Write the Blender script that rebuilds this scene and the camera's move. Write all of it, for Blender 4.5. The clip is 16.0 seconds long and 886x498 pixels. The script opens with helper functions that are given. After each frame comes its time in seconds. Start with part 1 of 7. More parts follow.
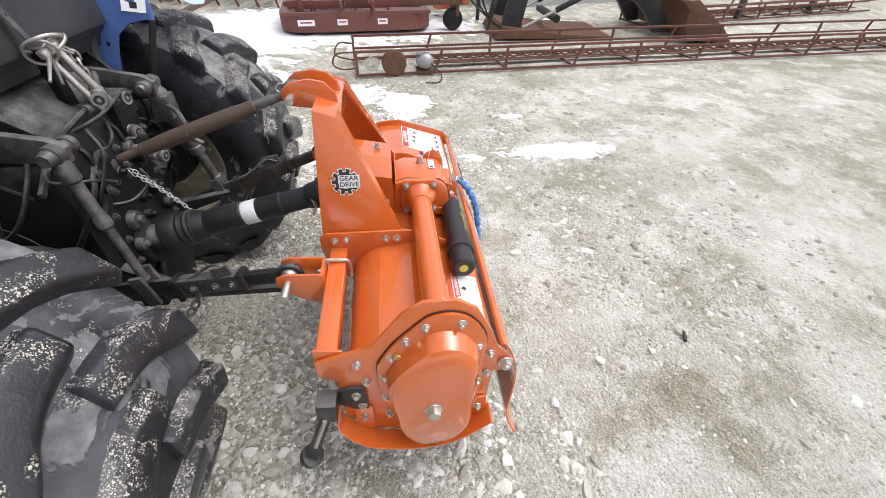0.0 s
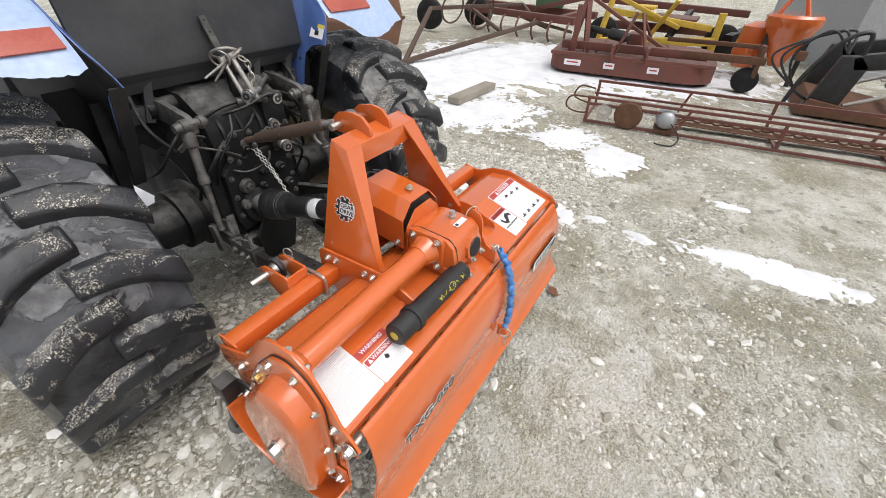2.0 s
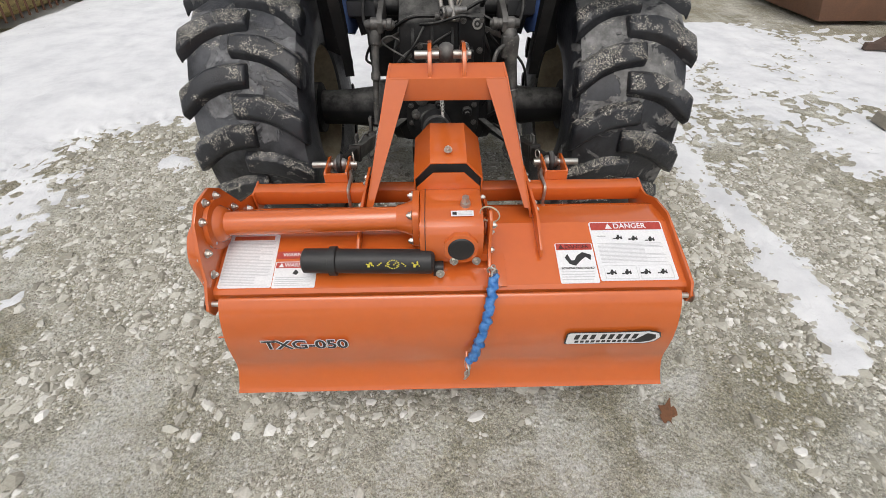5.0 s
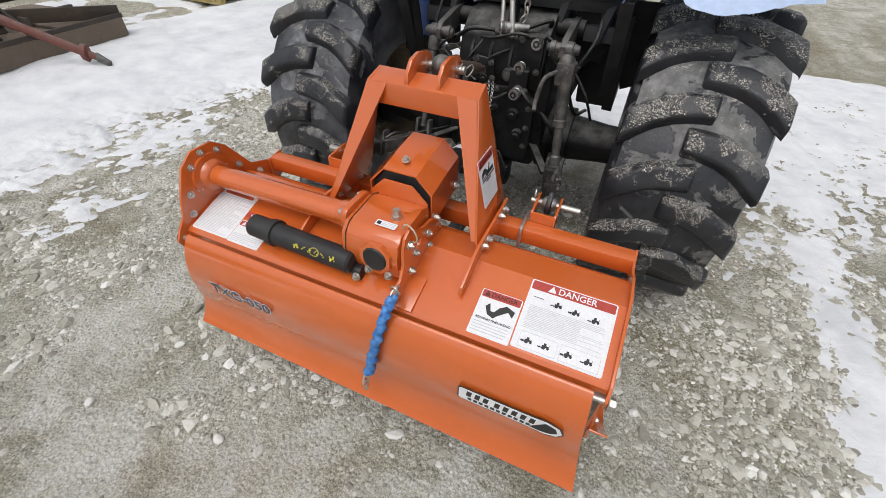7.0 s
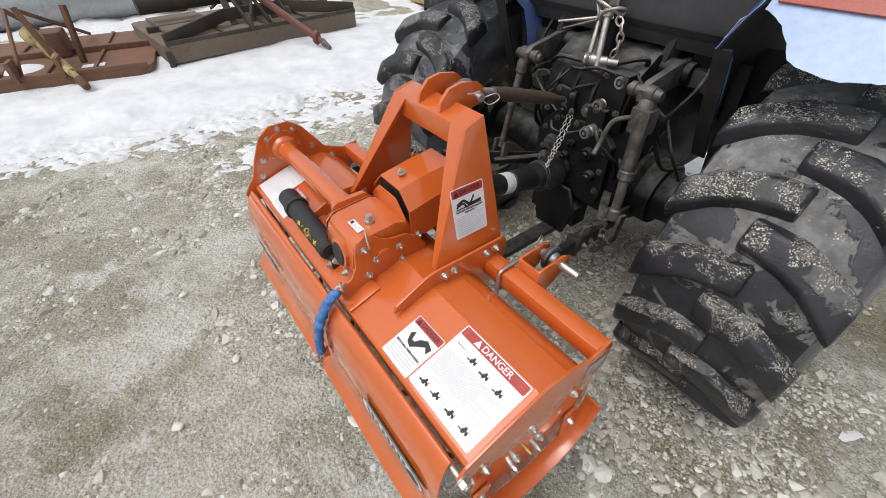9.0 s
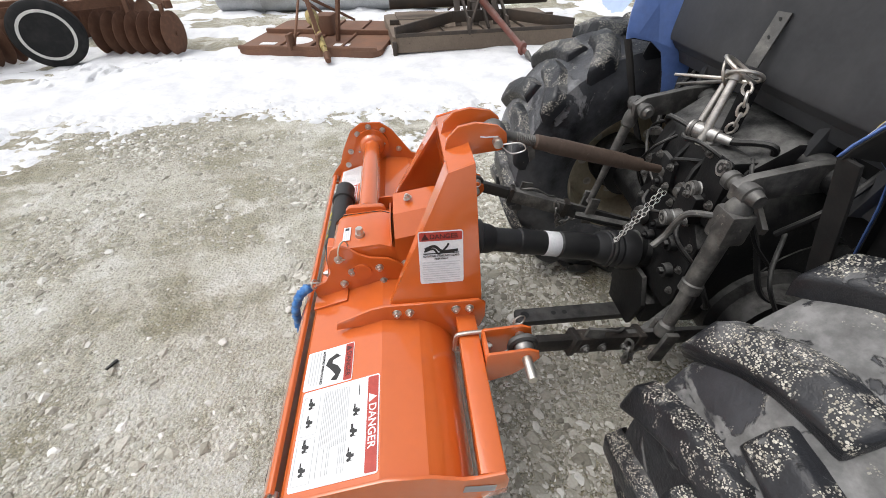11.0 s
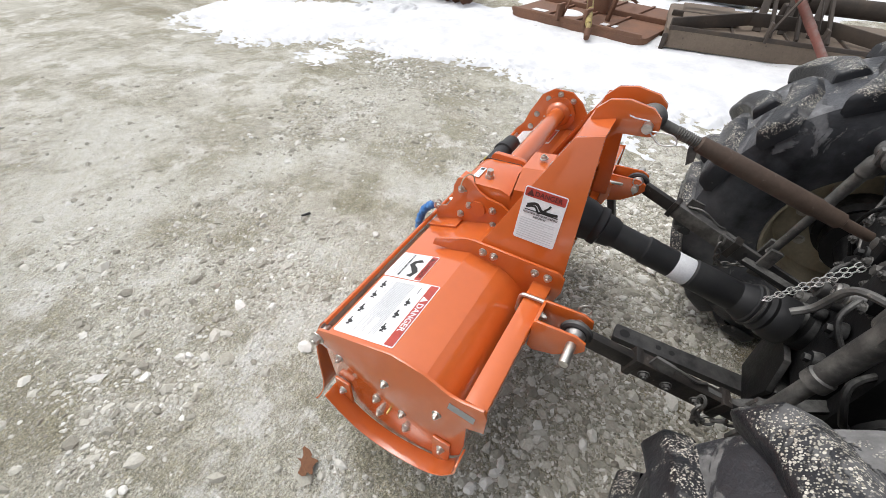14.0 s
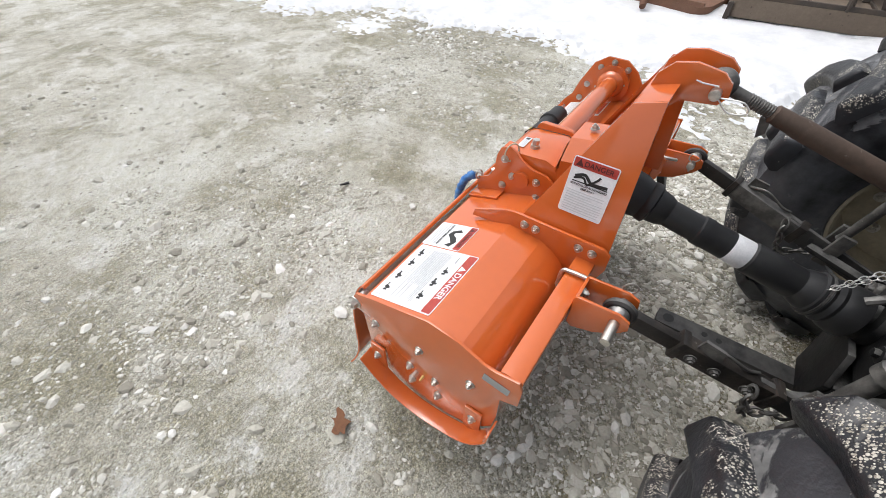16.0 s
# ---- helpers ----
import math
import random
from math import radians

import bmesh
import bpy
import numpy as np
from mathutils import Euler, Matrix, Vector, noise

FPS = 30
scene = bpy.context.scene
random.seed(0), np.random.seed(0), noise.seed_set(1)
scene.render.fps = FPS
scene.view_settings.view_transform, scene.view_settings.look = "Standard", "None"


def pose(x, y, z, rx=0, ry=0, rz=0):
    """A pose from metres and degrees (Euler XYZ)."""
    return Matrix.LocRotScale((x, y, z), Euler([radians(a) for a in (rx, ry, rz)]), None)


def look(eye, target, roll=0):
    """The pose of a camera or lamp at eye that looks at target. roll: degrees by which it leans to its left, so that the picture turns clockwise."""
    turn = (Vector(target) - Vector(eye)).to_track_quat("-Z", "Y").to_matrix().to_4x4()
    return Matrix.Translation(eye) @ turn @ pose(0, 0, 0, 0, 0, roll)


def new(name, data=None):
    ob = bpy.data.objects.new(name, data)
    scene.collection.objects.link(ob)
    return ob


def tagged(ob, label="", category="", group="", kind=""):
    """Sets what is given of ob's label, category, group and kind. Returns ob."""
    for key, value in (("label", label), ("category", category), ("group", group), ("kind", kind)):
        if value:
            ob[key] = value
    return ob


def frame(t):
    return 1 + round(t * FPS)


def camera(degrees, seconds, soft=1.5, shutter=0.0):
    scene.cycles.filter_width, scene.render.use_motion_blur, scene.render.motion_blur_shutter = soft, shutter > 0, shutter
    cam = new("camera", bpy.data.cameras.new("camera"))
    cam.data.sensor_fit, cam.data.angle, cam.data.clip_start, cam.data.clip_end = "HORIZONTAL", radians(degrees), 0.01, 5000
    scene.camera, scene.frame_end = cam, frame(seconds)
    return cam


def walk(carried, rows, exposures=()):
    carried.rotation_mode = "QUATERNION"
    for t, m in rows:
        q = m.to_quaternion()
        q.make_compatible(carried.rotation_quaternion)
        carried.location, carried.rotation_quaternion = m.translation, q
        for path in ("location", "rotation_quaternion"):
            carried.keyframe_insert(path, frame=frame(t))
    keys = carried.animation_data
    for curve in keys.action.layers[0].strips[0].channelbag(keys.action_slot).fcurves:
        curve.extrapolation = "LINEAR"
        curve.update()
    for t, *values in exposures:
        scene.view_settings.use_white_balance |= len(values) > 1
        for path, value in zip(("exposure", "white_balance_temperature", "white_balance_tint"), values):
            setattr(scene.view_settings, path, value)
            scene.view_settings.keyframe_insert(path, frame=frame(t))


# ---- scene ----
cam = camera(94.7, 16.0, 0.85)
EXPOSURES = [(0.0, 0.74, 6320, 13), (1.0, 0.64, 6350, 12), (2.5, 0.3, 6650, 10), (4.0, 0.08, 6700, 10), (7.0, 0.02, 6450, 10), (9.0, 0.2, 6450, 10), (12.0, 0.47, 6500, 10), (16.0, 0.47, 6400, 10)]
PATH = [
    (0, (-1.339, 0.085, 1.597), (0.19, -0.114, 0.322), 1.5),
    (0.5, (-1.401, -0.153, 1.654), (0.17, -0.181, 0.416), 1.9),
    (1, (-1.272, -0.235, 1.61), (0.31, -0.021, 0.405), 2.4),
    (1.5, (-1.105, -0.345, 1.642), (0.416, 0.184, 0.456), 1.9),
    (2, (-1.022, -0.626, 1.641), (0.347, 0.221, 0.454), 1.1),
    (2.5, (-0.957, -0.784, 1.643), (0.209, 0.304, 0.436), 0.9),
    (3, (-0.795, -0.76, 1.599), (0.14, 0.502, 0.359), 0.9),
    (3.5, (-0.596, -0.777, 1.605), (0.101, 0.582, 0.314), 1.2),
    (4, (-0.377, -0.932, 1.589), (0.053, 0.478, 0.238), 0.6),
    (4.2, (-0.306, -0.989, 1.582), (0.03, 0.426, 0.21), 0.4),
    (6.3, (0.405, -0.859, 1.591), (0.019, 0.565, 0.241), 0.2),
    (6.5, (0.469, -0.861, 1.598), (0.021, 0.548, 0.251), 0.4),
    (7, (0.531, -0.779, 1.578), (-0.063, 0.578, 0.233), 1.3),
    (7.5, (0.56, -0.626, 1.559), (-0.199, 0.645, 0.214), 1.7),
    (8, (0.613, -0.56, 1.572), (-0.311, 0.596, 0.227), 1.1),
    (8.5, (0.807, -0.466, 1.593), (-0.272, 0.559, 0.257), 0.0),
    (9, (0.948, -0.4, 1.608), (-0.258, 0.496, 0.287), -0.6),
    (9.2, (0.959, -0.369, 1.613), (-0.288, 0.479, 0.299), -0.4),
    (11.3, (1.048, 0.2, 1.624), (-0.485, 0.217, 0.34), -0.3),
    (11.5, (1.056, 0.206, 1.621), (-0.476, 0.151, 0.336), 0.1),
    (12, (0.993, 0.161, 1.607), (-0.518, -0.038, 0.312), 1.6),
    (12.5, (0.986, 0.124, 1.596), (-0.495, -0.206, 0.293), 3.1),
    (13, (1.031, 0.228, 1.605), (-0.402, -0.231, 0.288), 3.7),
    (13.5, (1.073, 0.346, 1.595), (-0.293, -0.247, 0.26), 3.4),
    (14, (1.112, 0.414, 1.59), (-0.183, -0.283, 0.234), 2.6),
    (14.5, (1.124, 0.422, 1.58), (-0.11, -0.337, 0.201), 1.7),
    (15, (1.123, 0.419, 1.57), (-0.068, -0.363, 0.166), 1.1),
    (15.5, (1.128, 0.406, 1.563), (-0.036, -0.38, 0.139), 1.0),
    (16, (1.122, 0.399, 1.557), (-0.025, -0.391, 0.121), 0.8),
]
walk(cam, [(t, look(eye, target, roll)) for t, eye, target, roll in PATH], EXPOSURES)

# ---- light: a bright overcast winter sky ----
world = bpy.data.worlds.new("overcast_sky")
scene.world = world
world.use_nodes = True
wn, wl = world.node_tree.nodes, world.node_tree.links
sky = wn.new("ShaderNodeTexSky")
sky.sky_type, sky.sun_disc = "NISHITA", False
sky.sun_elevation, sky.sun_rotation = radians(65), radians(185)
sky.air_density, sky.dust_density, sky.ozone_density = 1.0, 4.0, 1.0
dull = wn.new("ShaderNodeHueSaturation")
dull.inputs["Saturation"].default_value = 0.25
wl.new(sky.outputs["Color"], dull.inputs["Color"])
wl.new(dull.outputs["Color"], wn["Background"].inputs["Color"])
wn["Background"].inputs["Strength"].default_value = 0.15
sun = new("sun", bpy.data.lights.new("sun", "SUN"))
sun.data.energy, sun.data.angle, sun.data.color = 0.65, radians(50), (1.0, 0.97, 0.93)
sun.matrix_world = look((-0.3, -3.6, 8.0), (0, 0, 0))

# ---- materials ----
def ramp(nt, fac, stops):
    r = nt.nodes.new("ShaderNodeValToRGB")
    while len(r.color_ramp.elements) < len(stops):
        r.color_ramp.elements.new(0.5)
    for e, (p, c) in zip(r.color_ramp.elements, stops):
        e.position, e.color = p, (*c, 1) if len(c) == 3 else c
    nt.links.new(fac, r.inputs["Fac"])
    return r.outputs["Color"]


def tex(nt, kind, scale, detail=4.0, rough=0.55, coord=None):
    n = nt.nodes.new(kind)
    n.inputs["Scale"].default_value = scale
    if kind == "ShaderNodeTexNoise":
        n.inputs["Detail"].default_value, n.inputs["Roughness"].default_value = detail, rough
    if coord is not None:
        nt.links.new(coord, n.inputs["Vector"])
    return n


def blend(nt, fac, a, b, how="MIX"):
    m = nt.nodes.new("ShaderNodeMix")
    m.data_type, m.blend_type = "RGBA", how
    if isinstance(fac, float):
        m.inputs[0].default_value = fac
    else:
        nt.links.new(fac, m.inputs[0])
    for v, i in ((a, 6), (b, 7)):
        if isinstance(v, tuple):
            m.inputs[i].default_value = (*v, 1)
        else:
            nt.links.new(v, m.inputs[i])
    return m.outputs[2]


def bump(nt, bsdf, height, strength, distance):
    b = nt.nodes.new("ShaderNodeBump")
    b.inputs["Strength"].default_value, b.inputs["Distance"].default_value = strength, distance
    nt.links.new(height, b.inputs["Height"])
    nt.links.new(b.outputs["Normal"], bsdf.inputs["Normal"])


def basic(name, rough=0.5, metal=0.0):
    m = bpy.data.materials.new(name)
    m.use_nodes = True
    nt = m.node_tree
    bsdf = nt.nodes["Principled BSDF"]
    bsdf.inputs["Roughness"].default_value, bsdf.inputs["Metallic"].default_value = rough, metal
    coord = nt.nodes.new("ShaderNodeTexCoord").outputs["Object"]
    return m, nt, bsdf, coord


def worn(name, base, stain, rough=0.5, metal=0.0, scale=9.0, amount=(0.45, 0.75), grain=160.0, relief=0.15, coat=0.0, rough_to=None, fleck=None, fleck_at=(0.62, 0.68), fleck_scale=55.0, gloss=0.5, grainy=0.22, dust=0.0):
    """Paint, metal, rubber or plastic: a base colour with stains at one scale, grain and relief at another, and flecks."""
    m, nt, bsdf, coord = basic(name, rough, metal)
    big = tex(nt, "ShaderNodeTexNoise", scale, 6.0, 0.62, coord).outputs["Fac"]
    fac = ramp(nt, big, [(amount[0], (0, 0, 0)), (amount[1], (1, 1, 1))])
    colour = blend(nt, fac, base, stain)
    fine = tex(nt, "ShaderNodeTexNoise", grain, 3.0, 0.6, coord).outputs["Fac"]
    colour = blend(nt, grainy, colour, ramp(nt, fine, [(0.3, tuple(0.55 * c for c in base)), (0.7, tuple(min(1, 1.35 * c) for c in base))]))
    if fleck:
        spots = tex(nt, "ShaderNodeTexNoise", fleck_scale, 5.0, 0.7, coord).outputs["Fac"]
        colour = blend(nt, ramp(nt, spots, [(fleck_at[0], (0, 0, 0)), (fleck_at[1], (1, 1, 1))]), colour, fleck)
    if dust:
        up = nt.nodes.new("ShaderNodeSeparateXYZ")
        nt.links.new(nt.nodes.new("ShaderNodeNewGeometry").outputs["Normal"], up.inputs[0])
        lying = ramp(nt, up.outputs[2], [(0.15, (0, 0, 0)), (0.9, (dust,) * 3)])
        cover = tex(nt, "ShaderNodeTexNoise", 14.0, 7.0, 0.65, coord).outputs["Fac"]
        colour = blend(nt, blend(nt, 1.0, lying, ramp(nt, cover, [(0.36, (0.15,) * 3), (0.62, (1, 1, 1))]), "MULTIPLY"), colour, (0.20, 0.197, 0.188))
    nt.links.new(colour, bsdf.inputs["Base Color"])
    hi = rough_to if rough_to is not None else min(1.0, rough + 0.15)
    nt.links.new(ramp(nt, big, [(0.3, (rough,) * 3), (0.8, (hi,) * 3)]), bsdf.inputs["Roughness"])
    bsdf.inputs["Coat Weight"].default_value = coat
    bsdf.inputs["Specular IOR Level"].default_value = gloss
    bsdf.inputs["Coat Roughness"].default_value = 0.07
    bump(nt, bsdf, fine, relief, 0.002)
    return m


ORANGE = worn("orange_paint", (0.62, 0.130, 0.024), (0.585, 0.120, 0.023), 0.16, scale=4.0, grain=30.0, relief=0.012, coat=1.0, rough_to=0.24, grainy=0.05)
ORANGE_DULL = worn("scuffed_orange_paint", (0.55, 0.12, 0.035), (0.50, 0.12, 0.045), 0.42, scale=14.0, amount=(0.55, 0.8), grain=60.0, relief=0.08, rough_to=0.6)
ZINC = worn("zinc_plated_steel", (0.62, 0.60, 0.55), (0.40, 0.38, 0.34), 0.32, 0.9, scale=60.0, grain=300.0)
CHROME = worn("bright_chain_steel", (0.78, 0.77, 0.74), (0.62, 0.60, 0.57), 0.3, 0.6, scale=60.0, grain=300.0)
BRASS = worn("yellow_zinc", (0.65, 0.48, 0.18), (0.45, 0.33, 0.12), 0.35, 0.9, scale=60.0, grain=300.0)
BLACK = worn("black_plastic", (0.018, 0.018, 0.019), (0.035, 0.035, 0.034), 0.42, scale=12.0, grain=220.0, relief=0.08)
BLACKPAINT = worn("black_paint", (0.016, 0.016, 0.017), (0.04, 0.037, 0.034), 0.38, scale=18.0, grain=120.0, relief=0.1, fleck=(0.10, 0.07, 0.05), fleck_at=(0.66, 0.72), dust=0.45)
GREASE = worn("oily_cast_iron", (0.0065, 0.0067, 0.0075), (0.023, 0.023, 0.023), 0.45, 0.1, scale=11.0, grain=90.0, relief=0.5, rough_to=0.8, fleck=(0.055, 0.050, 0.044), fleck_at=(0.64, 0.74), fleck_scale=38.0, gloss=0.28, dust=0.75)
LINKSTEEL = worn("oily_link_steel", (0.030, 0.027, 0.025), (0.085, 0.068, 0.055), 0.36, 0.35, scale=17.0, grain=120.0, relief=0.5, rough_to=0.6, fleck=(0.20, 0.18, 0.155), fleck_at=(0.66, 0.72), fleck_scale=45.0)
WORNSTEEL = worn("worn_dark_steel", (0.085, 0.082, 0.078), (0.25, 0.24, 0.22), 0.42, 0.5, scale=22.0, grain=140.0, relief=0.4, rough_to=0.7, fleck=(0.24, 0.22, 0.19), fleck_at=(0.63, 0.70), fleck_scale=60.0, dust=0.65)
COUPLER = worn("coupler_steel", (0.42, 0.41, 0.395), (0.16, 0.152, 0.143), 0.35, 0.8, scale=40.0, grain=180.0, relief=0.2)
BARESTEEL = worn("bare_steel", (0.56, 0.53, 0.49), (0.34, 0.31, 0.27), 0.38, 0.85, scale=35.0, grain=180.0, relief=0.15)
LINKRUST = worn("dull_brown_rust", (0.085, 0.058, 0.043), (0.14, 0.098, 0.075), 0.6, 0.2, scale=13.0, grain=120.0, relief=0.3, rough_to=0.8, fleck=(0.20, 0.17, 0.14), fleck_at=(0.64, 0.74))
RUST = worn("rusty_steel", (0.13, 0.062, 0.036), (0.21, 0.11, 0.065), 0.75, 0.15, scale=13.0, grain=120.0, relief=0.35, rough_to=0.9, fleck=(0.06, 0.035, 0.025))
REDRUST = worn("faded_red_rust", (0.165, 0.055, 0.040), (0.115, 0.058, 0.045), 0.65, 0.0, scale=4.0, grain=60.0, relief=0.25, rough_to=0.85, fleck=(0.075, 0.042, 0.034), dust=0.5)
BROWN = worn("brown_rusted_sheet", (0.17, 0.088, 0.055), (0.26, 0.125, 0.072), 0.7, 0.0, scale=3.5, grain=50.0, relief=0.25, rough_to=0.9, fleck=(0.09, 0.05, 0.035))
DECKBROWN = worn("weathered_brown_deck", (0.15, 0.115, 0.085), (0.21, 0.165, 0.125), 0.75, 0.0, scale=2.5, grain=40.0, relief=0.2, rough_to=0.9, fleck=(0.09, 0.065, 0.05), fleck_scale=20.0)
DARKRUST = worn("dark_brown_rust", (0.085, 0.055, 0.042), (0.13, 0.082, 0.06), 0.75, 0.0, scale=8.0, grain=90.0, relief=0.3, rough_to=0.9)
DARKSHEET = worn("dark_weathered_sheet", (0.055, 0.044, 0.036), (0.115, 0.085, 0.062), 0.7, 0.1, scale=3.0, grain=50.0, relief=0.25, rough_to=0.9, fleck=(0.15, 0.10, 0.07), fleck_at=(0.64, 0.72), fleck_scale=18.0)
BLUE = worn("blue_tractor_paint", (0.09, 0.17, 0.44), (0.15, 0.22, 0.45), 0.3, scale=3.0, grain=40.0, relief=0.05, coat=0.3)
PALEBLUE = worn("pale_blue_paint", (0.36, 0.47, 0.68), (0.46, 0.55, 0.72), 0.32, scale=3.0, grain=40.0, relief=0.05, coat=0.3)
REDLENS = worn("faded_red_plastic", (0.38, 0.075, 0.050), (0.44, 0.12, 0.085), 0.35, scale=10.0)
CREAM = worn("dirty_cream_paint", (0.50, 0.45, 0.33), (0.23, 0.19, 0.13), 0.6, scale=7.0, amount=(0.35, 0.7), grain=60.0, relief=0.2)
GREYPLASTIC = worn("dusty_black_panel", (0.032, 0.033, 0.036), (0.075, 0.076, 0.079), 0.5, scale=3.0, amount=(0.38, 0.68), grain=70.0, relief=0.1, fleck=(0.16, 0.155, 0.15), fleck_at=(0.66, 0.80), fleck_scale=4.5, gloss=0.35, dust=0.4)
YELLOW = worn("yellow_paint", (0.62, 0.43, 0.05), (0.40, 0.25, 0.05), 0.55, scale=6.0, grain=60.0, relief=0.2, fleck=(0.16, 0.09, 0.05))
KHAKI = worn("stained_yellow_paint", (0.42, 0.33, 0.12), (0.15, 0.11, 0.06), 0.6, scale=5.0, grain=60.0, relief=0.2, fleck=(0.08, 0.05, 0.035), fleck_at=(0.55, 0.66), fleck_scale=16.0)
GREY = worn("grey_sheet_metal", (0.40, 0.41, 0.42), (0.46, 0.465, 0.47), 0.55, 0.1, scale=1.2, grain=25.0, relief=0.1)
GALV = worn("galvanised_steel", (0.42, 0.43, 0.44), (0.32, 0.33, 0.34), 0.45, 0.5, scale=8.0, grain=40.0)
WOOD = worn("weathered_grey_plank", (0.30, 0.27, 0.22), (0.20, 0.175, 0.14), 0.85, scale=6.0, grain=70.0, relief=0.4)
PAPER = worn("white_label", (0.80, 0.805, 0.82), (0.77, 0.775, 0.785), 0.38, scale=25.0, grain=200.0, relief=0.02)
LABELRED = worn("label_red", (0.42, 0.045, 0.030), (0.47, 0.07, 0.05), 0.38, scale=40.0, relief=0.02)
DARKRED = worn("label_dark_print", (0.07, 0.012, 0.010), (0.09, 0.018, 0.014), 0.4, relief=0.02)
INK = worn("label_black", (0.018, 0.018, 0.018), (0.03, 0.03, 0.03), 0.4, relief=0.02)
INKGREY = worn("label_grey_print", (0.56, 0.565, 0.58), (0.61, 0.61, 0.62), 0.4, relief=0.02)
GOLD = worn("yellow_print", (0.60, 0.52, 0.06), (0.5, 0.42, 0.06), 0.45, relief=0.02)
ROPE = worn("blue_hose", (0.035, 0.17, 0.48), (0.12, 0.30, 0.60), 0.4, scale=60.0, amount=(0.45, 0.6), grain=150.0, relief=0.5)
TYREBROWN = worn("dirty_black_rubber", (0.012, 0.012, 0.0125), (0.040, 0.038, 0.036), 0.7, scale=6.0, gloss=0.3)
WHITEWALL = worn("dirty_whitewall", (0.66, 0.65, 0.61), (0.5, 0.48, 0.44), 0.6, scale=12.0)
LEAFMAT = worn("dry_leaf", (0.17, 0.075, 0.035), (0.11, 0.05, 0.03), 0.8, scale=60.0)
GREEN = worn("faded_green_paint", (0.06, 0.12, 0.06), (0.10, 0.11, 0.07), 0.6, scale=6.0)


def tyre_rubber(name, dust, clay, mud_at, grit_at, settle=0.12):
    """Black rubber with a film of dust, dried grey mud in hard-edged patches and pale grit that lies on upward faces."""
    m, nt, bsdf, coord = basic(name, 0.5)
    info = nt.nodes.new("ShaderNodeObjectInfo")
    shift = nt.nodes.new("ShaderNodeVectorMath")
    shift.operation = "MULTIPLY_ADD"
    nt.links.new(info.outputs["Random"], shift.inputs[0])
    shift.inputs[1].default_value = (7.0, 5.0, 3.0)
    nt.links.new(coord, shift.inputs[2])
    coord = shift.outputs["Vector"]
    up = nt.nodes.new("ShaderNodeSeparateXYZ")
    nt.links.new(nt.nodes.new("ShaderNodeNewGeometry").outputs["Normal"], up.inputs[0])
    lying = ramp(nt, up.outputs[2], [(0.0, (0.0, 0.0, 0.0)), (0.35, (0.6, 0.6, 0.6)), (0.8, (1, 1, 1))])
    big = tex(nt, "ShaderNodeTexNoise", 5.0, 8.0, 0.62, coord).outputs["Fac"]
    film = ramp(nt, big, [(0.36, (0, 0, 0)), (0.64, (1, 1, 1))])
    colour = blend(nt, film, (0.008, 0.0085, 0.011), dust)
    mud = tex(nt, "ShaderNodeTexNoise", 7.0, 9.0, 0.66, coord)
    mud.inputs["Distortion"].default_value = 0.6
    level = blend(nt, settle, mud.outputs["Fac"], lying, "ADD")
    mudmask = ramp(nt, level, [(mud_at, (0, 0, 0)), (mud_at + 0.018, (1, 1, 1))])
    tint = tex(nt, "ShaderNodeTexNoise", 26.0, 5.0, 0.6, coord).outputs["Fac"]
    colour = blend(nt, mudmask, colour, ramp(nt, tint, [(0.3, tuple(0.6 * c for c in clay)), (0.5, clay), (0.7, tuple(1.6 * c for c in clay))]))
    patch = tex(nt, "ShaderNodeTexNoise", 11.0, 5.0, 0.6, coord)
    patch.inputs["Distortion"].default_value = 0.8
    here = blend(nt, 0.16, patch.outputs["Fac"], lying, "ADD")
    zone = ramp(nt, here, [(grit_at, (0, 0, 0)), (grit_at + 0.06, (1, 1, 1))])
    mask = None
    for scale, least in ((165.0, 0.50), (290.0, 0.40)):
        grains = tex(nt, "ShaderNodeTexVoronoi", scale, coord=coord)
        spots = ramp(nt, grains.outputs["Distance"], [(0.36, (1, 1, 1)), (0.46, (0, 0, 0))])
        pick = nt.nodes.new("ShaderNodeSeparateColor")
        nt.links.new(grains.outputs["Color"], pick.inputs[0])
        keep = ramp(nt, pick.outputs[0], [(least, (0, 0, 0)), (least + 0.04, (1, 1, 1))])
        one = blend(nt, 1.0, blend(nt, 1.0, zone, spots, "MULTIPLY"), keep, "MULTIPLY")
        tone = ramp(nt, pick.outputs[1], [(0, (0.30, 0.275, 0.22)), (1, (0.70, 0.67, 0.59))])
        colour = blend(nt, one, colour, tone)
        mask = one if mask is None else blend(nt, 1.0, mask, one, "LIGHTEN")
    nt.links.new(colour, bsdf.inputs["Base Color"])
    nt.links.new(ramp(nt, mudmask, [(0, (0.34,) * 3), (1, (0.8,) * 3)]), bsdf.inputs["Roughness"])
    bsdf.inputs["Specular IOR Level"].default_value = 0.5
    fine = tex(nt, "ShaderNodeTexNoise", 60.0, 6.0, 0.65, coord).outputs["Fac"]
    height = blend(nt, 0.5, fine, blend(nt, 0.5, mudmask, mask, "ADD"))
    bump(nt, bsdf, height, 0.7, 0.008)
    return m


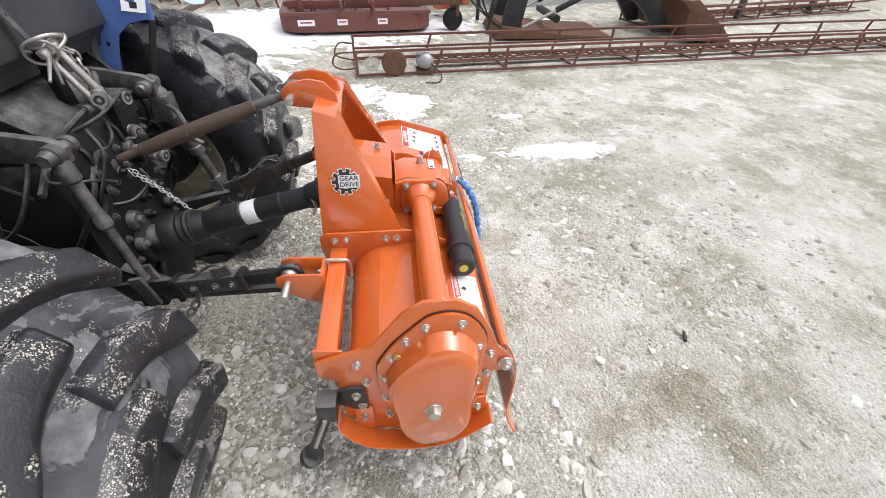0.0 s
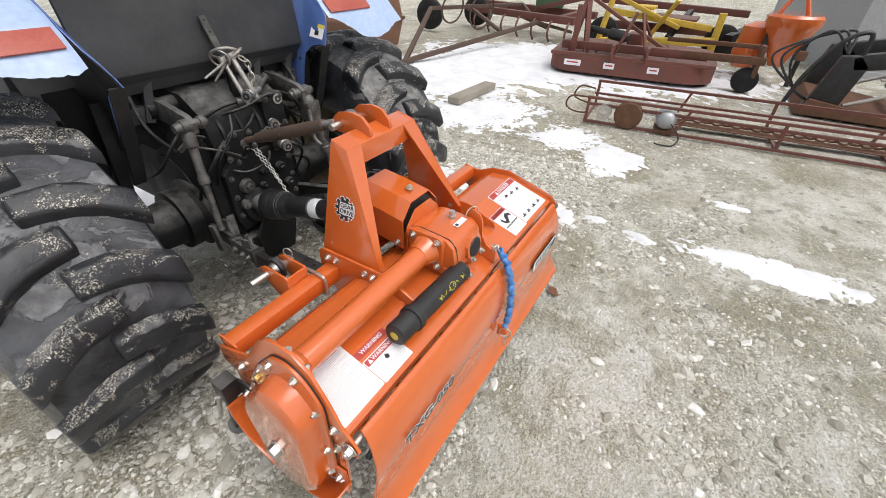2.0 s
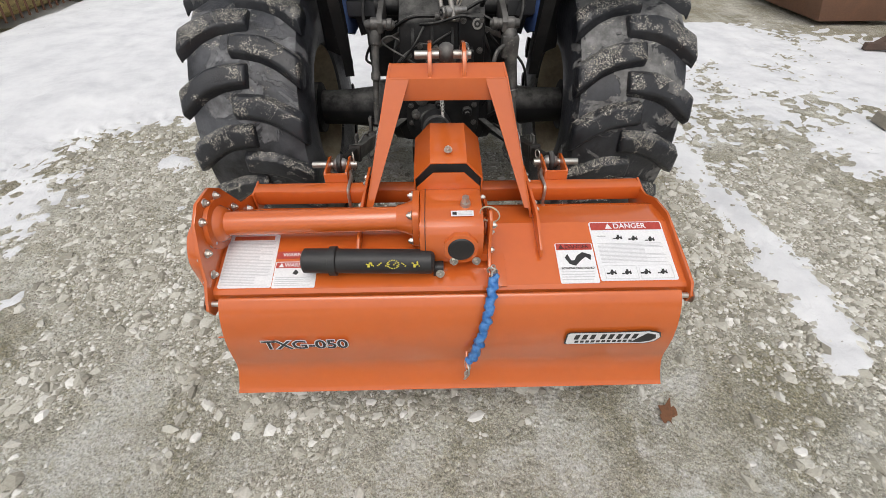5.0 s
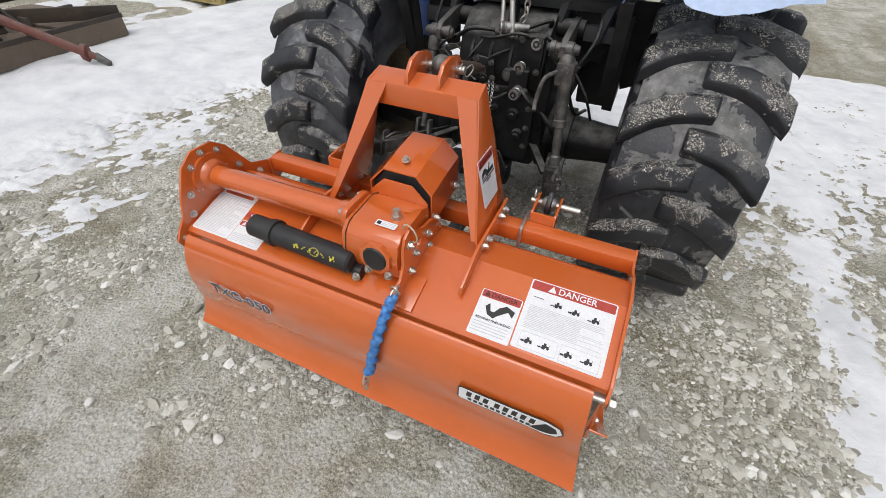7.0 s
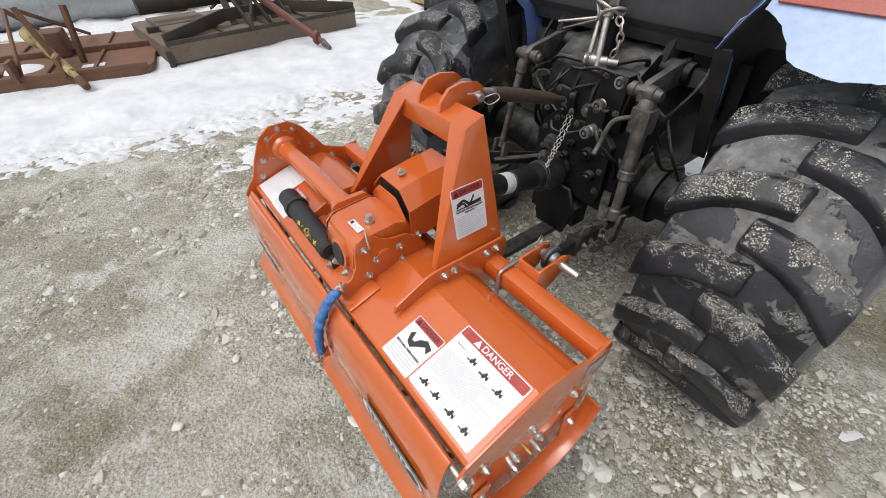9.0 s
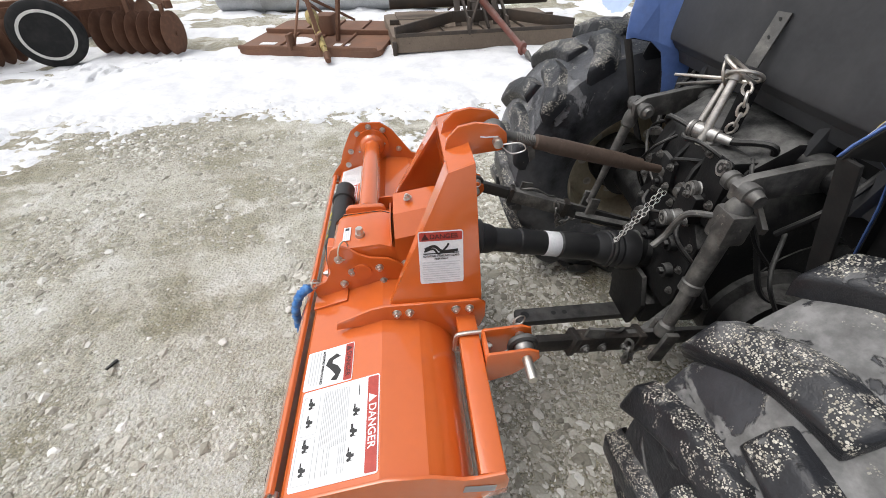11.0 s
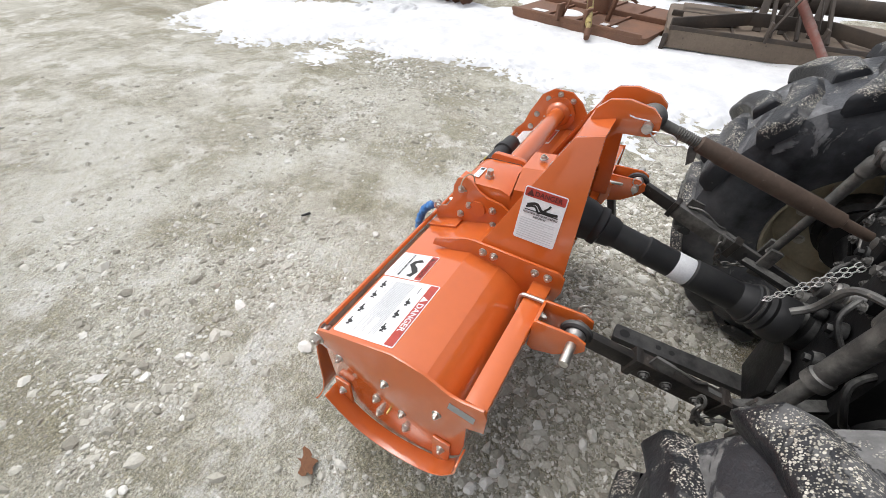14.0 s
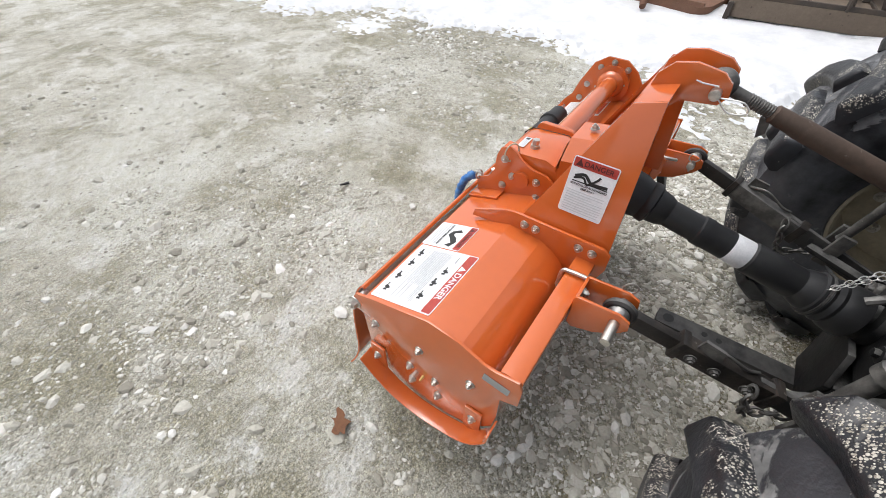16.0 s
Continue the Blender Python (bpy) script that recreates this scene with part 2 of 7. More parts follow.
def gravel_ground():
    """Packed limestone fines: pale dusty blotches, olive damp ones, stony stretches, wet margins along the snow."""
    m, nt, bsdf, coord = basic("packed_gravel", 0.9)

    def layer(name):
        n = nt.nodes.new("ShaderNodeAttribute")
        n.attribute_name = name
        return n.outputs["Fac"]

    wide = tex(nt, "ShaderNodeTexNoise", 0.8, 7.0, 0.62, coord)
    wide.inputs["Distortion"].default_value = 0.5
    colour = ramp(nt, wide.outputs["Fac"], [(0.32, (0.41, 0.385, 0.305)), (0.46, (0.55, 0.53, 0.45)), (0.56, (0.66, 0.645, 0.57)), (0.68, (0.78, 0.765, 0.70))])
    damp = tex(nt, "ShaderNodeTexNoise", 2.3, 9.0, 0.66, coord)
    damp.inputs["Distortion"].default_value = 0.4
    colour = blend(nt, ramp(nt, damp.outputs["Fac"], [(0.48, (0, 0, 0)), (0.58, (0.75, 0.75, 0.75))]), colour, (0.335, 0.308, 0.215))
    pale = tex(nt, "ShaderNodeTexNoise", 3.4, 8.0, 0.62, coord)
    colour = blend(nt, ramp(nt, pale.outputs["Fac"], [(0.53, (0, 0, 0)), (0.62, (0.8, 0.8, 0.8))]), colour, (0.78, 0.77, 0.72))
    # ground darkened where stones lie thick: shade of their crevices as colour
    colour = blend(nt, layer("stony"), colour, blend(nt, 0.78, colour, (0.315, 0.290, 0.215)))
    colour = blend(nt, layer("fines"), colour, (0.70, 0.69, 0.62))
    colour = blend(nt, layer("olive"), colour, (0.30, 0.275, 0.185))
    colour = blend(nt, layer("damp"), colour, (0.20, 0.165, 0.085))
    mid = tex(nt, "ShaderNodeTexNoise", 16.0, 9.0, 0.72, coord).outputs["Fac"]
    colour = blend(nt, 0.8, colour, ramp(nt, mid, [(0.28, (0.28, 0.275, 0.26)), (0.5, (0.5, 0.5, 0.5)), (0.70, (0.70, 0.70, 0.70))]), "OVERLAY")
    for scale, size, least in ((48.0, 0.30, 0.72), (95.0, 0.36, 0.55), (190.0, 0.40, 0.5)):
        cells = tex(nt, "ShaderNodeTexVoronoi", scale, coord=coord)
        cells.inputs["Randomness"].default_value = 1.0
        shade = nt.nodes.new("ShaderNodeSeparateColor")
        nt.links.new(cells.outputs["Color"], shade.inputs[0])
        tone = ramp(nt, shade.outputs[0], [(0.0, (0.24, 0.232, 0.20)), (0.4, (0.44, 0.43, 0.385)), (0.75, (0.62, 0.61, 0.57)), (1.0, (0.80, 0.79, 0.76))])
        inside = ramp(nt, cells.outputs["Distance"], [(size, (1, 1, 1)), (size + 0.12, (0, 0, 0))])
        some = ramp(nt, shade.outputs[1], [(least, (0, 0, 0)), (least + 0.06, (0.42,) * 3)])
        colour = blend(nt, blend(nt, 1.0, inside, some, "MULTIPLY"), colour, tone)
    grit = tex(nt, "ShaderNodeTexNoise", 170.0, 4.0, 0.75, coord).outputs["Fac"]
    colour = blend(nt, 0.85, colour, ramp(nt, grit, [(0.34, (0.13, 0.13, 0.12)), (0.5, (0.5, 0.5, 0.495)), (0.64, (0.84, 0.84, 0.83))]), "OVERLAY")
    chips = nt.nodes.new("ShaderNodeTexVoronoi")
    chips.feature = "DISTANCE_TO_EDGE"
    chips.inputs["Scale"].default_value = 42.0
    warp = nt.nodes.new("ShaderNodeVectorMath")
    warp.operation = "MULTIPLY_ADD"
    nt.links.new(tex(nt, "ShaderNodeTexNoise", 30.0, 4.0, 0.6, coord).outputs["Color"], warp.inputs[0])
    warp.inputs[1].default_value = (0.035, 0.035, 0.035)
    nt.links.new(coord, warp.inputs[2])
    nt.links.new(warp.outputs["Vector"], chips.inputs["Vector"])
    # dark lines between chips, the shade in their gaps painted on
    crevice_shade = ramp(nt, chips.outputs["Distance"], [(0.0, (1, 1, 1)), (0.07, (0, 0, 0))])
    where = tex(nt, "ShaderNodeTexNoise", 5.0, 6.0, 0.65, coord).outputs["Fac"]
    crevice_shade = blend(nt, 1.0, crevice_shade, ramp(nt, where, [(0.44, (0, 0, 0)), (0.58, (0.45, 0.45, 0.45))]), "MULTIPLY")
    colour = blend(nt, crevice_shade, colour, (0.17, 0.155, 0.115))
    nt.links.new(colour, bsdf.inputs["Base Color"])
    a = tex(nt, "ShaderNodeTexNoise", 45.0, 8.0, 0.75, coord).outputs["Fac"]
    b = tex(nt, "ShaderNodeTexVoronoi", 60.0, coord=coord).outputs["Distance"]
    bump(nt, bsdf, blend(nt, 0.4, a, b), 1.0, 0.034)
    return m


def stone_mat():
    m, nt, bsdf, coord = basic("crushed_limestone", 0.85)
    geo = nt.nodes.new("ShaderNodeNewGeometry")
    tone = ramp(nt, geo.outputs["Random Per Island"], [(0.0, (0.25, 0.235, 0.195)), (0.2, (0.37, 0.352, 0.295)), (0.5, (0.47, 0.452, 0.39)), (0.8, (0.59, 0.575, 0.515)), (0.94, (0.70, 0.69, 0.645)), (1.0, (0.82, 0.81, 0.775))])
    fine = tex(nt, "ShaderNodeTexNoise", 120.0, 5.0, 0.6, coord).outputs["Fac"]
    nt.links.new(blend(nt, 0.5, tone, ramp(nt, fine, [(0.3, (0.36, 0.36, 0.36)), (0.7, (0.62, 0.62, 0.62))]), "OVERLAY"), bsdf.inputs["Base Color"])
    bump(nt, bsdf, fine, 0.5, 0.003)
    return m


def snow_mat():
    m, nt, bsdf, coord = basic("trodden_snow", 0.7)
    a = tex(nt, "ShaderNodeTexNoise", 3.0, 8.0, 0.65, coord).outputs["Fac"]
    nt.links.new(ramp(nt, a, [(0.30, (0.60, 0.61, 0.63)), (0.5, (0.72, 0.73, 0.745)), (0.65, (0.78, 0.79, 0.80))]), bsdf.inputs["Base Color"])
    bsdf.inputs["Subsurface Weight"].default_value = 0.0
    b = tex(nt, "ShaderNodeTexNoise", 38.0, 8.0, 0.7, coord).outputs["Fac"]
    bump(nt, bsdf, b, 0.4, 0.018)
    return m


TYRE = tyre_rubber("dusty_tyre_carcass", (0.092, 0.096, 0.106), (0.14, 0.142, 0.148), 0.610, 0.73)
MUDDY = tyre_rubber("muddy_tyre_carcass", (0.043, 0.045, 0.051), (0.155, 0.154, 0.151), 0.61, 0.75, 0.18)
LUG = tyre_rubber("gritty_tyre_lug", (0.030, 0.032, 0.037), (0.100, 0.100, 0.101), 0.64, 0.60)
GRAVEL, STONE, SNOW = gravel_ground(), stone_mat(), snow_mat()

# ---- building helpers ----
BASE = {}
TURNED = {}


def thing(name, at, label, category, group="", kind=""):
    """An Empty at a thing's base, which parents its parts."""
    ob = new(name)
    ob.empty_display_size = 0.1
    ob.location = at
    BASE[ob.name] = Vector(at)
    return tagged(ob, label, category, group, kind)


def finish(bm, material, edge=0.0, smooth=True, angle=40):
    bmesh.ops.remove_doubles(bm, verts=bm.verts, dist=1e-5)
    bmesh.ops.recalc_face_normals(bm, faces=bm.faces)
    if edge:
        sharp = [e for e in bm.edges if len(e.link_faces) == 2 and e.calc_face_angle(0) > radians(35)]
        bmesh.ops.bevel(bm, geom=sharp, offset=edge, segments=2, profile=0.6, affect="EDGES", clamp_overlap=True)
    me = bpy.data.meshes.new("mesh")
    bm.to_mesh(me)
    bm.free()
    me.materials.append(material)
    if smooth:
        me.polygons.foreach_set("use_smooth", [True] * len(me.polygons))
        me.set_sharp_from_angle(angle=radians(angle))
    return me


def part(name, bm, material, parent, label="", edge=0.0, smooth=True, angle=40):
    """One mesh under a thing or a part; bm is in world metres."""
    base = TURNED.get(parent.name) or Matrix.Translation(BASE[parent.name])
    bmesh.ops.transform(bm, verts=bm.verts, matrix=base.inverted())
    me = finish(bm, material, edge, smooth, angle)
    ob = new(name, me)
    me.name = name
    ob.parent = parent
    BASE[ob.name] = base.translation
    TURNED[ob.name] = base
    if label:
        ob["label"] = label
    return ob


def placed(name, me, parent, m, label=""):
    """A part on shared mesh data, at a pose in the world."""
    ob = new(name, me)
    ob.parent = parent
    base = TURNED.get(parent.name) or Matrix.Translation(BASE[parent.name])
    ob.matrix_basis = base.inverted() @ m
    if label:
        ob["label"] = label
    BASE[ob.name], TURNED[ob.name] = m.translation, m.copy()
    return ob


def single(name, bm, material, at, label, category, group="", kind="", edge=0.0, smooth=True, angle=40):
    """A thing that is one plain mesh."""
    bmesh.ops.translate(bm, verts=bm.verts, vec=-Vector(at))
    me = finish(bm, material, edge, smooth, angle)
    me.name = name
    ob = new(name, me)
    ob.location = at
    BASE[ob.name] = Vector(at)
    return tagged(ob, label, category, group, kind)


def prism(pts, axis, a, b, bm=None, lean=None):
    """A flat outline drawn out along an axis from a to b. lean: a function of a vertex, to shift it."""
    bm = bm or bmesh.new()
    put = {"x": lambda u, v, w: (w, u, v), "y": lambda u, v, w: (u, w, v), "z": lambda u, v, w: (u, v, w)}[axis]
    rings = [[bm.verts.new(put(u, v, w)) for u, v in pts] for w in (a, b)]
    bm.faces.new(rings[0])
    bm.faces.new(rings[1][::-1])
    n = len(pts)
    for i in range(n):
        bm.faces.new((rings[0][i], rings[0][(i + 1) % n], rings[1][(i + 1) % n], rings[1][i]))
    if lean:
        for ring in rings:
            for v in ring:
                v.co += Vector(lean(v.co))
    return bm


def box(c, s, m=None, bm=None):
    bm = bm or bmesh.new()
    m = (m or Matrix.Identity(4)) if m else Matrix.Identity(4)
    bmesh.ops.create_cube(bm, size=1.0, matrix=Matrix.Translation(c) @ m @ Matrix.Diagonal((*s, 1)))
    return bm


def aim(p0, p1):
    d = Vector(p1) - Vector(p0)
    return Matrix.Translation((Vector(p0) + Vector(p1)) / 2) @ d.to_track_quat("Z", "Y").to_matrix().to_4x4()


def bar(p0, p1, w, h, bm=None, roll=0):
    """A square bar from p0 to p1."""
    bm = bm or bmesh.new()
    n = (Vector(p1) - Vector(p0)).length
    bmesh.ops.create_cube(bm, size=1.0, matrix=aim(p0, p1) @ pose(0, 0, 0, 0, 0, roll) @ Matrix.Diagonal((w, h, n, 1)))
    return bm


def rod(p0, p1, r, r1=None, bm=None, seg=16):
    bm = bm or bmesh.new()
    n = (Vector(p1) - Vector(p0)).length
    bmesh.ops.create_cone(bm, cap_ends=True, segments=seg, radius1=r, radius2=r if r1 is None else r1, depth=n, matrix=aim(p0, p1))
    return bm


def lathe(p0, p1, profile, bm=None, seg=20, close=False):
    """Rings round the axis p0 to p1: rows of (share of the way, radius)."""
    bm = bm or bmesh.new()
    p0, p1 = Vector(p0), Vector(p1)
    q = (p1 - p0).to_track_quat("Z", "Y")
    rings = []
    for s, r in profile:
        c = p0.lerp(p1, s)
        rings.append([bm.verts.new(c + q @ Vector((r * math.cos(2 * math.pi * k / seg), r * math.sin(2 * math.pi * k / seg), 0))) for k in range(seg)])
    pairs = list(zip(rings, rings[1:])) + ([(rings[-1], rings[0])] if close else [])
    for a, b in pairs:
        for k in range(seg):
            bm.faces.new((a[k], a[(k + 1) % seg], b[(k + 1) % seg], b[k]))
    if not close:
        bm.faces.new(rings[0][::-1])
        bm.faces.new(rings[-1])
    return bm


def sweep(path, r, bm=None, seg=8, closed=False):
    """A round bar bent along a path."""
    bm = bm or bmesh.new()
    path = [Vector(p) for p in path]
    n = len(path)
    rings, up = [], Vector((0.13, 0.21, 0.97))
    for i, p in enumerate(path):
        if closed:
            d = path[(i + 1) % n] - path[i - 1]
        else:
            d = path[min(i + 1, n - 1)] - path[max(i - 1, 0)]
        d.normalize()
        u = up - up.dot(d) * d
        if u.length < 1e-3:
            u = d.orthogonal()
        u.normalize()
        up, v = u, d.cross(u)
        rings.append([bm.verts.new(p + r * (math.cos(2 * math.pi * k / seg) * u + math.sin(2 * math.pi * k / seg) * v)) for k in range(seg)])
    for i in range(n if closed else n - 1):
        a, b = rings[i], rings[(i + 1) % n]
        for k in range(seg):
            bm.faces.new((a[k], a[(k + 1) % seg], b[(k + 1) % seg], b[k]))
    if not closed:
        bm.faces.new(rings[0][::-1])
        bm.faces.new(rings[-1])
    return bm


def curve(pts, steps=8):
    """A smooth path through points."""
    pts = [Vector(p) for p in pts]
    q = [2 * pts[0] - pts[1], *pts, 2 * pts[-1] - pts[-2]]
    out = []
    for i in range(1, len(q) - 2):
        a, b, c, d = q[i - 1:i + 3]
        for k in range(steps):
            t = k / steps
            out.append(0.5 * (2 * b + (c - a) * t + (2 * a - 5 * b + 4 * c - d) * t * t + (3 * b - a - 3 * c + d) * t ** 3))
    return out + [pts[-1]]


def curve2(pts, steps=6):
    return [(p.x, p.y) for p in curve([(u, v, 0) for u, v in pts], steps)]


def strip(line, thick):
    """The outline of a bent sheet: a 2D line and its offset."""
    off = []
    for i, p in enumerate(line):
        a, b = line[max(i - 1, 0)], line[min(i + 1, len(line) - 1)]
        dx, dy = b[0] - a[0], b[1] - a[1]
        n = math.hypot(dx, dy) or 1
        off.append((p[0] - dy / n * thick, p[1] + dx / n * thick))
    return list(line) + off[::-1]


def ring(c, normal, r, wire, seg=28, wire_seg=8, bm=None, squash=1.0):
    q = Vector(normal).to_track_quat("Z", "Y")
    return sweep([Vector(c) + q @ Vector((r * math.cos(2 * math.pi * k / seg), squash * r * math.sin(2 * math.pi * k / seg), 0)) for k in range(seg)], wire, bm, wire_seg, True)


def chain(path, link, wire, bm=None):
    """Oval links along a path, every second one turned on edge."""
    bm = bm or bmesh.new()
    pts = curve(path, 40)
    run, last, k = 0.0, pts[0], 0
    for a, b in zip(pts, pts[1:]):
        run += (b - a).length
        if run >= link * 0.72:
            run = 0.0
            d = (b - a).normalized()
            side = d.orthogonal().normalized()
            if k % 2:
                side = d.cross(side)
            sweep([b + d * (link / 2 * math.cos(t)) + side * (link * 0.30 * math.sin(t)) for t in (i * math.pi / 5 for i in range(10))], wire, bm, 5, True)
            k += 1
    return bm


def bolt_mesh(r=0.009, h=0.008, material=None):
    bm = bmesh.new()
    bmesh.ops.create_cone(bm, cap_ends=True, segments=14, radius1=r * 1.55, radius2=r * 1.5, depth=0.0025, matrix=pose(0, 0, 0.00125))
    bmesh.ops.create_cone(bm, cap_ends=True, segments=6, radius1=r * 1.12, radius2=r * 1.05, depth=h, matrix=pose(0, 0, 0.0025 + h / 2))
    bmesh.ops.create_cone(bm, cap_ends=True, segments=10, radius1=r * 0.62, radius2=r * 0.5, depth=0.005, matrix=pose(0, 0, 0.0045 + h))
    me = finish(bm, material or ZINC)
    me.name = "bolt"
    return me


def bolts(parent, me, spots, normal):
    for i, p in enumerate(spots):
        m = Matrix.Translation(p) @ Vector(normal).to_track_quat("Z", "Y").to_matrix().to_4x4() @ pose(0, 0, 0, 0, 0, 37 * i)
        placed("bolt", me, parent, m)


def letters(text, size, depth=0.0004, grow=0.012):
    """A mesh of lettering in the built-in font, centred."""
    cu = bpy.data.curves.new("lettering", "FONT")
    cu.body, cu.size, cu.align_x, cu.align_y, cu.extrude = text, size, "CENTER", "CENTER", depth
    cu.offset = size * grow
    ob = new("lettering_source", cu)
    me = bpy.data.meshes.new_from_object(ob.evaluated_get(bpy.context.evaluated_depsgraph_get()))
    bpy.data.objects.remove(ob)
    return me


def frame_of(origin, right, up):
    """A pose whose x runs along right and y along up, from the origin."""
    x = Vector(right).normalized()
    z = x.cross(Vector(up)).normalized()
    m = Matrix((x, z.cross(x), z)).transposed().to_4x4()
    return Matrix.Translation(origin) @ m


def flat(outline, z0, z1, bm=None):
    return prism(outline, "z", z0, z1, bm)


def rect(x0, y0, x1, y1):
    return [(x0, y0), (x1, y0), (x1, y1), (x0, y1)]


def rounded(x0, y0, x1, y1, r, n=4):
    out = []
    for cx, cy, a in ((x1 - r, y1 - r, 0), (x0 + r, y1 - r, 90), (x0 + r, y0 + r, 180), (x1 - r, y0 + r, 270)):
        out += [(cx + r * math.cos(radians(a + 90 * k / n)), cy + r * math.sin(radians(a + 90 * k / n))) for k in range(n + 1)]
    return out


def sheetlet(name, bm, material, parent, m, label=""):
    """Flat print on a surface: bm is drawn in the label's own frame."""
    me = finish(bm, material, smooth=False)
    me.name = name
    return placed(name, me, parent, m, label)


def lettering(text, size, material, parent, m, at, stretch=1.0, z=0.0030, turn=0):
    me = letters(text, size)
    me.materials.clear()
    me.materials.append(material)
    return placed("lettering", me, parent, m @ pose(at[0], at[1], z, 0, 0, turn) @ Matrix.Diagonal((stretch, 1, 1, 1)))


def text_lines(parent, m, x0, x1, y0, y1, rows, seed, material=None, thick=0.26):
    """Print too small to read: plain bars."""
    rng = random.Random(seed)
    bm = bmesh.new()
    step = (y1 - y0) / rows
    for k in range(rows):
        y = y1 - (k + 0.5) * step
        end = x1 - (x1 - x0) * rng.choice((0.0, 0.02, 0.05, 0.3))
        flat(rect(x0, y - step * thick / 2, end, y + step * thick / 2), 0.0018, 0.0026, bm)
    return sheetlet("small_print", bm, material or INKGREY, parent, m)

# ---- ground ----
def spaced(lo, hi, step, far, grow=1.25):
    """Even steps from lo to hi, then ever longer ones out to far on both sides."""
    inner = list(np.arange(lo, hi + step / 2, step))
    out, s = [], step
    x = hi
    while x < far:
        s *= grow
        x += s
        out.append(x)
    back, s, x = [], step, lo
    while x > -far:
        s *= grow
        x -= s
        back.append(x)
    return np.array(back[::-1] + inner + out)


def rise(x, y):
    """The ground's own gentle unevenness."""
    return 0.016 * noise.noise((x * 0.8, y * 0.8, 3.1)) + 0.007 * noise.noise((x * 3.1, y * 3.1, 7.7)) + 0.004 * noise.noise((x * 9, y * 9, 1.2))


def sheet(name, xs, ys, height, material, keep=None):
    zs = np.array([[height(x, y) for x in xs] for y in ys])
    gx, gy = np.meshgrid(xs, ys)
    verts = np.stack([gx, gy, zs], -1).reshape(-1, 3)
    n = len(xs)
    faces = [(j * n + i, j * n + i + 1, (j + 1) * n + i + 1, (j + 1) * n + i) for j in range(len(ys) - 1) for i in range(n - 1) if keep is None or max(keep[j][i], keep[j][i + 1], keep[j + 1][i], keep[j + 1][i + 1]) > 0]
    me = bpy.data.meshes.new(name)
    me.from_pydata(verts.tolist(), [], faces)
    me.polygons.foreach_set("use_smooth", [True] * len(me.polygons))
    me.materials.append(material)
    return new(name, me)


# patches of snow: middle, half sizes, how closed
DRIFTS = [
    (1.83, -1.36, 0.13, 0.50, 0.15), (1.77, -0.55, 0.06, 0.10, 0.2), (1.84, -0.24, 0.05, 0.08, 0.2), (1.74, 0.00, 0.12, 0.10, 0.1), (1.82, 0.45, 0.15, 0.46, 0.0), (1.82, 1.05, 0.14, 0.44, 0.0),
    (1.78, 1.66, 0.15, 0.36, 0.0), (1.84, 2.40, 0.20, 0.50, 0.0), (2.15, 3.6, 0.36, 0.9, -0.1), (3.3, 4.5, 1.0, 1.2, 0.1), (3.2, 3.3, 0.6, 0.7, -0.1), (2.85, 6.6, 1.2, 1.6, 0), (4.8, 3.1, 1.5, 1.6, 0.0),
    (2.95, 0.0, 0.42, 0.24, 0), (3.3, 0.55, 0.40, 0.36, -0.05), (3.6, 1.65, 0.85, 0.75, -0.1), (2.62, -1.08, 0.06, 0.15, 0), (3.08, -0.17, 0.25, 0.18, 0), (6.0, 2.6, 1.5, 1.6, 0),
    (4.2, -6.2, 0.25, 1.2, 0), (7.0, 1.5, 1.6, 3.0, 0), (6.8, -2.9, 0.8, 0.7, 0), (-1.75, 2.35, 0.20, 0.42, 0), (-1.95, 1.72, 0.14, 0.12, 0),
    (-2.42, 0.15, 0.50, 0.60, -0.62), (-2.75, 1.15, 0.55, 0.95, -0.45), (-2.55, -3.2, 0.55, 0.55, -0.5), (2.9, 2.6, 0.7, 0.9, -0.5), (0.1, 5.2, 2.2, 2.3, 0.6),
]


def smooth(v, lo, hi):
    v = min(1.0, max(0.0, (v - lo) / (hi - lo)))
    return v * v * (3 - 2 * v)


# near edge of the snow bank: (y, x)
BANK = [(-7, -2.7), (-5.6, -2.6), (-4.5, -2.35), (-3.95, -2.6), (-3.4, -3.3), (-2.5, -2.95), (-2.0, -3.35), (-1.3, -3.5), (-0.65, -3.15), (0.4, -3.12), (1.0, -3.2), (1.6, -3.0), (2.1, -2.75), (2.5, -2.15), (3.0, -1.6), (4.0, -1.0)]


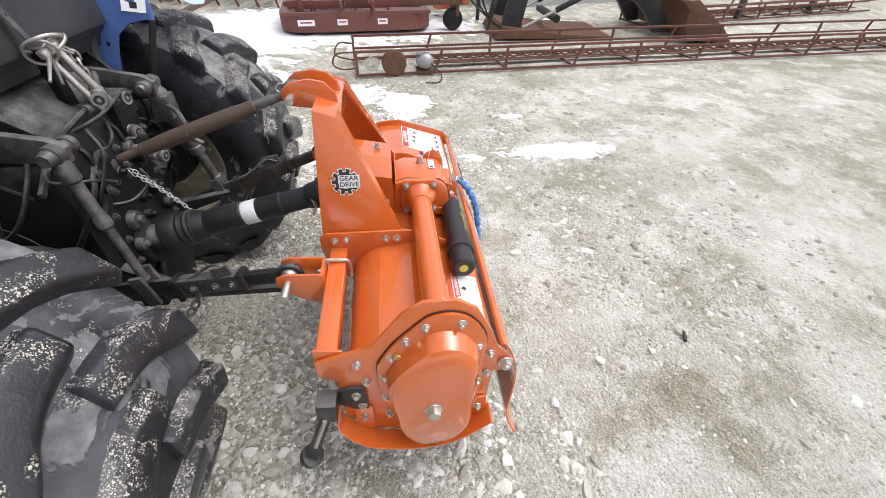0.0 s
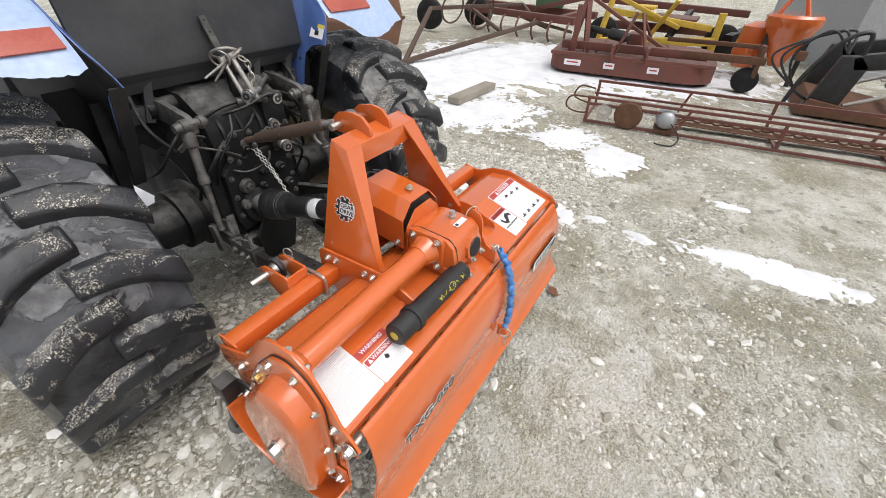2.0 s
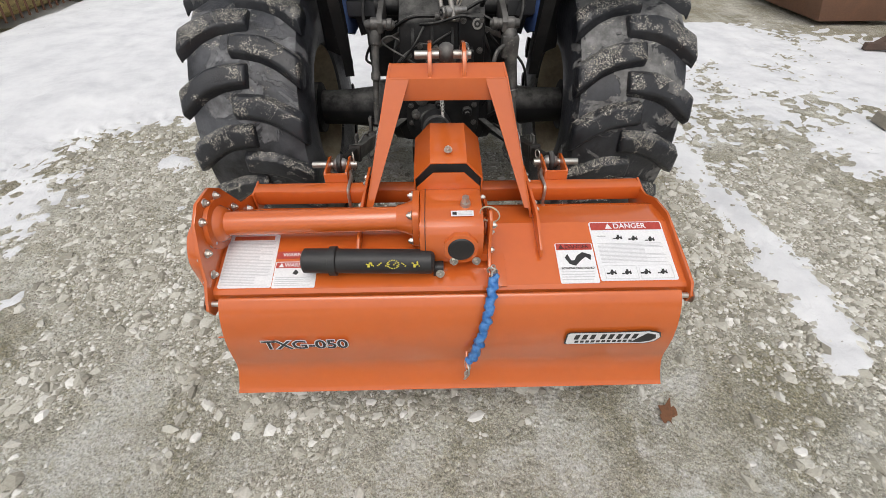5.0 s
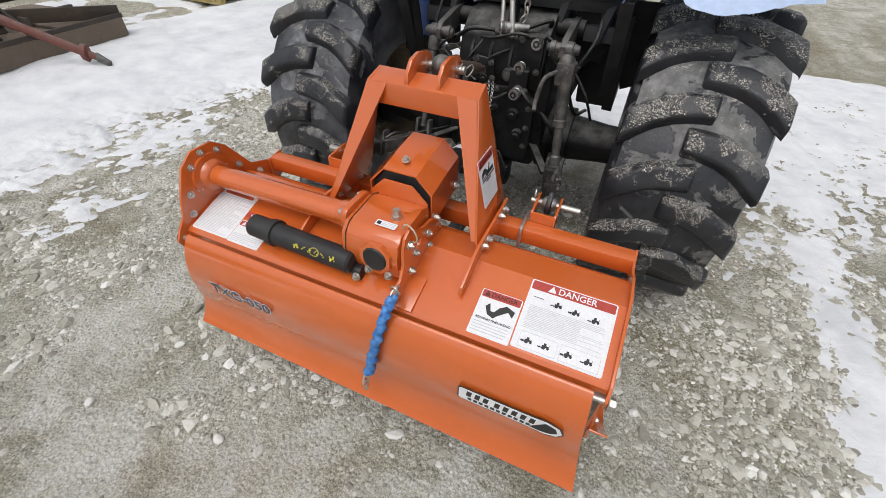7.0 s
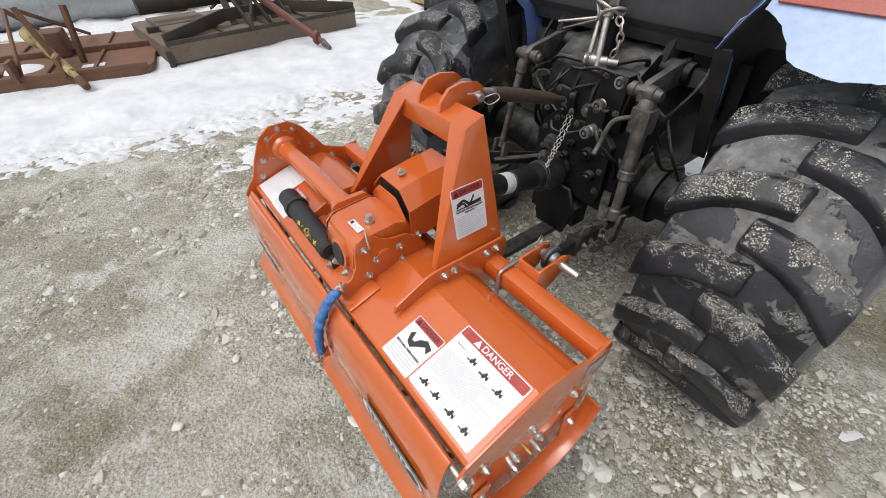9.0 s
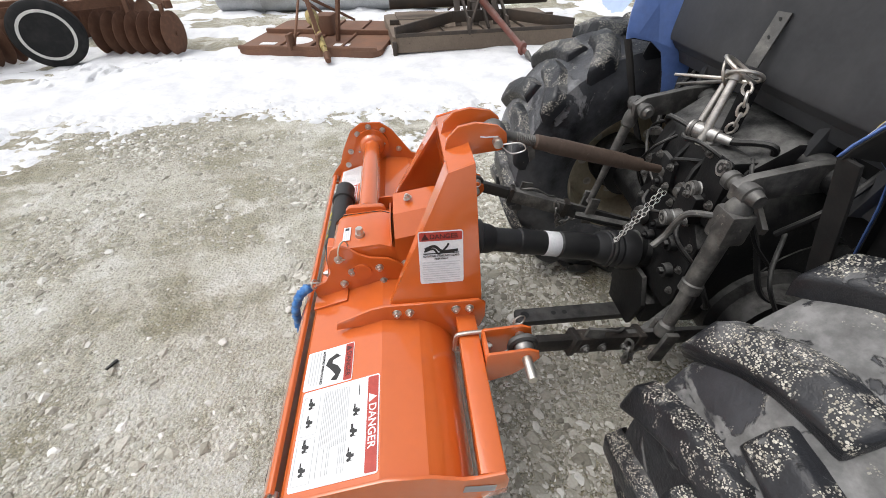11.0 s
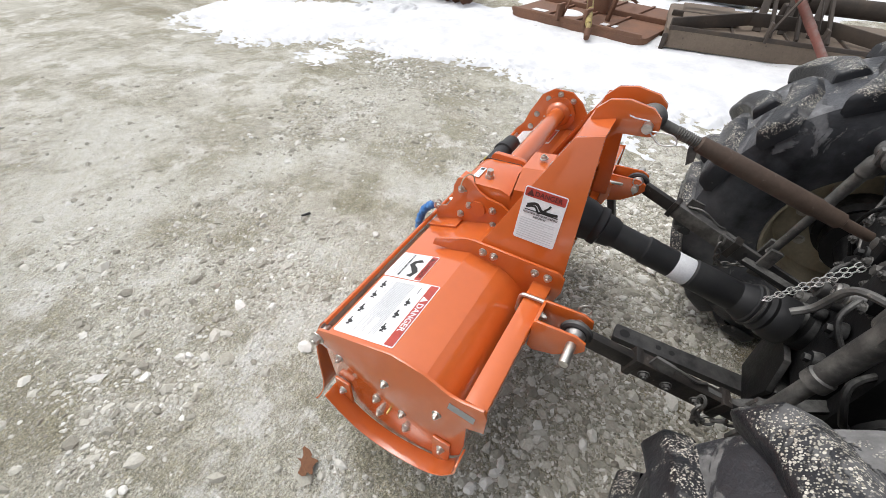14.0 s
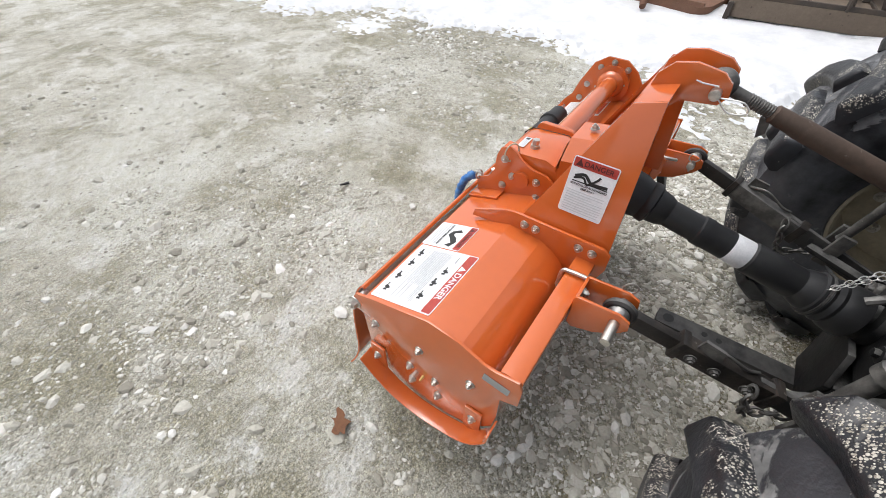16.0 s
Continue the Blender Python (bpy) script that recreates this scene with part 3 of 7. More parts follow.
def snow_level(x, y):
    """How deep inside the snow a spot lies: (thin patches, bank), positive where snow covers the ground."""
    n1, n2, n3 = noise.noise((x * 1.3, y * 1.3, 5.5)), noise.noise((x * 4.2, y * 4.2, 9.1)), noise.noise((x * 13, y * 13, 2.2))
    n4, n5 = noise.noise((x * 25, y * 25, 4.4)), noise.noise((x * 7.5, y * 7.5, 6.3))
    rough = 0.30 * n1 + 0.50 * n2 + 0.85 * n3 + 0.75 * n4 + 0.6 * n5
    s = -2.0
    for cx, cy, rx, ry, more in DRIFTS:
        s = max(s, 1 + more - math.hypot((x - cx) / rx, (y - cy) / ry))
    s = s * 1.1 - 0.05 + rough * 0.50
    edge = float(np.interp(y, [q[0] for q in BANK], [q[1] for q in BANK])) + 0.08 * n1
    b = (edge + 0.12 - x) / 0.45
    fringe = smooth(b, -1.2, -0.2) * (1 - smooth(b, 0.3, 1.3))
    b += rough * (0.12 + 1.05 * fringe)
    far = (x + 5.15 + 0.25 * n1 + (0.45 * (-y - 2.4) if y < -2.4 else 0.0) * -1) / 0.35 + 0.6 * rough
    if x < -5.4 or (y < -2.4 and far < 0):
        b = min(b, 2.6 * (0.15 + n1 + 0.5 * n2) + 0.3 * rough)
    return s, b, n1, n2


def snow_depth(x, y):
    s, b, n1, n2 = snow_level(x, y)
    thin = 0.024 * math.tanh(1.3 * s)
    bank = 0.11 * math.tanh(max(-1.0, b) * 0.30) + (0.012 * n2 + 0.03 * n1 if b > 1.4 else 0) * smooth(b, 1.4, 2.6)
    return max(thin, bank)


def stony(x, y):
    """How thickly loose stones lie, 0 to 1."""
    d = 0.46 + 1.2 * noise.noise((x * 0.7, y * 0.7, 11.0)) + 0.9 * noise.noise((x * 2.6, y * 2.6, 14.0)) + 0.5 * noise.noise((x * 7, y * 7, 2.0))
    quiet = (1 - smooth(y, -1.6, -0.55)) * (1 - smooth(-x, 2.1, 2.7))
    beside = math.exp(-((abs(x) - 0.8) / 0.5) ** 2) * smooth(y, -0.3, 0.4)
    return min(1.0, max(0.02, d * (1 - 0.80 * quiet) + 0.10 * beside))


# worn patches of the yard: middle, radius
PALE = [(-1.5, -0.5, 0.42), (-0.9, -0.75, 0.25), (0.5, -2.3, 0.75), (0.14, -0.97, 0.28), (-0.6, -1.9, 0.4), (-0.2, -3.2, 0.8), (1.9, -2.4, 0.6)]
OLIVE = [(1.36, -1.36, 0.36), (0.2, -1.46, 0.16), (1.25, 0.55, 0.45), (1.4, -0.1, 0.3), (-0.75, -1.21, 0.2), (-0.5, -1.1, 0.16), (-2.1, 0.0, 0.3), (-2.5, -1.4, 0.4), (3.7, -1.7, 0.4), (0.7, 0.6, 0.3)]


def patchy(spots, x, y):
    ragged = 0.45 * noise.noise((x * 2.1, y * 2.1, 31.0)) + 0.35 * noise.noise((x * 6.5, y * 6.5, 33.0)) + 0.25 * noise.noise((x * 17, y * 17, 35.0))
    return 0.75 * smooth(max(1.0 - math.hypot(x - cx, y - cy) / r for cx, cy, r in spots) + ragged, 0.05, 0.65)


GX = spaced(-4, 4, 0.045, 400)
ground = tagged(sheet("ground", GX, GX, rise, GRAVEL), "pale packed limestone gravel yard with damp patches", "ground", kind="structure")
loose, wet, fines, olive = [], [], [], []
for v in ground.data.vertices:
    x, y = v.co.x, v.co.y
    near = abs(x) < 9 and abs(y) < 9
    loose.append(stony(x, y) if near else 0.3)
    fines.append(patchy(PALE, x, y) if near else 0.0)
    olive.append(patchy(OLIVE, x, y) if near else 0.0)
    s0, b0 = snow_level(x, y)[:2] if near else (-2, -2)
    wet.append(0.75 * smooth(max(s0 - 0.1, b0), -1.1, 0.1) * smooth(noise.noise((x * 2.2, y * 2.2, 21.0)) + 0.5 * noise.noise((x * 9, y * 9, 22.0)), -0.35, 0.45))
for name, values in (("stony", loose), ("damp", wet), ("fines", fines), ("olive", olive)):
    ground.data.attributes.new(name, "FLOAT", "POINT").data.foreach_set("value", values)


def steps(cuts):
    """Grid lines from (start, end, step) stretches."""
    return np.concatenate([np.arange(a, b - 1e-6, s) for a, b, s in cuts])


def snow_sheet(name, xs, ys, label):
    xs, ys = steps(xs), steps(ys)
    depth = [[snow_depth(x, y) for x in xs] for y in ys]
    look_up = {}
    for j, y in enumerate(ys):
        for i, x in enumerate(xs):
            look_up[(float(x), float(y))] = depth[j][i]
    return tagged(sheet(name, xs, ys, lambda x, y: rise(x, y) + look_up[(float(x), float(y))], SNOW, depth), label, "snow", kind="stuff")


snow_sheet("snow_bank", [(-5.0, -3.6, 0.06), (-3.6, -1.45, 0.019)], [(-6.0, -4.4, 0.05), (-4.4, 2.8, 0.022), (2.8, 7.0, 0.05)], "smooth white bank of snow with trodden ragged edge")
snow_sheet("far_snow", [(-14.0, -4.97, 0.09)], [(-9.0, 9.0, 0.09)], "snow lying among the far machines")
snow_sheet("snow_patches", [(1.3, 2.2, 0.017), (2.2, 4.6, 0.03)], [(-2.6, 2.0, 0.02), (2.0, 5.2, 0.03)], "thin melting patches of snow on gravel")
snow_sheet("snow_beyond", [(-1.47, 1.32, 0.045)], [(2.6, 8.0, 0.05)], "white snow on the ground ahead of the tractor")
snow_sheet("far_snow_patches", [(4.57, 13.0, 0.08)], [(-9.0, 9.0, 0.08)], "thin snow under the far machines")


def pebbles(name, count, x0, x1, y0, y1, small, large, seed, label, power=3.0):
    """Loose crushed stones, each a small faceted lump half sunk in the ground."""
    rng = np.random.default_rng(seed)
    t = (1 + 5 ** 0.5) / 2
    v0 = np.array([(-1, t, 0), (1, t, 0), (-1, -t, 0), (1, -t, 0), (0, -1, t), (0, 1, t), (0, -1, -t), (0, 1, -t), (t, 0, -1), (t, 0, 1), (-t, 0, -1), (-t, 0, 1)], float) / 1.9
    f0 = np.array([(0, 11, 5), (0, 5, 1), (0, 1, 7), (0, 7, 10), (0, 10, 11), (1, 5, 9), (5, 11, 4), (11, 10, 2), (10, 7, 6), (7, 1, 8), (3, 9, 4), (3, 4, 2), (3, 2, 6), (3, 6, 8), (3, 8, 9), (4, 9, 5), (2, 4, 11), (6, 2, 10), (8, 6, 7), (9, 8, 1)])
    f0 = f0[v0[f0].sum(1)[:, 2] > -0.6]
    pts = []
    while len(pts) < count:
        x, y = rng.uniform(x0, x1), rng.uniform(y0, y1)
        if rng.random() < stony(x, y):
            pts.append((x, y, rise(x, y)))
    pts = np.array(pts)
    size = small + (large - small) * rng.random(count) ** power
    verts = v0[None] * (1 + rng.uniform(-0.42, 0.42, (count, 12, 3)))
    verts *= size[:, None, None] * rng.uniform((0.85, 0.60, 0.34), (1.35, 1.0, 0.72), (count, 3))[:, None]
    a = rng.uniform(0, 2 * np.pi, count)
    c, s = np.cos(a)[:, None], np.sin(a)[:, None]
    verts = np.stack([c * verts[..., 0] - s * verts[..., 1], s * verts[..., 0] + c * verts[..., 1], verts[..., 2]], -1)
    verts += pts[:, None] + np.array((0, 0, 0.02)) * size[:, None, None]
    faces = (f0[None] + 12 * np.arange(count)[:, None, None]).reshape(-1, 3)
    me = bpy.data.meshes.new(name)
    me.vertices.add(count * 12)
    me.vertices.foreach_set("co", verts.ravel())
    me.loops.add(faces.size)
    me.loops.foreach_set("vertex_index", faces.ravel())
    me.polygons.add(len(faces))
    me.polygons.foreach_set("loop_start", np.arange(0, faces.size, 3))
    me.polygons.foreach_set("use_smooth", np.zeros(len(faces), bool))
    me.update(calc_edges=True)
    me.materials.append(STONE)
    return tagged(new(name, me), label, "gravel", kind="stuff")


pebbles("fine_gravel", 96000, -2.5, 2.6, -2.3, 1.8, 0.0035, 0.0115, 1, "fine pale crushed limestone gravel", 2.2)
pebbles("coarse_gravel", 9500, -2.8, 2.8, -2.6, 2.2, 0.009, 0.034, 2, "loose grey limestone stones on the yard", 3.2)
pebbles("outer_gravel", 18000, -4.6, 4.6, -5.0, 4.5, 0.008, 0.024, 3, "scattered gravel further off", 2.5)

# ---- rotary tiller ----
BOLT, SMALLBOLT, BIGBOLT = bolt_mesh(0.0085, 0.008), bolt_mesh(0.0065, 0.006), bolt_mesh(0.014, 0.014)
tiller = thing("rotary_tiller", (0, 0, 0.27), "new orange rotary tiller raised on the tractor's hitch", "tiller")

# hood: rear slope, fold, flat top, rounded front
HOOD = [(-0.158, 0.655), (-0.157, 0.674), (-0.148, 0.684), (0.058, 0.749), (0.150, 0.741)] + curve2([(0.158, 0.7395), (0.192, 0.722), (0.232, 0.686), (0.258, 0.640), (0.272, 0.585), (0.278, 0.52)], 4)
hood = part("hood", prism(strip(HOOD, -0.006), "x", -0.692, 0.698), ORANGE, tiller, angle=14)

# side plates
RIGHT = [(0.312, 0.748), (0.255, 0.735), (0.225, 0.736), (0.16, 0.764), (0.07, 0.772), (-0.10, 0.722), (-0.165, 0.700), (-0.188, 0.665), (-0.182, 0.635), (-0.150, 0.625), (-0.138, 0.44), (-0.10, 0.405), (-0.04, 0.357), (0.04, 0.338), (0.12, 0.343), (0.195, 0.369), (0.24, 0.412), (0.272, 0.46), (0.280, 0.53), (0.279, 0.628), (0.322, 0.650), (0.322, 0.720)]
right_plate = part("side_plate", prism(RIGHT, "x", 0.698, 0.706), ORANGE, tiller, edge=0.0015)
LEFT = [(0.322, 0.713), (0.225, 0.745), (0.175, 0.764), (0.095, 0.876), (0.045, 0.911), (-0.035, 0.911), (-0.085, 0.876), (-0.130, 0.786), (-0.150, 0.726), (-0.180, 0.69), (-0.202, 0.655), (-0.190, 0.62), (-0.145, 0.615), (-0.138, 0.44), (-0.10, 0.405), (-0.04, 0.357), (0.04, 0.338), (0.12, 0.343), (0.195, 0.369), (0.24, 0.412), (0.272, 0.46), (0.279, 0.53), (0.275, 0.628), (0.322, 0.655)]
left_plate = part("side_plate", prism(LEFT, "x", -0.702, -0.693), ORANGE, tiller, edge=0.0015)

# gear case cover on the left side
CASE = curve2([(0.165, 0.7), (0.125, 0.769), (0.072, 0.829), (0.03, 0.868), (-0.025, 0.876), (-0.072, 0.851), (-0.112, 0.786), (-0.112, 0.7), (-0.110, 0.56), (-0.100, 0.47), (-0.065, 0.4), (-0.01, 0.365), (0.055, 0.36), (0.105, 0.4), (0.138, 0.47), (0.160, 0.56), (0.168, 0.64), (0.165, 0.7)], 3)[:-1]


def case_cover():
    bm = bmesh.new()
    cx, cz = 0.022, 0.60
    layers = [(-0.702, 1.0, 0.0), (-0.714, 1.0, 0.0), (-0.716, 0.97, 0.006), (-0.720, 0.86, 0.035), (-0.745, 0.84, 0.042), (-0.764, 0.81, 0.042), (-0.774, 0.74, 0.040), (-0.777, 0.62, 0.036)]
    rings = []
    for x, s, drop in layers:
        ring_ = []
        for y, z in CASE:
            top = max(0.0, min(1.0, (z - 0.55) / 0.33))
            low = max(0.0, min(1.0, (0.52 - z) / 0.15))
            k = s + (0.985 - s) * low * (1 if x > -0.765 else 0.75)
            ring_.append(bm.verts.new((x, cx + (y - cx) * k, cz + (z - cz) * k - drop * 0.35 * top)))
        rings.append(ring_)
    n = len(CASE)
    for a, b in zip(rings, rings[1:]):
        for i in range(n):
            bm.faces.new((a[i], a[(i + 1) % n], b[(i + 1) % n], b[i]))
    bm.faces.new(rings[0])
    bm.faces.new(rings[-1][::-1])
    return bm


part("gear_case_cover", case_cover(), ORANGE, tiller, angle=32)
part("gasket", prism([(0.022 + (y - 0.022) * 1.015, 0.60 + (z - 0.60) * 1.012) for y, z in CASE], "x", -0.7035, -0.7065), BLACK, tiller, "black gasket line")
part("axle_nut", rod((-0.776, 0.025, 0.575), (-0.800, 0.025, 0.575), 0.021, 0.019, rod((-0.775, 0.025, 0.575), (-0.781, 0.025, 0.575), 0.025, 0.025), seg=6), ZINC, tiller, "zinc nut on the rotor axle", edge=0.0015)
bolts(tiller, BOLT, [(-0.715, y, z) for y, z in ((0.148, 0.655), (0.150, 0.56), (0.146, 0.47), (0.128, 0.734), (0.088, 0.793), (0.040, 0.839), (-0.046, 0.844), (-0.094, 0.756), (-0.101, 0.6), (-0.092, 0.48))], (-1, 0, 0))
bolts(tiller, BOLT, [(-0.703, y, z) for y, z in ((0.217, 0.698), (0.200, 0.62), (-0.131, 0.701), (-0.128, 0.615), (0.217, 0.455), (-0.118, 0.44))], (-1, 0, 0))
part("filler_plug", rod((-0.716, 0.112, 0.745), (-0.730, 0.112, 0.745), 0.011, seg=6), BRASS, tiller, "yellow-zinc filler plug", edge=0.001)
# bolt ends inside the left plate, round the axle tube
bolts(tiller, BOLT, [(-0.692, y, z) for y, z in ((0.055, 0.876), (-0.005, 0.893), (-0.055, 0.863), (0.06, 0.82), (-0.055, 0.786), (-0.095, 0.782), (-0.115, 0.717), (0.12, 0.786), (0.20, 0.717))], (1, 0, 0))
bolts(tiller, BOLT, [(0.706, y, z) for y, z in ((-0.107, 0.614), (0.043, 0.620), (0.006, 0.504), (0.011, 0.43), (0.093, 0.507), (0.102, 0.43), (0.199, 0.617))], (1, 0, 0))
part("grease_nipple", rod((0.706, 0.051, 0.486), (0.722, 0.051, 0.486), 0.005, 0.003), BRASS, tiller)

# axle tube from the gear case to the gearbox
part("axle_tube", rod((-0.693, 0.004, 0.810), (-0.090, 0.010, 0.815), 0.037, seg=28), ORANGE, tiller)
part("tube_flange", lathe((-0.692, 0.004, 0.810), (-0.655, 0.004, 0.810), [(0, 0.075), (0.35, 0.075), (0.4, 0.055), (0.8, 0.048), (1.0, 0.038)], seg=28), ORANGE, tiller)
gx, gy, gz = -0.095, 0.010, 0.815
part("gearbox_flange", prism(rounded(gy - 0.066, gz - 0.066, gy + 0.066, gz + 0.066, 0.022), "x", -0.108, -0.088), ORANGE, tiller, edge=0.003)
part("tube_collar", lathe((-0.155, gy + 0.001, gz), (-0.108, gy, gz), [(0, 0.040), (0.5, 0.046), (1, 0.056)], seg=28), ORANGE, tiller)
bolts(tiller, BOLT, [(-0.109, gy + a, gz + b) for a in (-0.048, 0.048) for b in (-0.048, 0.048)], (-1, 0, 0))


def gearbox():
    bm = prism([(-0.095, 0.735), (-0.098, 0.79), (-0.088, 0.840), (-0.062, 0.864), (0.06, 0.874), (0.105, 0.858), (0.125, 0.82), (0.125, 0.735)], "x", -0.090, 0.098)
    return bm


part("gearbox", gearbox(), ORANGE, tiller, edge=0.018)
part("gearbox_foot", box((0.01, 0.015, 0.742), (0.21, 0.21, 0.03)), ORANGE, tiller, edge=0.004)
part("gearbox_seam", prism([(-0.099, 0.74), (-0.100, 0.79), (-0.089, 0.841), (-0.063, 0.8655), (0.06, 0.8755), (0.106, 0.859), (0.127, 0.82), (0.127, 0.74)], "x", -0.072, -0.070), BLACK, tiller, "black seam of the casting")
# rear cover with its round black cap
cap_m = frame_of((0.030, -0.100, 0.792), (1, 0, 0), (0, 0.10, 1))
cover = finish(flat([(0.052 * math.cos(radians(22.5 + 45 * k)), 0.052 * math.sin(radians(22.5 + 45 * k))) for k in range(8)], -0.02, 0.008), ORANGE, 0.003)
placed("rear_cover", cover, tiller, cap_m)
capbm = bmesh.new()
bmesh.ops.create_cone(capbm, cap_ends=True, segments=28, radius1=0.040, radius2=0.034, depth=0.006, matrix=pose(0, 0, 0.009))
placed("rubber_cap", finish(capbm, BLACK), tiller, cap_m, "round black rubber cap")
bolts(tiller, BOLT, [(0.075, -0.112, 0.752), (0.01, -0.112, 0.752)], (0, -1, 0.1))
part("breather_plug", rod((0.046, 0.0, 0.862), (0.046, 0.0, 0.880), 0.016, 0.014, rod((0.046, 0.0, 0.880), (0.046, 0.0, 0.897), 0.012, 0.011, seg=6)), ZINC, tiller, "zinc breather plug")
plate_m = frame_of((0.035, -0.040, 0.8680), (1, 0, 0), (0, 1, 0.10))
tag = sheetlet("serial_plate", flat(rect(-0.032, -0.011, 0.032, 0.011), 0.001, 0.0016), PAPER, tiller, plate_m, "small white serial plate")
text_lines(tag, plate_m, -0.012, 0.028, -0.008, 0.008, 3, 4, INKGREY)
sheetlet("mark", flat(rect(-0.028, -0.006, -0.016, 0.006), 0.0018, 0.0022), INK, tag, plate_m)
# bracket beside the gearbox, with its eye, down to the chain hook
EAR = [(-0.150, 0.690), (-0.155, 0.735), (-0.115, 0.755), (-0.095, 0.79), (-0.092, 0.845), (-0.080, 0.875), (-0.055, 0.888), (-0.030, 0.878), (-0.005, 0.855), (0.03, 0.838), (0.078, 0.832), (0.115, 0.808), (0.150, 0.765), (0.150, 0.715)]
part("bracket_plate", prism(EAR, "x", 0.108, 0.117), ORANGE, tiller, edge=0.0015)
part("bracket_foot", prism(strip([(-0.155, 0.683), (-0.05, 0.716)], 0.007), "x", 0.110, 0.165), ORANGE, tiller, edge=0.0015)
bolts(tiller, BOLT, [(0.118, y, z) for y, z in ((-0.062, 0.842), (0.052, 0.800), (-0.060, 0.745), (0.060, 0.745), (-0.03, 0.79))], (1, 0, 0))
part("boss", rod((0.105, 0.0, 0.788), (0.124, 0.0, 0.788), 0.030, 0.028, seg=24), ORANGE, tiller)
part("cable_tie", ring((0.112, -0.045, 0.868), (0.4, 1, 0.1), 0.028, 0.0022), CREAM, tiller, "pale cord through the bracket eye")

# guard over the drive shaft
def guard():
    bm = bmesh.new()
    arch = [(-0.105, -0.165), (-0.105, -0.052), (-0.055, 0.0), (0.055, 0.0), (0.105, -0.052), (0.105, -0.165)]
    rows = [(0.105, 0.945), (0.205, 0.963), (0.302, 0.974)]
    outer = [[bm.verts.new((u, y, z + v)) for u, v in arch] for y, z in rows]
    inner = [[bm.verts.new((u * 0.96, y, z + v - 0.004)) for u, v in arch] for y, z in rows]
    for g in (outer, inner):
        for a, b in zip(g, g[1:]):
            for i in range(5):
                bm.faces.new((a[i], a[i + 1], b[i + 1], b[i]))
    for r in (0, -1):
        for i in range(5):
            bm.faces.new((outer[r][i], outer[r][i + 1], inner[r][i + 1], inner[r][i]))
    for i in (0, -1):
        for a in range(2):
            bm.faces.new((outer[a][i], outer[a + 1][i], inner[a + 1][i], inner[a][i]))
    return bm


part("shaft_guard", guard(), ORANGE, tiller, "orange folded steel guard", angle=20)
# black plate added behind the end plate so that the slot looks dark
part("guard_dark_plate", prism([(-0.100, 0.770), (-0.100, 0.880), (-0.052, 0.935), (0.052, 0.935), (0.100, 0.880), (0.100, 0.770)], "y", 0.118, 0.122), BLACK, tiller, "black plate added to darken the guard's slot", edge=0.001)
part("guard_backplate", prism([(-0.097, 0.760), (-0.097, 0.868), (-0.047, 0.918), (0.047, 0.918), (0.097, 0.868), (0.097, 0.760)], "y", 0.092, 0.096), ORANGE, tiller, "orange end plate below the guard", edge=0.001)
bolts(tiller, BOLT, [(0.0, 0.15, 0.962)], (0, -0.3, 1))
bolts(tiller, BOLT, [(0.106, 0.13, 0.80), (0.106, 0.28, 0.83)], (1, 0, 0))
bolts(tiller, BOLT, [(-0.106, 0.13, 0.80)], (-1, 0, 0))

# mast: two leaning legs, top bar, clevis
def lean_for(side):
    return lambda co: (side * (0.268 - 0.245 * (co.z - 0.765)), 0, 0)


SIDE = [(0.083, 0.752), (0.083, 0.79), (0.252, 1.138), (0.318, 1.158), (0.336, 0.80), (0.336, 0.745)]
for s in (-1, 1):
    leg = part("mast_leg", prism(SIDE, "x", 0.0, -s * 0.008, lean=lean_for(s)), ORANGE, tiller, edge=0.0015)
    flange = bmesh.new()
    zs = [0.79 + (1.138 - 0.79) * k / 8 for k in range(9)]
    prev = None
    for k, z in enumerate(zs):
        y = 0.083 + (0.252 - 0.083) * k / 8
        xo = s * (0.268 - 0.245 * (z - 0.765) - 0.004)
        xi = xo - s * (0.016 + 0.047 * k / 8)
        row = [flange.verts.new(p) for p in ((xo, y, z), (xi, y, z), (xi, y + 0.007, z - 0.003), (xo, y + 0.007, z - 0.003))]
        if prev:
            for i in range(4):
                flange.faces.new((prev[i], prev[(i + 1) % 4], row[(i + 1) % 4], row[i]))
        else:
            flange.faces.new(row)
        prev = row
    flange.faces.new(prev)
    part("leg_flange", flange, ORANGE, leg, angle=25)
    BRACKET = [(-0.072, 0.722), (-0.066, 0.748), (0.035, 0.794), (0.065, 0.800), (0.325, 0.800), (0.345, 0.785), (0.346, 0.735), (0.332, 0.690), (0.27, 0.60), (0.18, 0.69), (0.07, 0.735)]
    part("mast_bracket", prism(BRACKET, "x", s * 0.270, s * 0.279), ORANGE, tiller, edge=0.0015)
    bolts(tiller, BOLT, [(s * 0.279, y, 0.772) for y in (0.100, 0.135, 0.262, 0.300)], (s, 0, 0))
    bolts(tiller, SMALLBOLT, [(s * 0.257, y, 0.775) for y in (0.135, 0.262)], (-s, 0, 0))
part("mast_top_bar", prism([(0.250, 1.071), (0.250, 1.136), (0.318, 1.157), (0.318, 1.149), (0.258, 1.129), (0.258, 1.071)], "x", -0.168, 0.168), ORANGE, tiller, edge=0.0015)
CLEVIS = [(0.256, 1.141), (0.262, 1.168), (0.290, 1.198), (0.335, 1.207), (0.392, 1.198), (0.416, 1.178), (0.420, 1.151), (0.405, 1.129), (0.330, 1.121), (0.306, 1.096), (0.300, 1.071), (0.262, 1.071)]
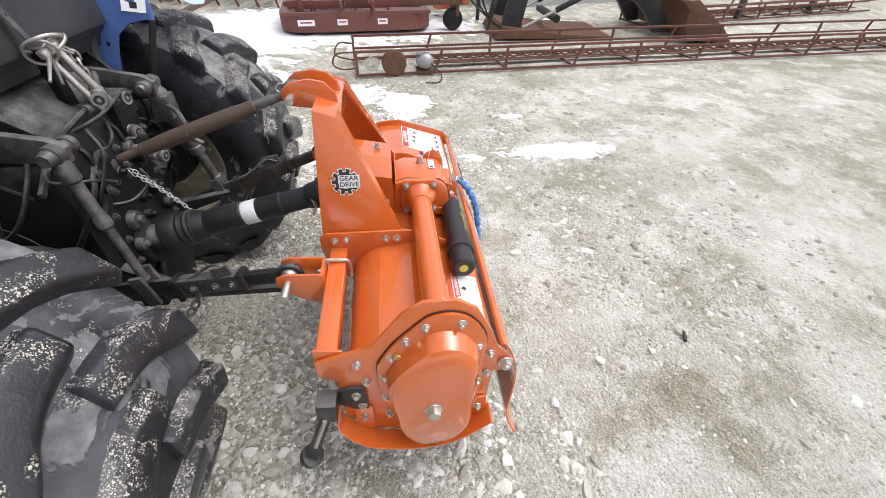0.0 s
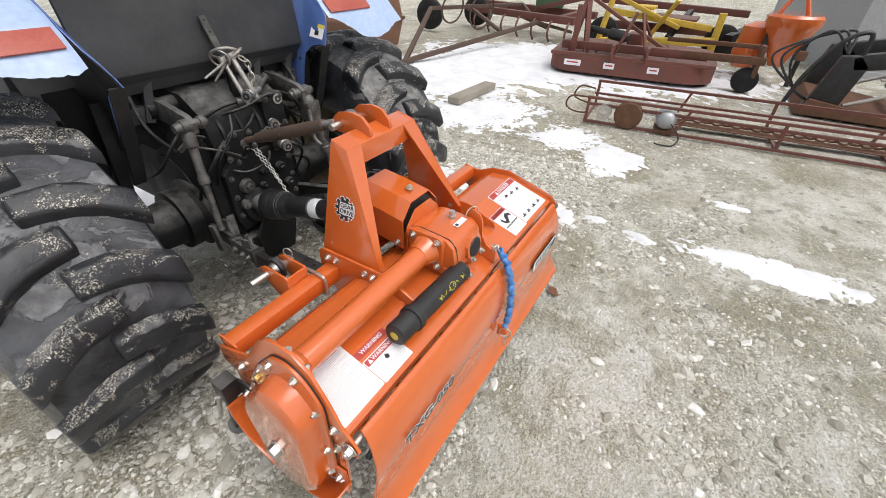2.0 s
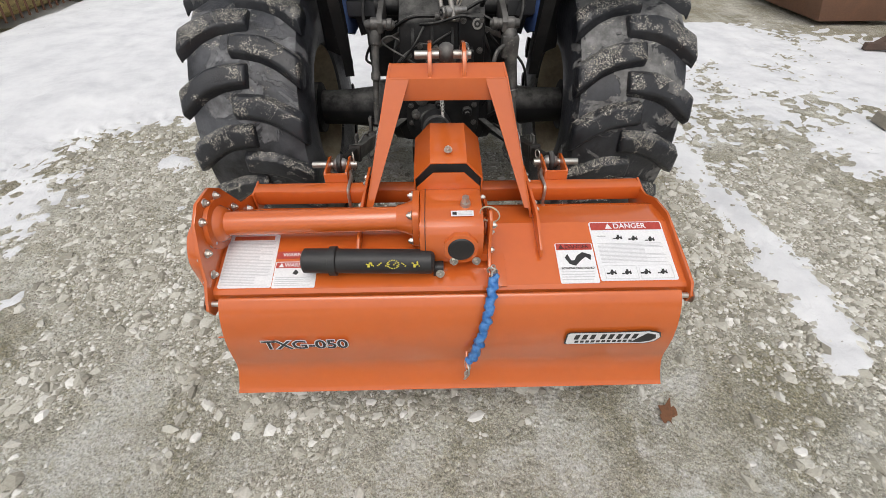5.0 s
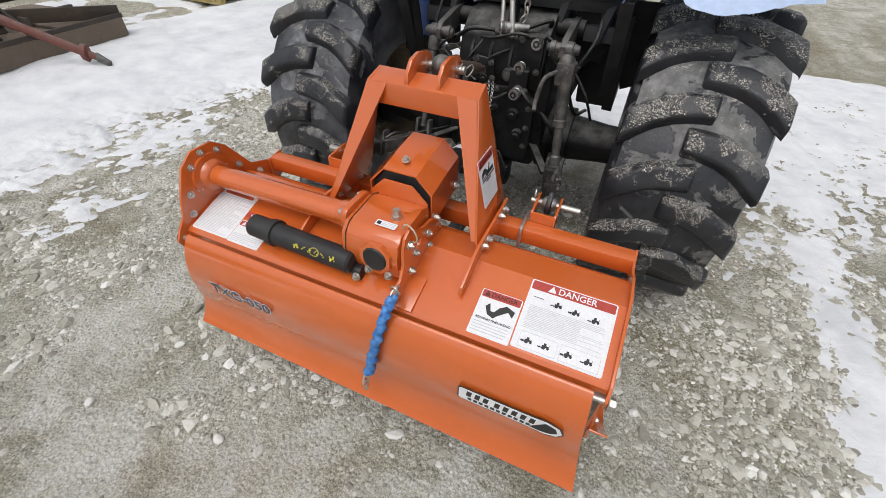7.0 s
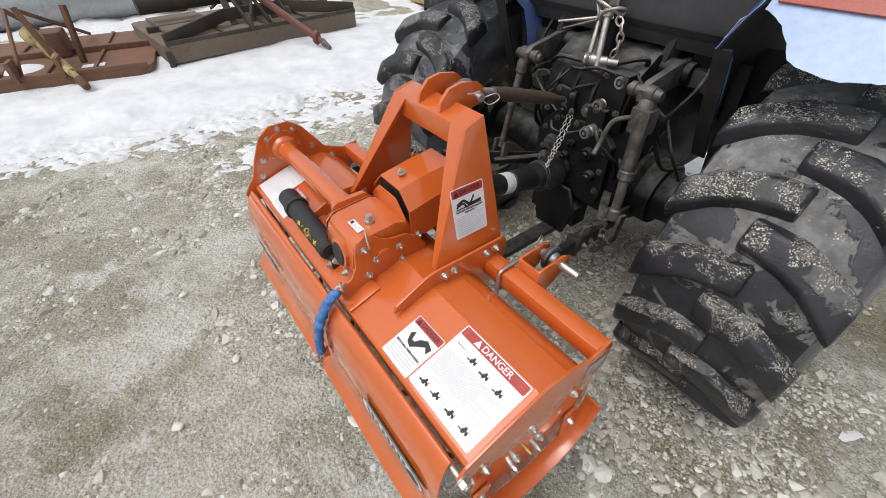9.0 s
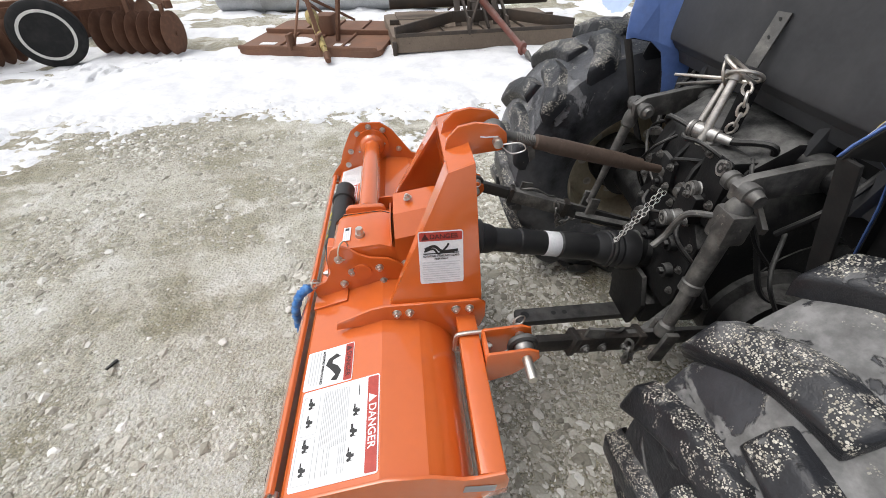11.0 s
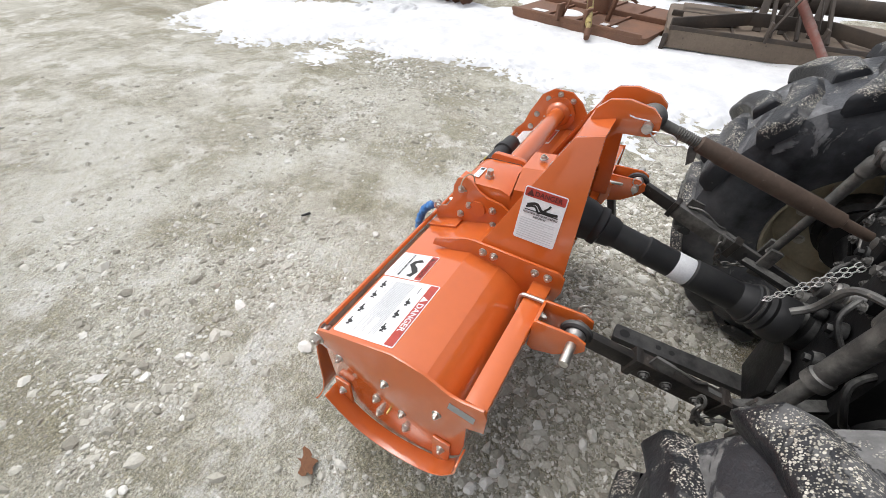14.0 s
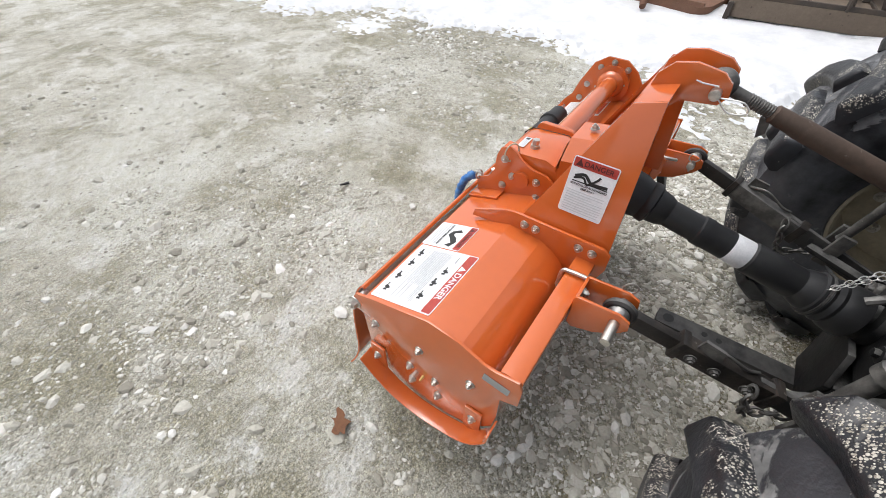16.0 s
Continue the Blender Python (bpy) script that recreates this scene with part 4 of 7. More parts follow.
for s in (-1, 1):
    part("clevis_plate", prism(CLEVIS, "x", s * 0.044, s * 0.056), ORANGE, tiller, edge=0.002)
top_pin = part("hitch_pin", rod((-0.098, 0.392, 1.156), (0.078, 0.392, 1.156), 0.0125, seg=18), ZINC, tiller, "zinc top-link pin", edge=0.002)
part("split_pin", sweep([(0.068, 0.392, 1.174), (0.070, 0.36, 1.174), (0.070, 0.345, 1.177)], 0.0018, sweep(curve([(0.068, 0.40, 1.151), (0.075, 0.45, 1.156), (0.074, 0.465, 1.136), (0.07, 0.43, 1.126), (0.068, 0.398, 1.151)]), 0.0018)), CHROME, top_pin)

# cross bar and the two lower hitch brackets
part("cross_bar", prism(rounded(0.262, 0.684, 0.318, 0.742, 0.006, 2), "x", -0.685, 0.698), ORANGE, tiller)
part("bar_end_plate", prism([(0.250, 0.655), (0.250, 0.738), (0.322, 0.748), (0.322, 0.652)], "x", -0.690, -0.684), ORANGE, tiller, edge=0.001)
tag_m = frame_of((0.7065, 0.262, 0.690), (0, 1, -0.12), (0, 0.12, 1))
sheetlet("maker_plate", flat(rect(-0.034, -0.014, 0.034, 0.014), 0.0005, 0.0015), GALV, tiller, tag_m, "small bare metal plate")


def hitch(s):
    x0, x1 = s * 0.364, s * 0.440
    ch = part("hitch_bracket", prism([(0.319, 0.676), (0.319, 0.770), (0.326, 0.778), (0.425, 0.784), (0.452, 0.772), (0.456, 0.748), (0.440, 0.725), (0.39, 0.684), (0.335, 0.664)], "x", x1 - s * 0.004, x1 + s * 0.004), ORANGE, tiller, edge=0.002)
    part("bracket_side", prism([(0.319, 0.676), (0.319, 0.770), (0.326, 0.778), (0.425, 0.784), (0.452, 0.772), (0.456, 0.748), (0.440, 0.725), (0.39, 0.684), (0.335, 0.664)], "x", x0 - s * 0.004, x0 + s * 0.004), ORANGE, ch, edge=0.002)
    part("bracket_back", box(((x0 + x1) / 2, 0.3235, 0.722), (abs(x1 - x0), 0.008, 0.105)), ORANGE, ch, edge=0.001)
    pin = part("hitch_pin", rod((s * 0.338, 0.422, 0.752), (s * 0.508, 0.422, 0.752), 0.0125, seg=18), ZINC, tiller, "zinc lower hitch pin", edge=0.0025)
    part("linch_pin", ring((s * 0.349, 0.422, 0.785), (1, 0.3, 0), 0.017, 0.0022, bm=rod((s * 0.349, 0.422, 0.73), (s * 0.349, 0.422, 0.772), 0.0035)), ZINC, pin)
    ub = part("u_bolt", sweep(curve([(s * 0.362, 0.375, 0.750), (s * 0.350, 0.335, 0.752), (s * 0.350, 0.275, 0.751), (s * 0.350, 0.255, 0.742), (s * 0.350, 0.252, 0.70), (s * 0.350, 0.258, 0.676), (s * 0.350, 0.325, 0.673)], 5), 0.006), ZINC, tiller, "zinc u-bolt round the bar")
    bolts(tiller, BOLT, [(s * 0.395, 0.328, 0.750)], (0, 1, 0))


hitch(1)
hitch(-1)

# rear flap on its hinge
FLAP = curve2([(-0.171, 0.676), (-0.180, 0.683), (-0.194, 0.668), (-0.212, 0.630), (-0.226, 0.570), (-0.229, 0.510), (-0.222, 0.440), (-0.216, 0.390), (-0.222, 0.345), (-0.240, 0.300), (-0.254, 0.278)], 4)
def flare(co):
    """The flap widens towards its lower edge."""
    grow = 0.012 * min(1.0, max(0.0, (0.69 - co.z) / 0.12)) + 0.044 * max(0.0, (0.57 - co.z) / 0.29) ** 1.2
    return (math.copysign(grow, co.x), 0, 0)


flap = part("rear_flap", prism(strip(FLAP, 0.005), "x", -0.664, 0.668, lean=flare), ORANGE, tiller, "orange curved levelling flap")
for s in (-1, 1):
    part("hinge_rod", rod((s * 0.660, -0.176, 0.657), (s * 0.712, -0.176, 0.657), 0.0085, seg=14), ZINC, tiller, "zinc hinge bolt")
    bolts(tiller, BIGBOLT, [(s * 0.706, -0.176, 0.657)], (s, 0, 0))
eye = part("flap_eye", prism([(-0.225, 0.40), (-0.265, 0.415), (-0.268, 0.43), (-0.226, 0.46)], "x", 0.046, 0.054), ORANGE, flap, edge=0.001)

# skids at both sides: bent straps on tabs
SKID = curve2([(0.288, 0.520), (0.283, 0.470), (0.250, 0.405), (0.200, 0.360), (0.120, 0.335), (0.040, 0.330), (-0.040, 0.350), (-0.105, 0.400), (-0.150, 0.450)], 4)
for s, x0, x1 in ((1, 0.707, 0.758), (-1, -0.703, -0.765)):
    sk = part("skid", prism(strip(SKID, -0.006), "x", min(x0, x1), max(x0, x1)), ORANGE, tiller, edge=0.0015)
    for y in (-0.112, 0.220):
        part("skid_tab", prism([(y - 0.026, 0.38), (y - 0.026, 0.500), (y + 0.026, 0.500), (y + 0.026, 0.36)], "x", x0, x0 + s * 0.008), ORANGE, sk, edge=0.002)
        bolts(tiller, BOLT, [(x0 + s * 0.008, y, 0.455)], (s, 0, 0))

# rotor with its bent tines under the hood
rotor = part("rotor_shaft", rod((-0.69, 0.03, 0.50), (0.69, 0.03, 0.50), 0.045, seg=20), BLACKPAINT, tiller, "black rotor shaft")
for i in range(7):
    x = -0.58 + 0.193 * i
    part("rotor_flange", rod((x - 0.005, 0.03, 0.50), (x + 0.005, 0.03, 0.50), 0.095, seg=24), BLACKPAINT, rotor)
    for k in range(4):
        a = radians(90 * k + 34 * i)
        d, e = Vector((0, math.cos(a), math.sin(a))), Vector((0, -math.sin(a), math.cos(a)))
        c = Vector((x + 0.008, 0.03, 0.50))
        side = Vector((0.055 if k % 2 else -0.055, 0, 0))
        part("tine", sweep(curve([c + d * 0.06, c + d * 0.13 + e * 0.01, c + d * 0.165 + e * 0.03 + side * 0.4, c + d * 0.17 + e * 0.06 + side]), 0.009, seg=6), BLACKPAINT, rotor)

# parking stand on the left front corner
stand = part("parking_stand", prism([(0.205, 0.50), (0.205, 0.60), (0.245, 0.605), (0.29, 0.59), (0.29, 0.535), (0.235, 0.495)], "x", -0.712, -0.704), BLACKPAINT, tiller, "black parking stand folded forward", edge=0.001)
part("sleeve", bar((-0.735, 0.305, 0.605), (-0.735, 0.310, 0.530), 0.052, 0.052), BLACKPAINT, stand, edge=0.002)
part("leg", bar((-0.735, 0.305, 0.560), (-0.722, 0.400, 0.275), 0.032, 0.032), BLACKPAINT, stand, edge=0.002)
part("foot", rod((-0.722, 0.398, 0.270), (-0.718, 0.412, 0.250), 0.036, 0.036, rod((-0.722, 0.397, 0.275), (-0.721, 0.40, 0.268), 0.020)), BLACKPAINT, stand, edge=0.002)
part("pin", rod((-0.770, 0.360, 0.42), (-0.765, 0.315, 0.545), 0.006), BARESTEEL, stand, "bright steel pin")
bolts(tiller, BOLT, [(-0.713, 0.232, 0.572), (-0.713, 0.220, 0.518)], (-1, 0, 0))

# document tube on the rear slope
TA, TB = Vector((-0.425, -0.100, 0.752)), Vector((-0.045, -0.104, 0.744))
doc = part("document_tube", lathe(TA, TB, [(0.0, 0.030), (0.012, 0.036), (0.17, 0.0365), (0.20, 0.0365), (0.205, 0.043), (0.255, 0.043), (0.262, 0.036), (0.97, 0.036), (0.99, 0.030), (1.0, 0.018)], seg=32), BLACK, tiller, "black plastic tube for papers", angle=30)
part("tube_lug", prism(rounded(-0.120, 0.690, -0.085, 0.735, 0.012), "x", -0.050, -0.020), BLACK, doc, edge=0.002)
bolts(tiller, BOLT, [(-0.030, -0.123, 0.712)], (0, -1, 0.3))
endbm = flat([(0.014 * math.cos(t * math.pi / 8), 0.014 * math.sin(t * math.pi / 8)) for t in range(16)], -0.0005, 0.0005)
sheetlet("end_print", endbm, GOLD, doc, Matrix.Translation((-0.0008, 0, 0)) @ frame_of(TA, (0, -1, 0), (0, 0, 1)))
marks = bmesh.new()
for k, u in enumerate((0.52, 0.60, 0.66, 0.72, 0.78, 0.86)):
    big = k in (0, 5)
    for q in range(5 if big else 3):
        c = TA.lerp(TB, u + 0.012 * (q - 2))
        th = radians(150 + 7 * math.sin(q * 2.1 + k))
        w = 0.0362 + 0.0006
        bmesh.ops.create_cube(marks, size=1.0, matrix=Matrix.Translation(c + Vector((0, w * math.cos(th), w * math.sin(th)))) @ pose(0, 0, 0, 150 - 90, 0, 25 * (q - 1)) @ Matrix.Diagonal((0.006 if big else 0.004, 0.010 if big and q % 2 else 0.003, 0.0010, 1)))
for k in range(14):
    c = TA.lerp(TB, 0.69) + Vector((0.016 * math.cos(k * math.pi / 7), 0, 0))
    th = radians(150) + 0.012 * math.sin(k * math.pi / 7) / 0.036
    bmesh.ops.create_cube(marks, size=1.0, matrix=Matrix.Translation(c + Vector((0, 0.0366 * math.cos(th), 0.0366 * math.sin(th)))) @ pose(0, 0, 0, 60, 0, 0) @ Matrix.Diagonal((0.004, 0.003, 0.001, 1)))
part("tube_print", marks, GOLD, doc, "small yellow print")

# safety chain in a blue hose from the bracket to the flap
HOSE_WAVE = 0.0045
HOSE = [(0.120, -0.165, 0.745), (0.112, -0.205, 0.700), (0.098, -0.238, 0.620), (0.078, -0.252, 0.520), (0.062, -0.252, 0.450)]
hose = part("chain_hose", sweep([p + Vector((HOSE_WAVE * math.sin(i * 1.15), 0, 0)) for i, p in enumerate(curve(HOSE, 12))], 0.0125, seg=12), ROPE, tiller, "blue plastic hose over the chain")
me = hose.data
for v in me.vertices:
    v.co += v.normal * 0.0035 * math.sin(v.co.z * 260 + 2.5 * v.normal.x)
part("chain", chain([(0.118, -0.130, 0.748), (0.119, -0.150, 0.755), (0.120, -0.170, 0.740)], 0.026, 0.0028), ZINC, tiller, "short zinc chain links")
part("chain", (chain([(0.063, -0.252, 0.452), (0.055, -0.257, 0.42), (0.050, -0.262, 0.385), (0.048, -0.262, 0.365)], 0.024, 0.0026)), ZINC, tiller, "short zinc chain links")
part("snap_hook", ring((0.051, -0.258, 0.420), (1, 0.2, 0), 0.023, 0.003), ZINC, tiller)
part("snap_hook", ring((0.117, -0.150, 0.748), (0.3, 1, 0.2), 0.014, 0.003), ZINC, tiller)

# labels
SLOPE = Vector((0, 0.196, 0.062)).normalized()


def on_slope(x, y):
    """The label frame on the hood's rear slope."""
    z = 0.686 + (y + 0.141) * 0.062 / 0.196
    return frame_of((x, y, z), (1, 0, 0), SLOPE)


def warning_head(parent, m, x0, x1, y0, y1, word, ink=None):
    head = sheetlet("header", flat(rounded(x0, y0, x1, y1, 0.003), 0.0016, 0.0022), LABELRED, parent, m, "red header bar")
    h = y1 - y0
    size = min(h * 0.95, (x1 - x0) / (0.78 * len(word) + 1.3))
    lettering(word, size, ink or PAPER, head, m, ((x0 + x1) / 2 + size * 0.45, (y0 + y1) / 2 - 0.0004), 1.0, 0.0026)
    wx = (x0 + x1) / 2 - size * 0.40 * len(word) * 0.80 - size * 0.25
    sheetlet("warning_triangle", flat([(wx - h * 0.42, y0 + h * 0.15), (wx + h * 0.42, y0 + h * 0.15), (wx, y1 - h * 0.1)], 0.0024, 0.0028), ink or PAPER, head, m)


def little_tractor(bm, x, y, s, seed):
    """A black pictogram: body, cab, wheels, implement."""
    flat(rect(x - s * 0.5, y - s * 0.1, x + s * 0.45, y + s * 0.16), 0.0018, 0.0026, bm)
    flat([(x - s * 0.3, y + s * 0.16), (x + s * 0.1, y + s * 0.16), (x + s * 0.05, y + s * 0.5), (x - s * 0.26, y + s * 0.5)], 0.0018, 0.0026, bm)
    for dx, r in ((-0.25, 0.27), (0.35, 0.18)):
        flat([(x + s * (dx + r * math.cos(k * math.pi / 6)), y + s * (-0.15 + r * math.sin(k * math.pi / 6))) for k in range(12)], 0.0019, 0.0027, bm)
    flat(rect(x - s * 1.05, y - s * 0.28, x - s * 0.55, y - s * (0.02 if seed % 2 else 0.12)), 0.0018, 0.0026, bm)
    flat(rect(x + s * 0.42, y + s * 0.16, x + s * 0.47, y + s * 0.4), 0.0018, 0.0026, bm)


def danger_big():
    m = on_slope(0.562, -0.043)
    w, h = 0.116, 0.103
    lab = sheetlet("danger_label", flat(rounded(-w, -h, w, h, 0.006), 0.0006, 0.0014), PAPER, tiller, m, "white and red danger label with tractor pictograms")
    warning_head(lab, m, -w + 0.004, w - 0.004, h - 0.030, h - 0.003, "DANGER")
    text_lines(lab, m, -w + 0.014, w - 0.016, -0.044, 0.026, 15, 1)
    for i, (x, y) in enumerate(((-0.030, 0.045), (0.018, 0.041), (0.070, 0.037), (-0.075, -0.076), (-0.030, -0.076), (0.028, -0.076), (0.078, -0.076))):
        bm = bmesh.new()
        little_tractor(bm, x, y, 0.019, i)
        sheetlet("pictogram", bm, INK, lab, m)
    sheetlet("print_bar", flat(rect(-0.098, 0.050, -0.070, 0.0515), 0.0018, 0.0026), INK, lab, m)
    fr = bmesh.new()
    for x0, y0, x1, y1 in ((-0.10, -0.097, -0.002, -0.054), (0.006, -0.097, 0.104, -0.054)):
        for r in (rect(x0, y0, x1, y0 + 0.001), rect(x0, y1, x1, y1 + 0.001), rect(x0, y0, x0 + 0.001, y1), rect(x1, y0, x1 + 0.001, y1)):
            flat(r, 0.0017, 0.0024, fr)
    sheetlet("print_frames", fr, INKGREY, lab, m)


def danger_small():
    m = on_slope(0.384, -0.082)
    w, h = 0.058, 0.068
    lab = sheetlet("danger_label", flat(rounded(-w, -h, w, h, 0.005), 0.0006, 0.0014), PAPER, tiller, m, "small white and red danger label with a bent tine")
    warning_head(lab, m, -w + 0.003, w - 0.003, h - 0.024, h - 0.002, "DANGER", DARKRED)
    bm = flat([(-0.034, 0.018), (-0.022, -0.004), (-0.004, -0.010), (0.010, 0.004), (0.030, 0.020), (0.044, 0.008), (0.048, 0.026), (0.022, 0.036), (0.004, 0.024), (-0.006, 0.008), (-0.016, 0.008), (-0.024, 0.030)], 0.0016, 0.0024)
    sheetlet("pictogram", bm, INK, lab, m, "black bent tine pictogram")
    lettering("ROTATING TINES HAZARD", 0.0088, INK, lab, m, (0, -0.019), 0.92)
    text_lines(lab, m, -w + 0.006, w - 0.012, -0.060, -0.026, 4, 2)


def warning_left():
    m = on_slope(-0.605, -0.057)
    w, h = 0.078, 0.090
    lab = sheetlet("warning_label", flat(rounded(-w, -h, w, h, 0.005), 0.0006, 0.0014), PAPER, tiller, m, "large white warning label full of small print")
    head = sheetlet("header", flat(rect(-0.062, h - 0.018, 0.062, h - 0.004), 0.0016, 0.0022), ORANGE_DULL, lab, m, "faded orange header")
    lettering("WARNING", 0.015, LABELRED, head, m, (0, h - 0.011), 1.2, 0.0026)
    text_lines(lab, m, -w + 0.006, w - 0.008, -h + 0.006, h - 0.022, 30, 3)
    m2 = on_slope(-0.462, -0.100)
    lab2 = sheetlet("warning_label", flat(rounded(-0.063, -0.047, 0.063, 0.040, 0.004), 0.0006, 0.0014), PAPER, tiller, m2, "small white warning label with red header")
    warning_head(lab2, m2, -0.060, 0.060, 0.018, 0.037, "WARNING")
    text_lines(lab2, m2, -0.056, 0.050, -0.042, -0.010, 5, 5)
    sheetlet("pictogram", flat([(-0.008, 0.0), (0.0, 0.013), (0.010, 0.004), (0.004, -0.006)], 0.0016, 0.0024), INK, lab2, m2)
    m3 = on_slope(-0.462, -0.040)
    lab3 = sheetlet("warning_label", flat(rounded(-0.063, -0.012, 0.063, 0.012, 0.003), 0.0006, 0.0014), LABELRED, tiller, m3, "narrow red warning strip")
    lettering("WARNING", 0.017, PAPER, lab3, m3, (0, 0), 1.1, 0.0022)


danger_big()
danger_small()
warning_left()


def on_leg(s, y, z):
    """The label frame on the outside of a mast leg."""
    x = s * (0.268 - 0.245 * (z - 0.765) + 0.001)
    up = Vector((-s * 0.245, 0, 1))
    return frame_of((x, y, z), (0, s, 0), up)


def danger_mast():
    m = on_leg(1, 0.228, 0.922)
    w, h = 0.058, 0.076
    lab = sheetlet("danger_label", flat(rounded(-w, -h, w, h, 0.006), 0.0006, 0.0014), PAPER, tiller, m, "white and red danger label about the driveline")
    warning_head(lab, m, -w + 0.003, w - 0.003, h - 0.027, h - 0.003, "DANGER", DARKRED)
    bm = sweep(curve([(-0.042, 0.026, 0.002), (-0.018, 0.034, 0.002), (0.0, 0.020, 0.002), (0.02, 0.018, 0.002), (0.044, 0.020, 0.002)]), 0.0045, seg=6)
    sweep(curve([(-0.044, 0.020, 0.002), (-0.02, 0.026, 0.002), (-0.006, 0.012, 0.002), (0.014, 0.030, 0.002), (0.020, 0.040, 0.002)]), 0.0032, bm, 6)
    flat(rect(-0.046, 0.012, 0.046, 0.0145), 0.0016, 0.0026, bm)
    for v in bm.verts:
        v.co.z = min(max(v.co.z, 0.0016), 0.0026)
    sheetlet("pictogram", bm, INK, lab, m, "black driveline pictogram")
    lettering("ROTATING DRIVELINE HAZARD", 0.0072, INK, lab, m, (0, 0.006), 0.92)
    lettering("KEEP AWAY", 0.0072, INK, lab, m, (0, -0.0025), 0.92)
    text_lines(lab, m, -w + 0.008, w - 0.008, -0.070, -0.009, 9, 8)


danger_mast()


def gear_badge():
    m = on_leg(-1, 0.246, 0.955)
    out, white = [], []
    for k in range(10):
        a = 36 * k
        for da, r in ((-11, 0.030), (-8, 0.041), (8, 0.041), (11, 0.030)):
            out.append((r * math.cos(radians(a + da)), r * math.sin(radians(a + da))))
            white.append(((r + 0.003) * math.cos(radians(a + da * 1.25)), (r + 0.003) * math.sin(radians(a + da * 1.25))))
    badge = sheetlet("gear_badge", flat(white, 0.0006, 0.0012), PAPER, tiller, m, "black and white gear-shaped badge")
    sheetlet("gear", flat(out, 0.0014, 0.0019), INK, badge, m)
    sheetlet("disc", flat([(0.0215 * math.cos(k * math.pi / 12), 0.0215 * math.sin(k * math.pi / 12)) for k in range(24)], 0.0021, 0.0025), PAPER, badge, m)
    sheetlet("panel", flat(rect(-0.020, -0.019, 0.044, 0.021), 0.0026, 0.0029), PAPER, badge, m)
    lettering("GEAR", 0.0200, INK, badge, m, (0.012, 0.0105), 1.15, 0.0034)
    lettering("DRIVE", 0.0200, INK, badge, m, (0.012, -0.0085), 1.08, 0.0034)


gear_badge()

# lettering on the flap
flap_face = frame_of((-0.440, -0.2335, 0.530), (1, 0, 0), (0, 0.0, 1))
lettering("TXG-050", 0.058, INK, flap, flap_face, (0, 0), 1.14, 0.004)
rim_me = letters("TXG-050", 0.058, 0.0003, 0.055)
rim_me.materials.clear()
rim_me.materials.append(PAPER)
placed("lettering_outline", rim_me, flap, flap_face @ pose(0, 0, 0.003) @ Matrix.Diagonal((1.14, 1.0, 1, 1)))
logo_m = frame_of((0.490, -0.2340, 0.535), (1, 0, 0), (0, 0.0, 1))
OVAL = [(-0.135, -0.022), (-0.135, 0.022), (-0.128, 0.027), (0.05, 0.027), (0.10, 0.030), (0.132, 0.020), (0.142, 0.0), (0.130, -0.020), (0.10, -0.030), (0.05, -0.027), (-0.128, -0.027)]
logo = sheetlet("maker_badge", flat([(x * 1.06, y * 1.12) for x, y in OVAL], 0.002, 0.003), INK, flap, logo_m, "black and white maker's badge")
sheetlet("badge_panel", flat([(x * 1.03, y * 1.0) for x, y in OVAL], 0.0032, 0.0036), PAPER, logo, logo_m)
for k in range(8):
    x = -0.118 + 0.024 * k + (0.008 if k > 2 else 0)
    sheetlet("badge_shape", flat([(x, -0.004), (x + 0.003, 0.020), (x + 0.017, 0.020), (x + 0.014, -0.004)], 0.0038, 0.0042), INK, logo, logo_m)
for k in range(11):
    x = -0.112 + 0.0165 * k
    sheetlet("badge_shape", flat(rect(x, -0.021, x + 0.011, -0.010), 0.0038, 0.0042), INK, logo, logo_m)
sheetlet("badge_shape", flat([(0.062, -0.022), (0.10, 0.022), (0.128, 0.014), (0.134, -0.004), (0.118, -0.018), (0.09, -0.024)], 0.0038, 0.0042), INK, logo, logo_m)

# ---- tractor ----
TX = 0.0
tractor = thing("tractor", (TX, 1.35, 0), "muddy blue farm tractor seen from behind with its three-point hitch", "tractor")


def tyre_bm(x, y, r, w):
    """The carcass of an agricultural tyre."""
    bm = bmesh.new()
    seg = 96
    hw = w / 2
    prof = [(-hw * 0.72, r * 0.475), (-hw * 0.86, r * 0.50), (-hw * 0.98, r * 0.64), (-hw * 1.0, r * 0.74), (-hw * 0.95, r * 0.84), (-hw * 0.88, r * 0.905), (-hw * 0.6, r * 0.930), (0, r * 0.94)]
    prof = prof + [(-a, b) for a, b in prof[-2::-1]]
    rings = []
    for k in range(seg):
        a = 2 * math.pi * k / seg
        rings.append([bm.verts.new((u, v * math.cos(a), v * math.sin(a))) for u, v in prof])
    n = len(prof)
    for k in range(seg):
        p, q = rings[k], rings[(k + 1) % seg]
        for i in range(n - 1):
            bm.faces.new((p[i], p[i + 1], q[i + 1], q[i]))
    for v in bm.verts:
        v.co += Vector((x, y, r - 0.02))
        if v.co.z < 0.004:
            v.co.z = 0.004
    return bm


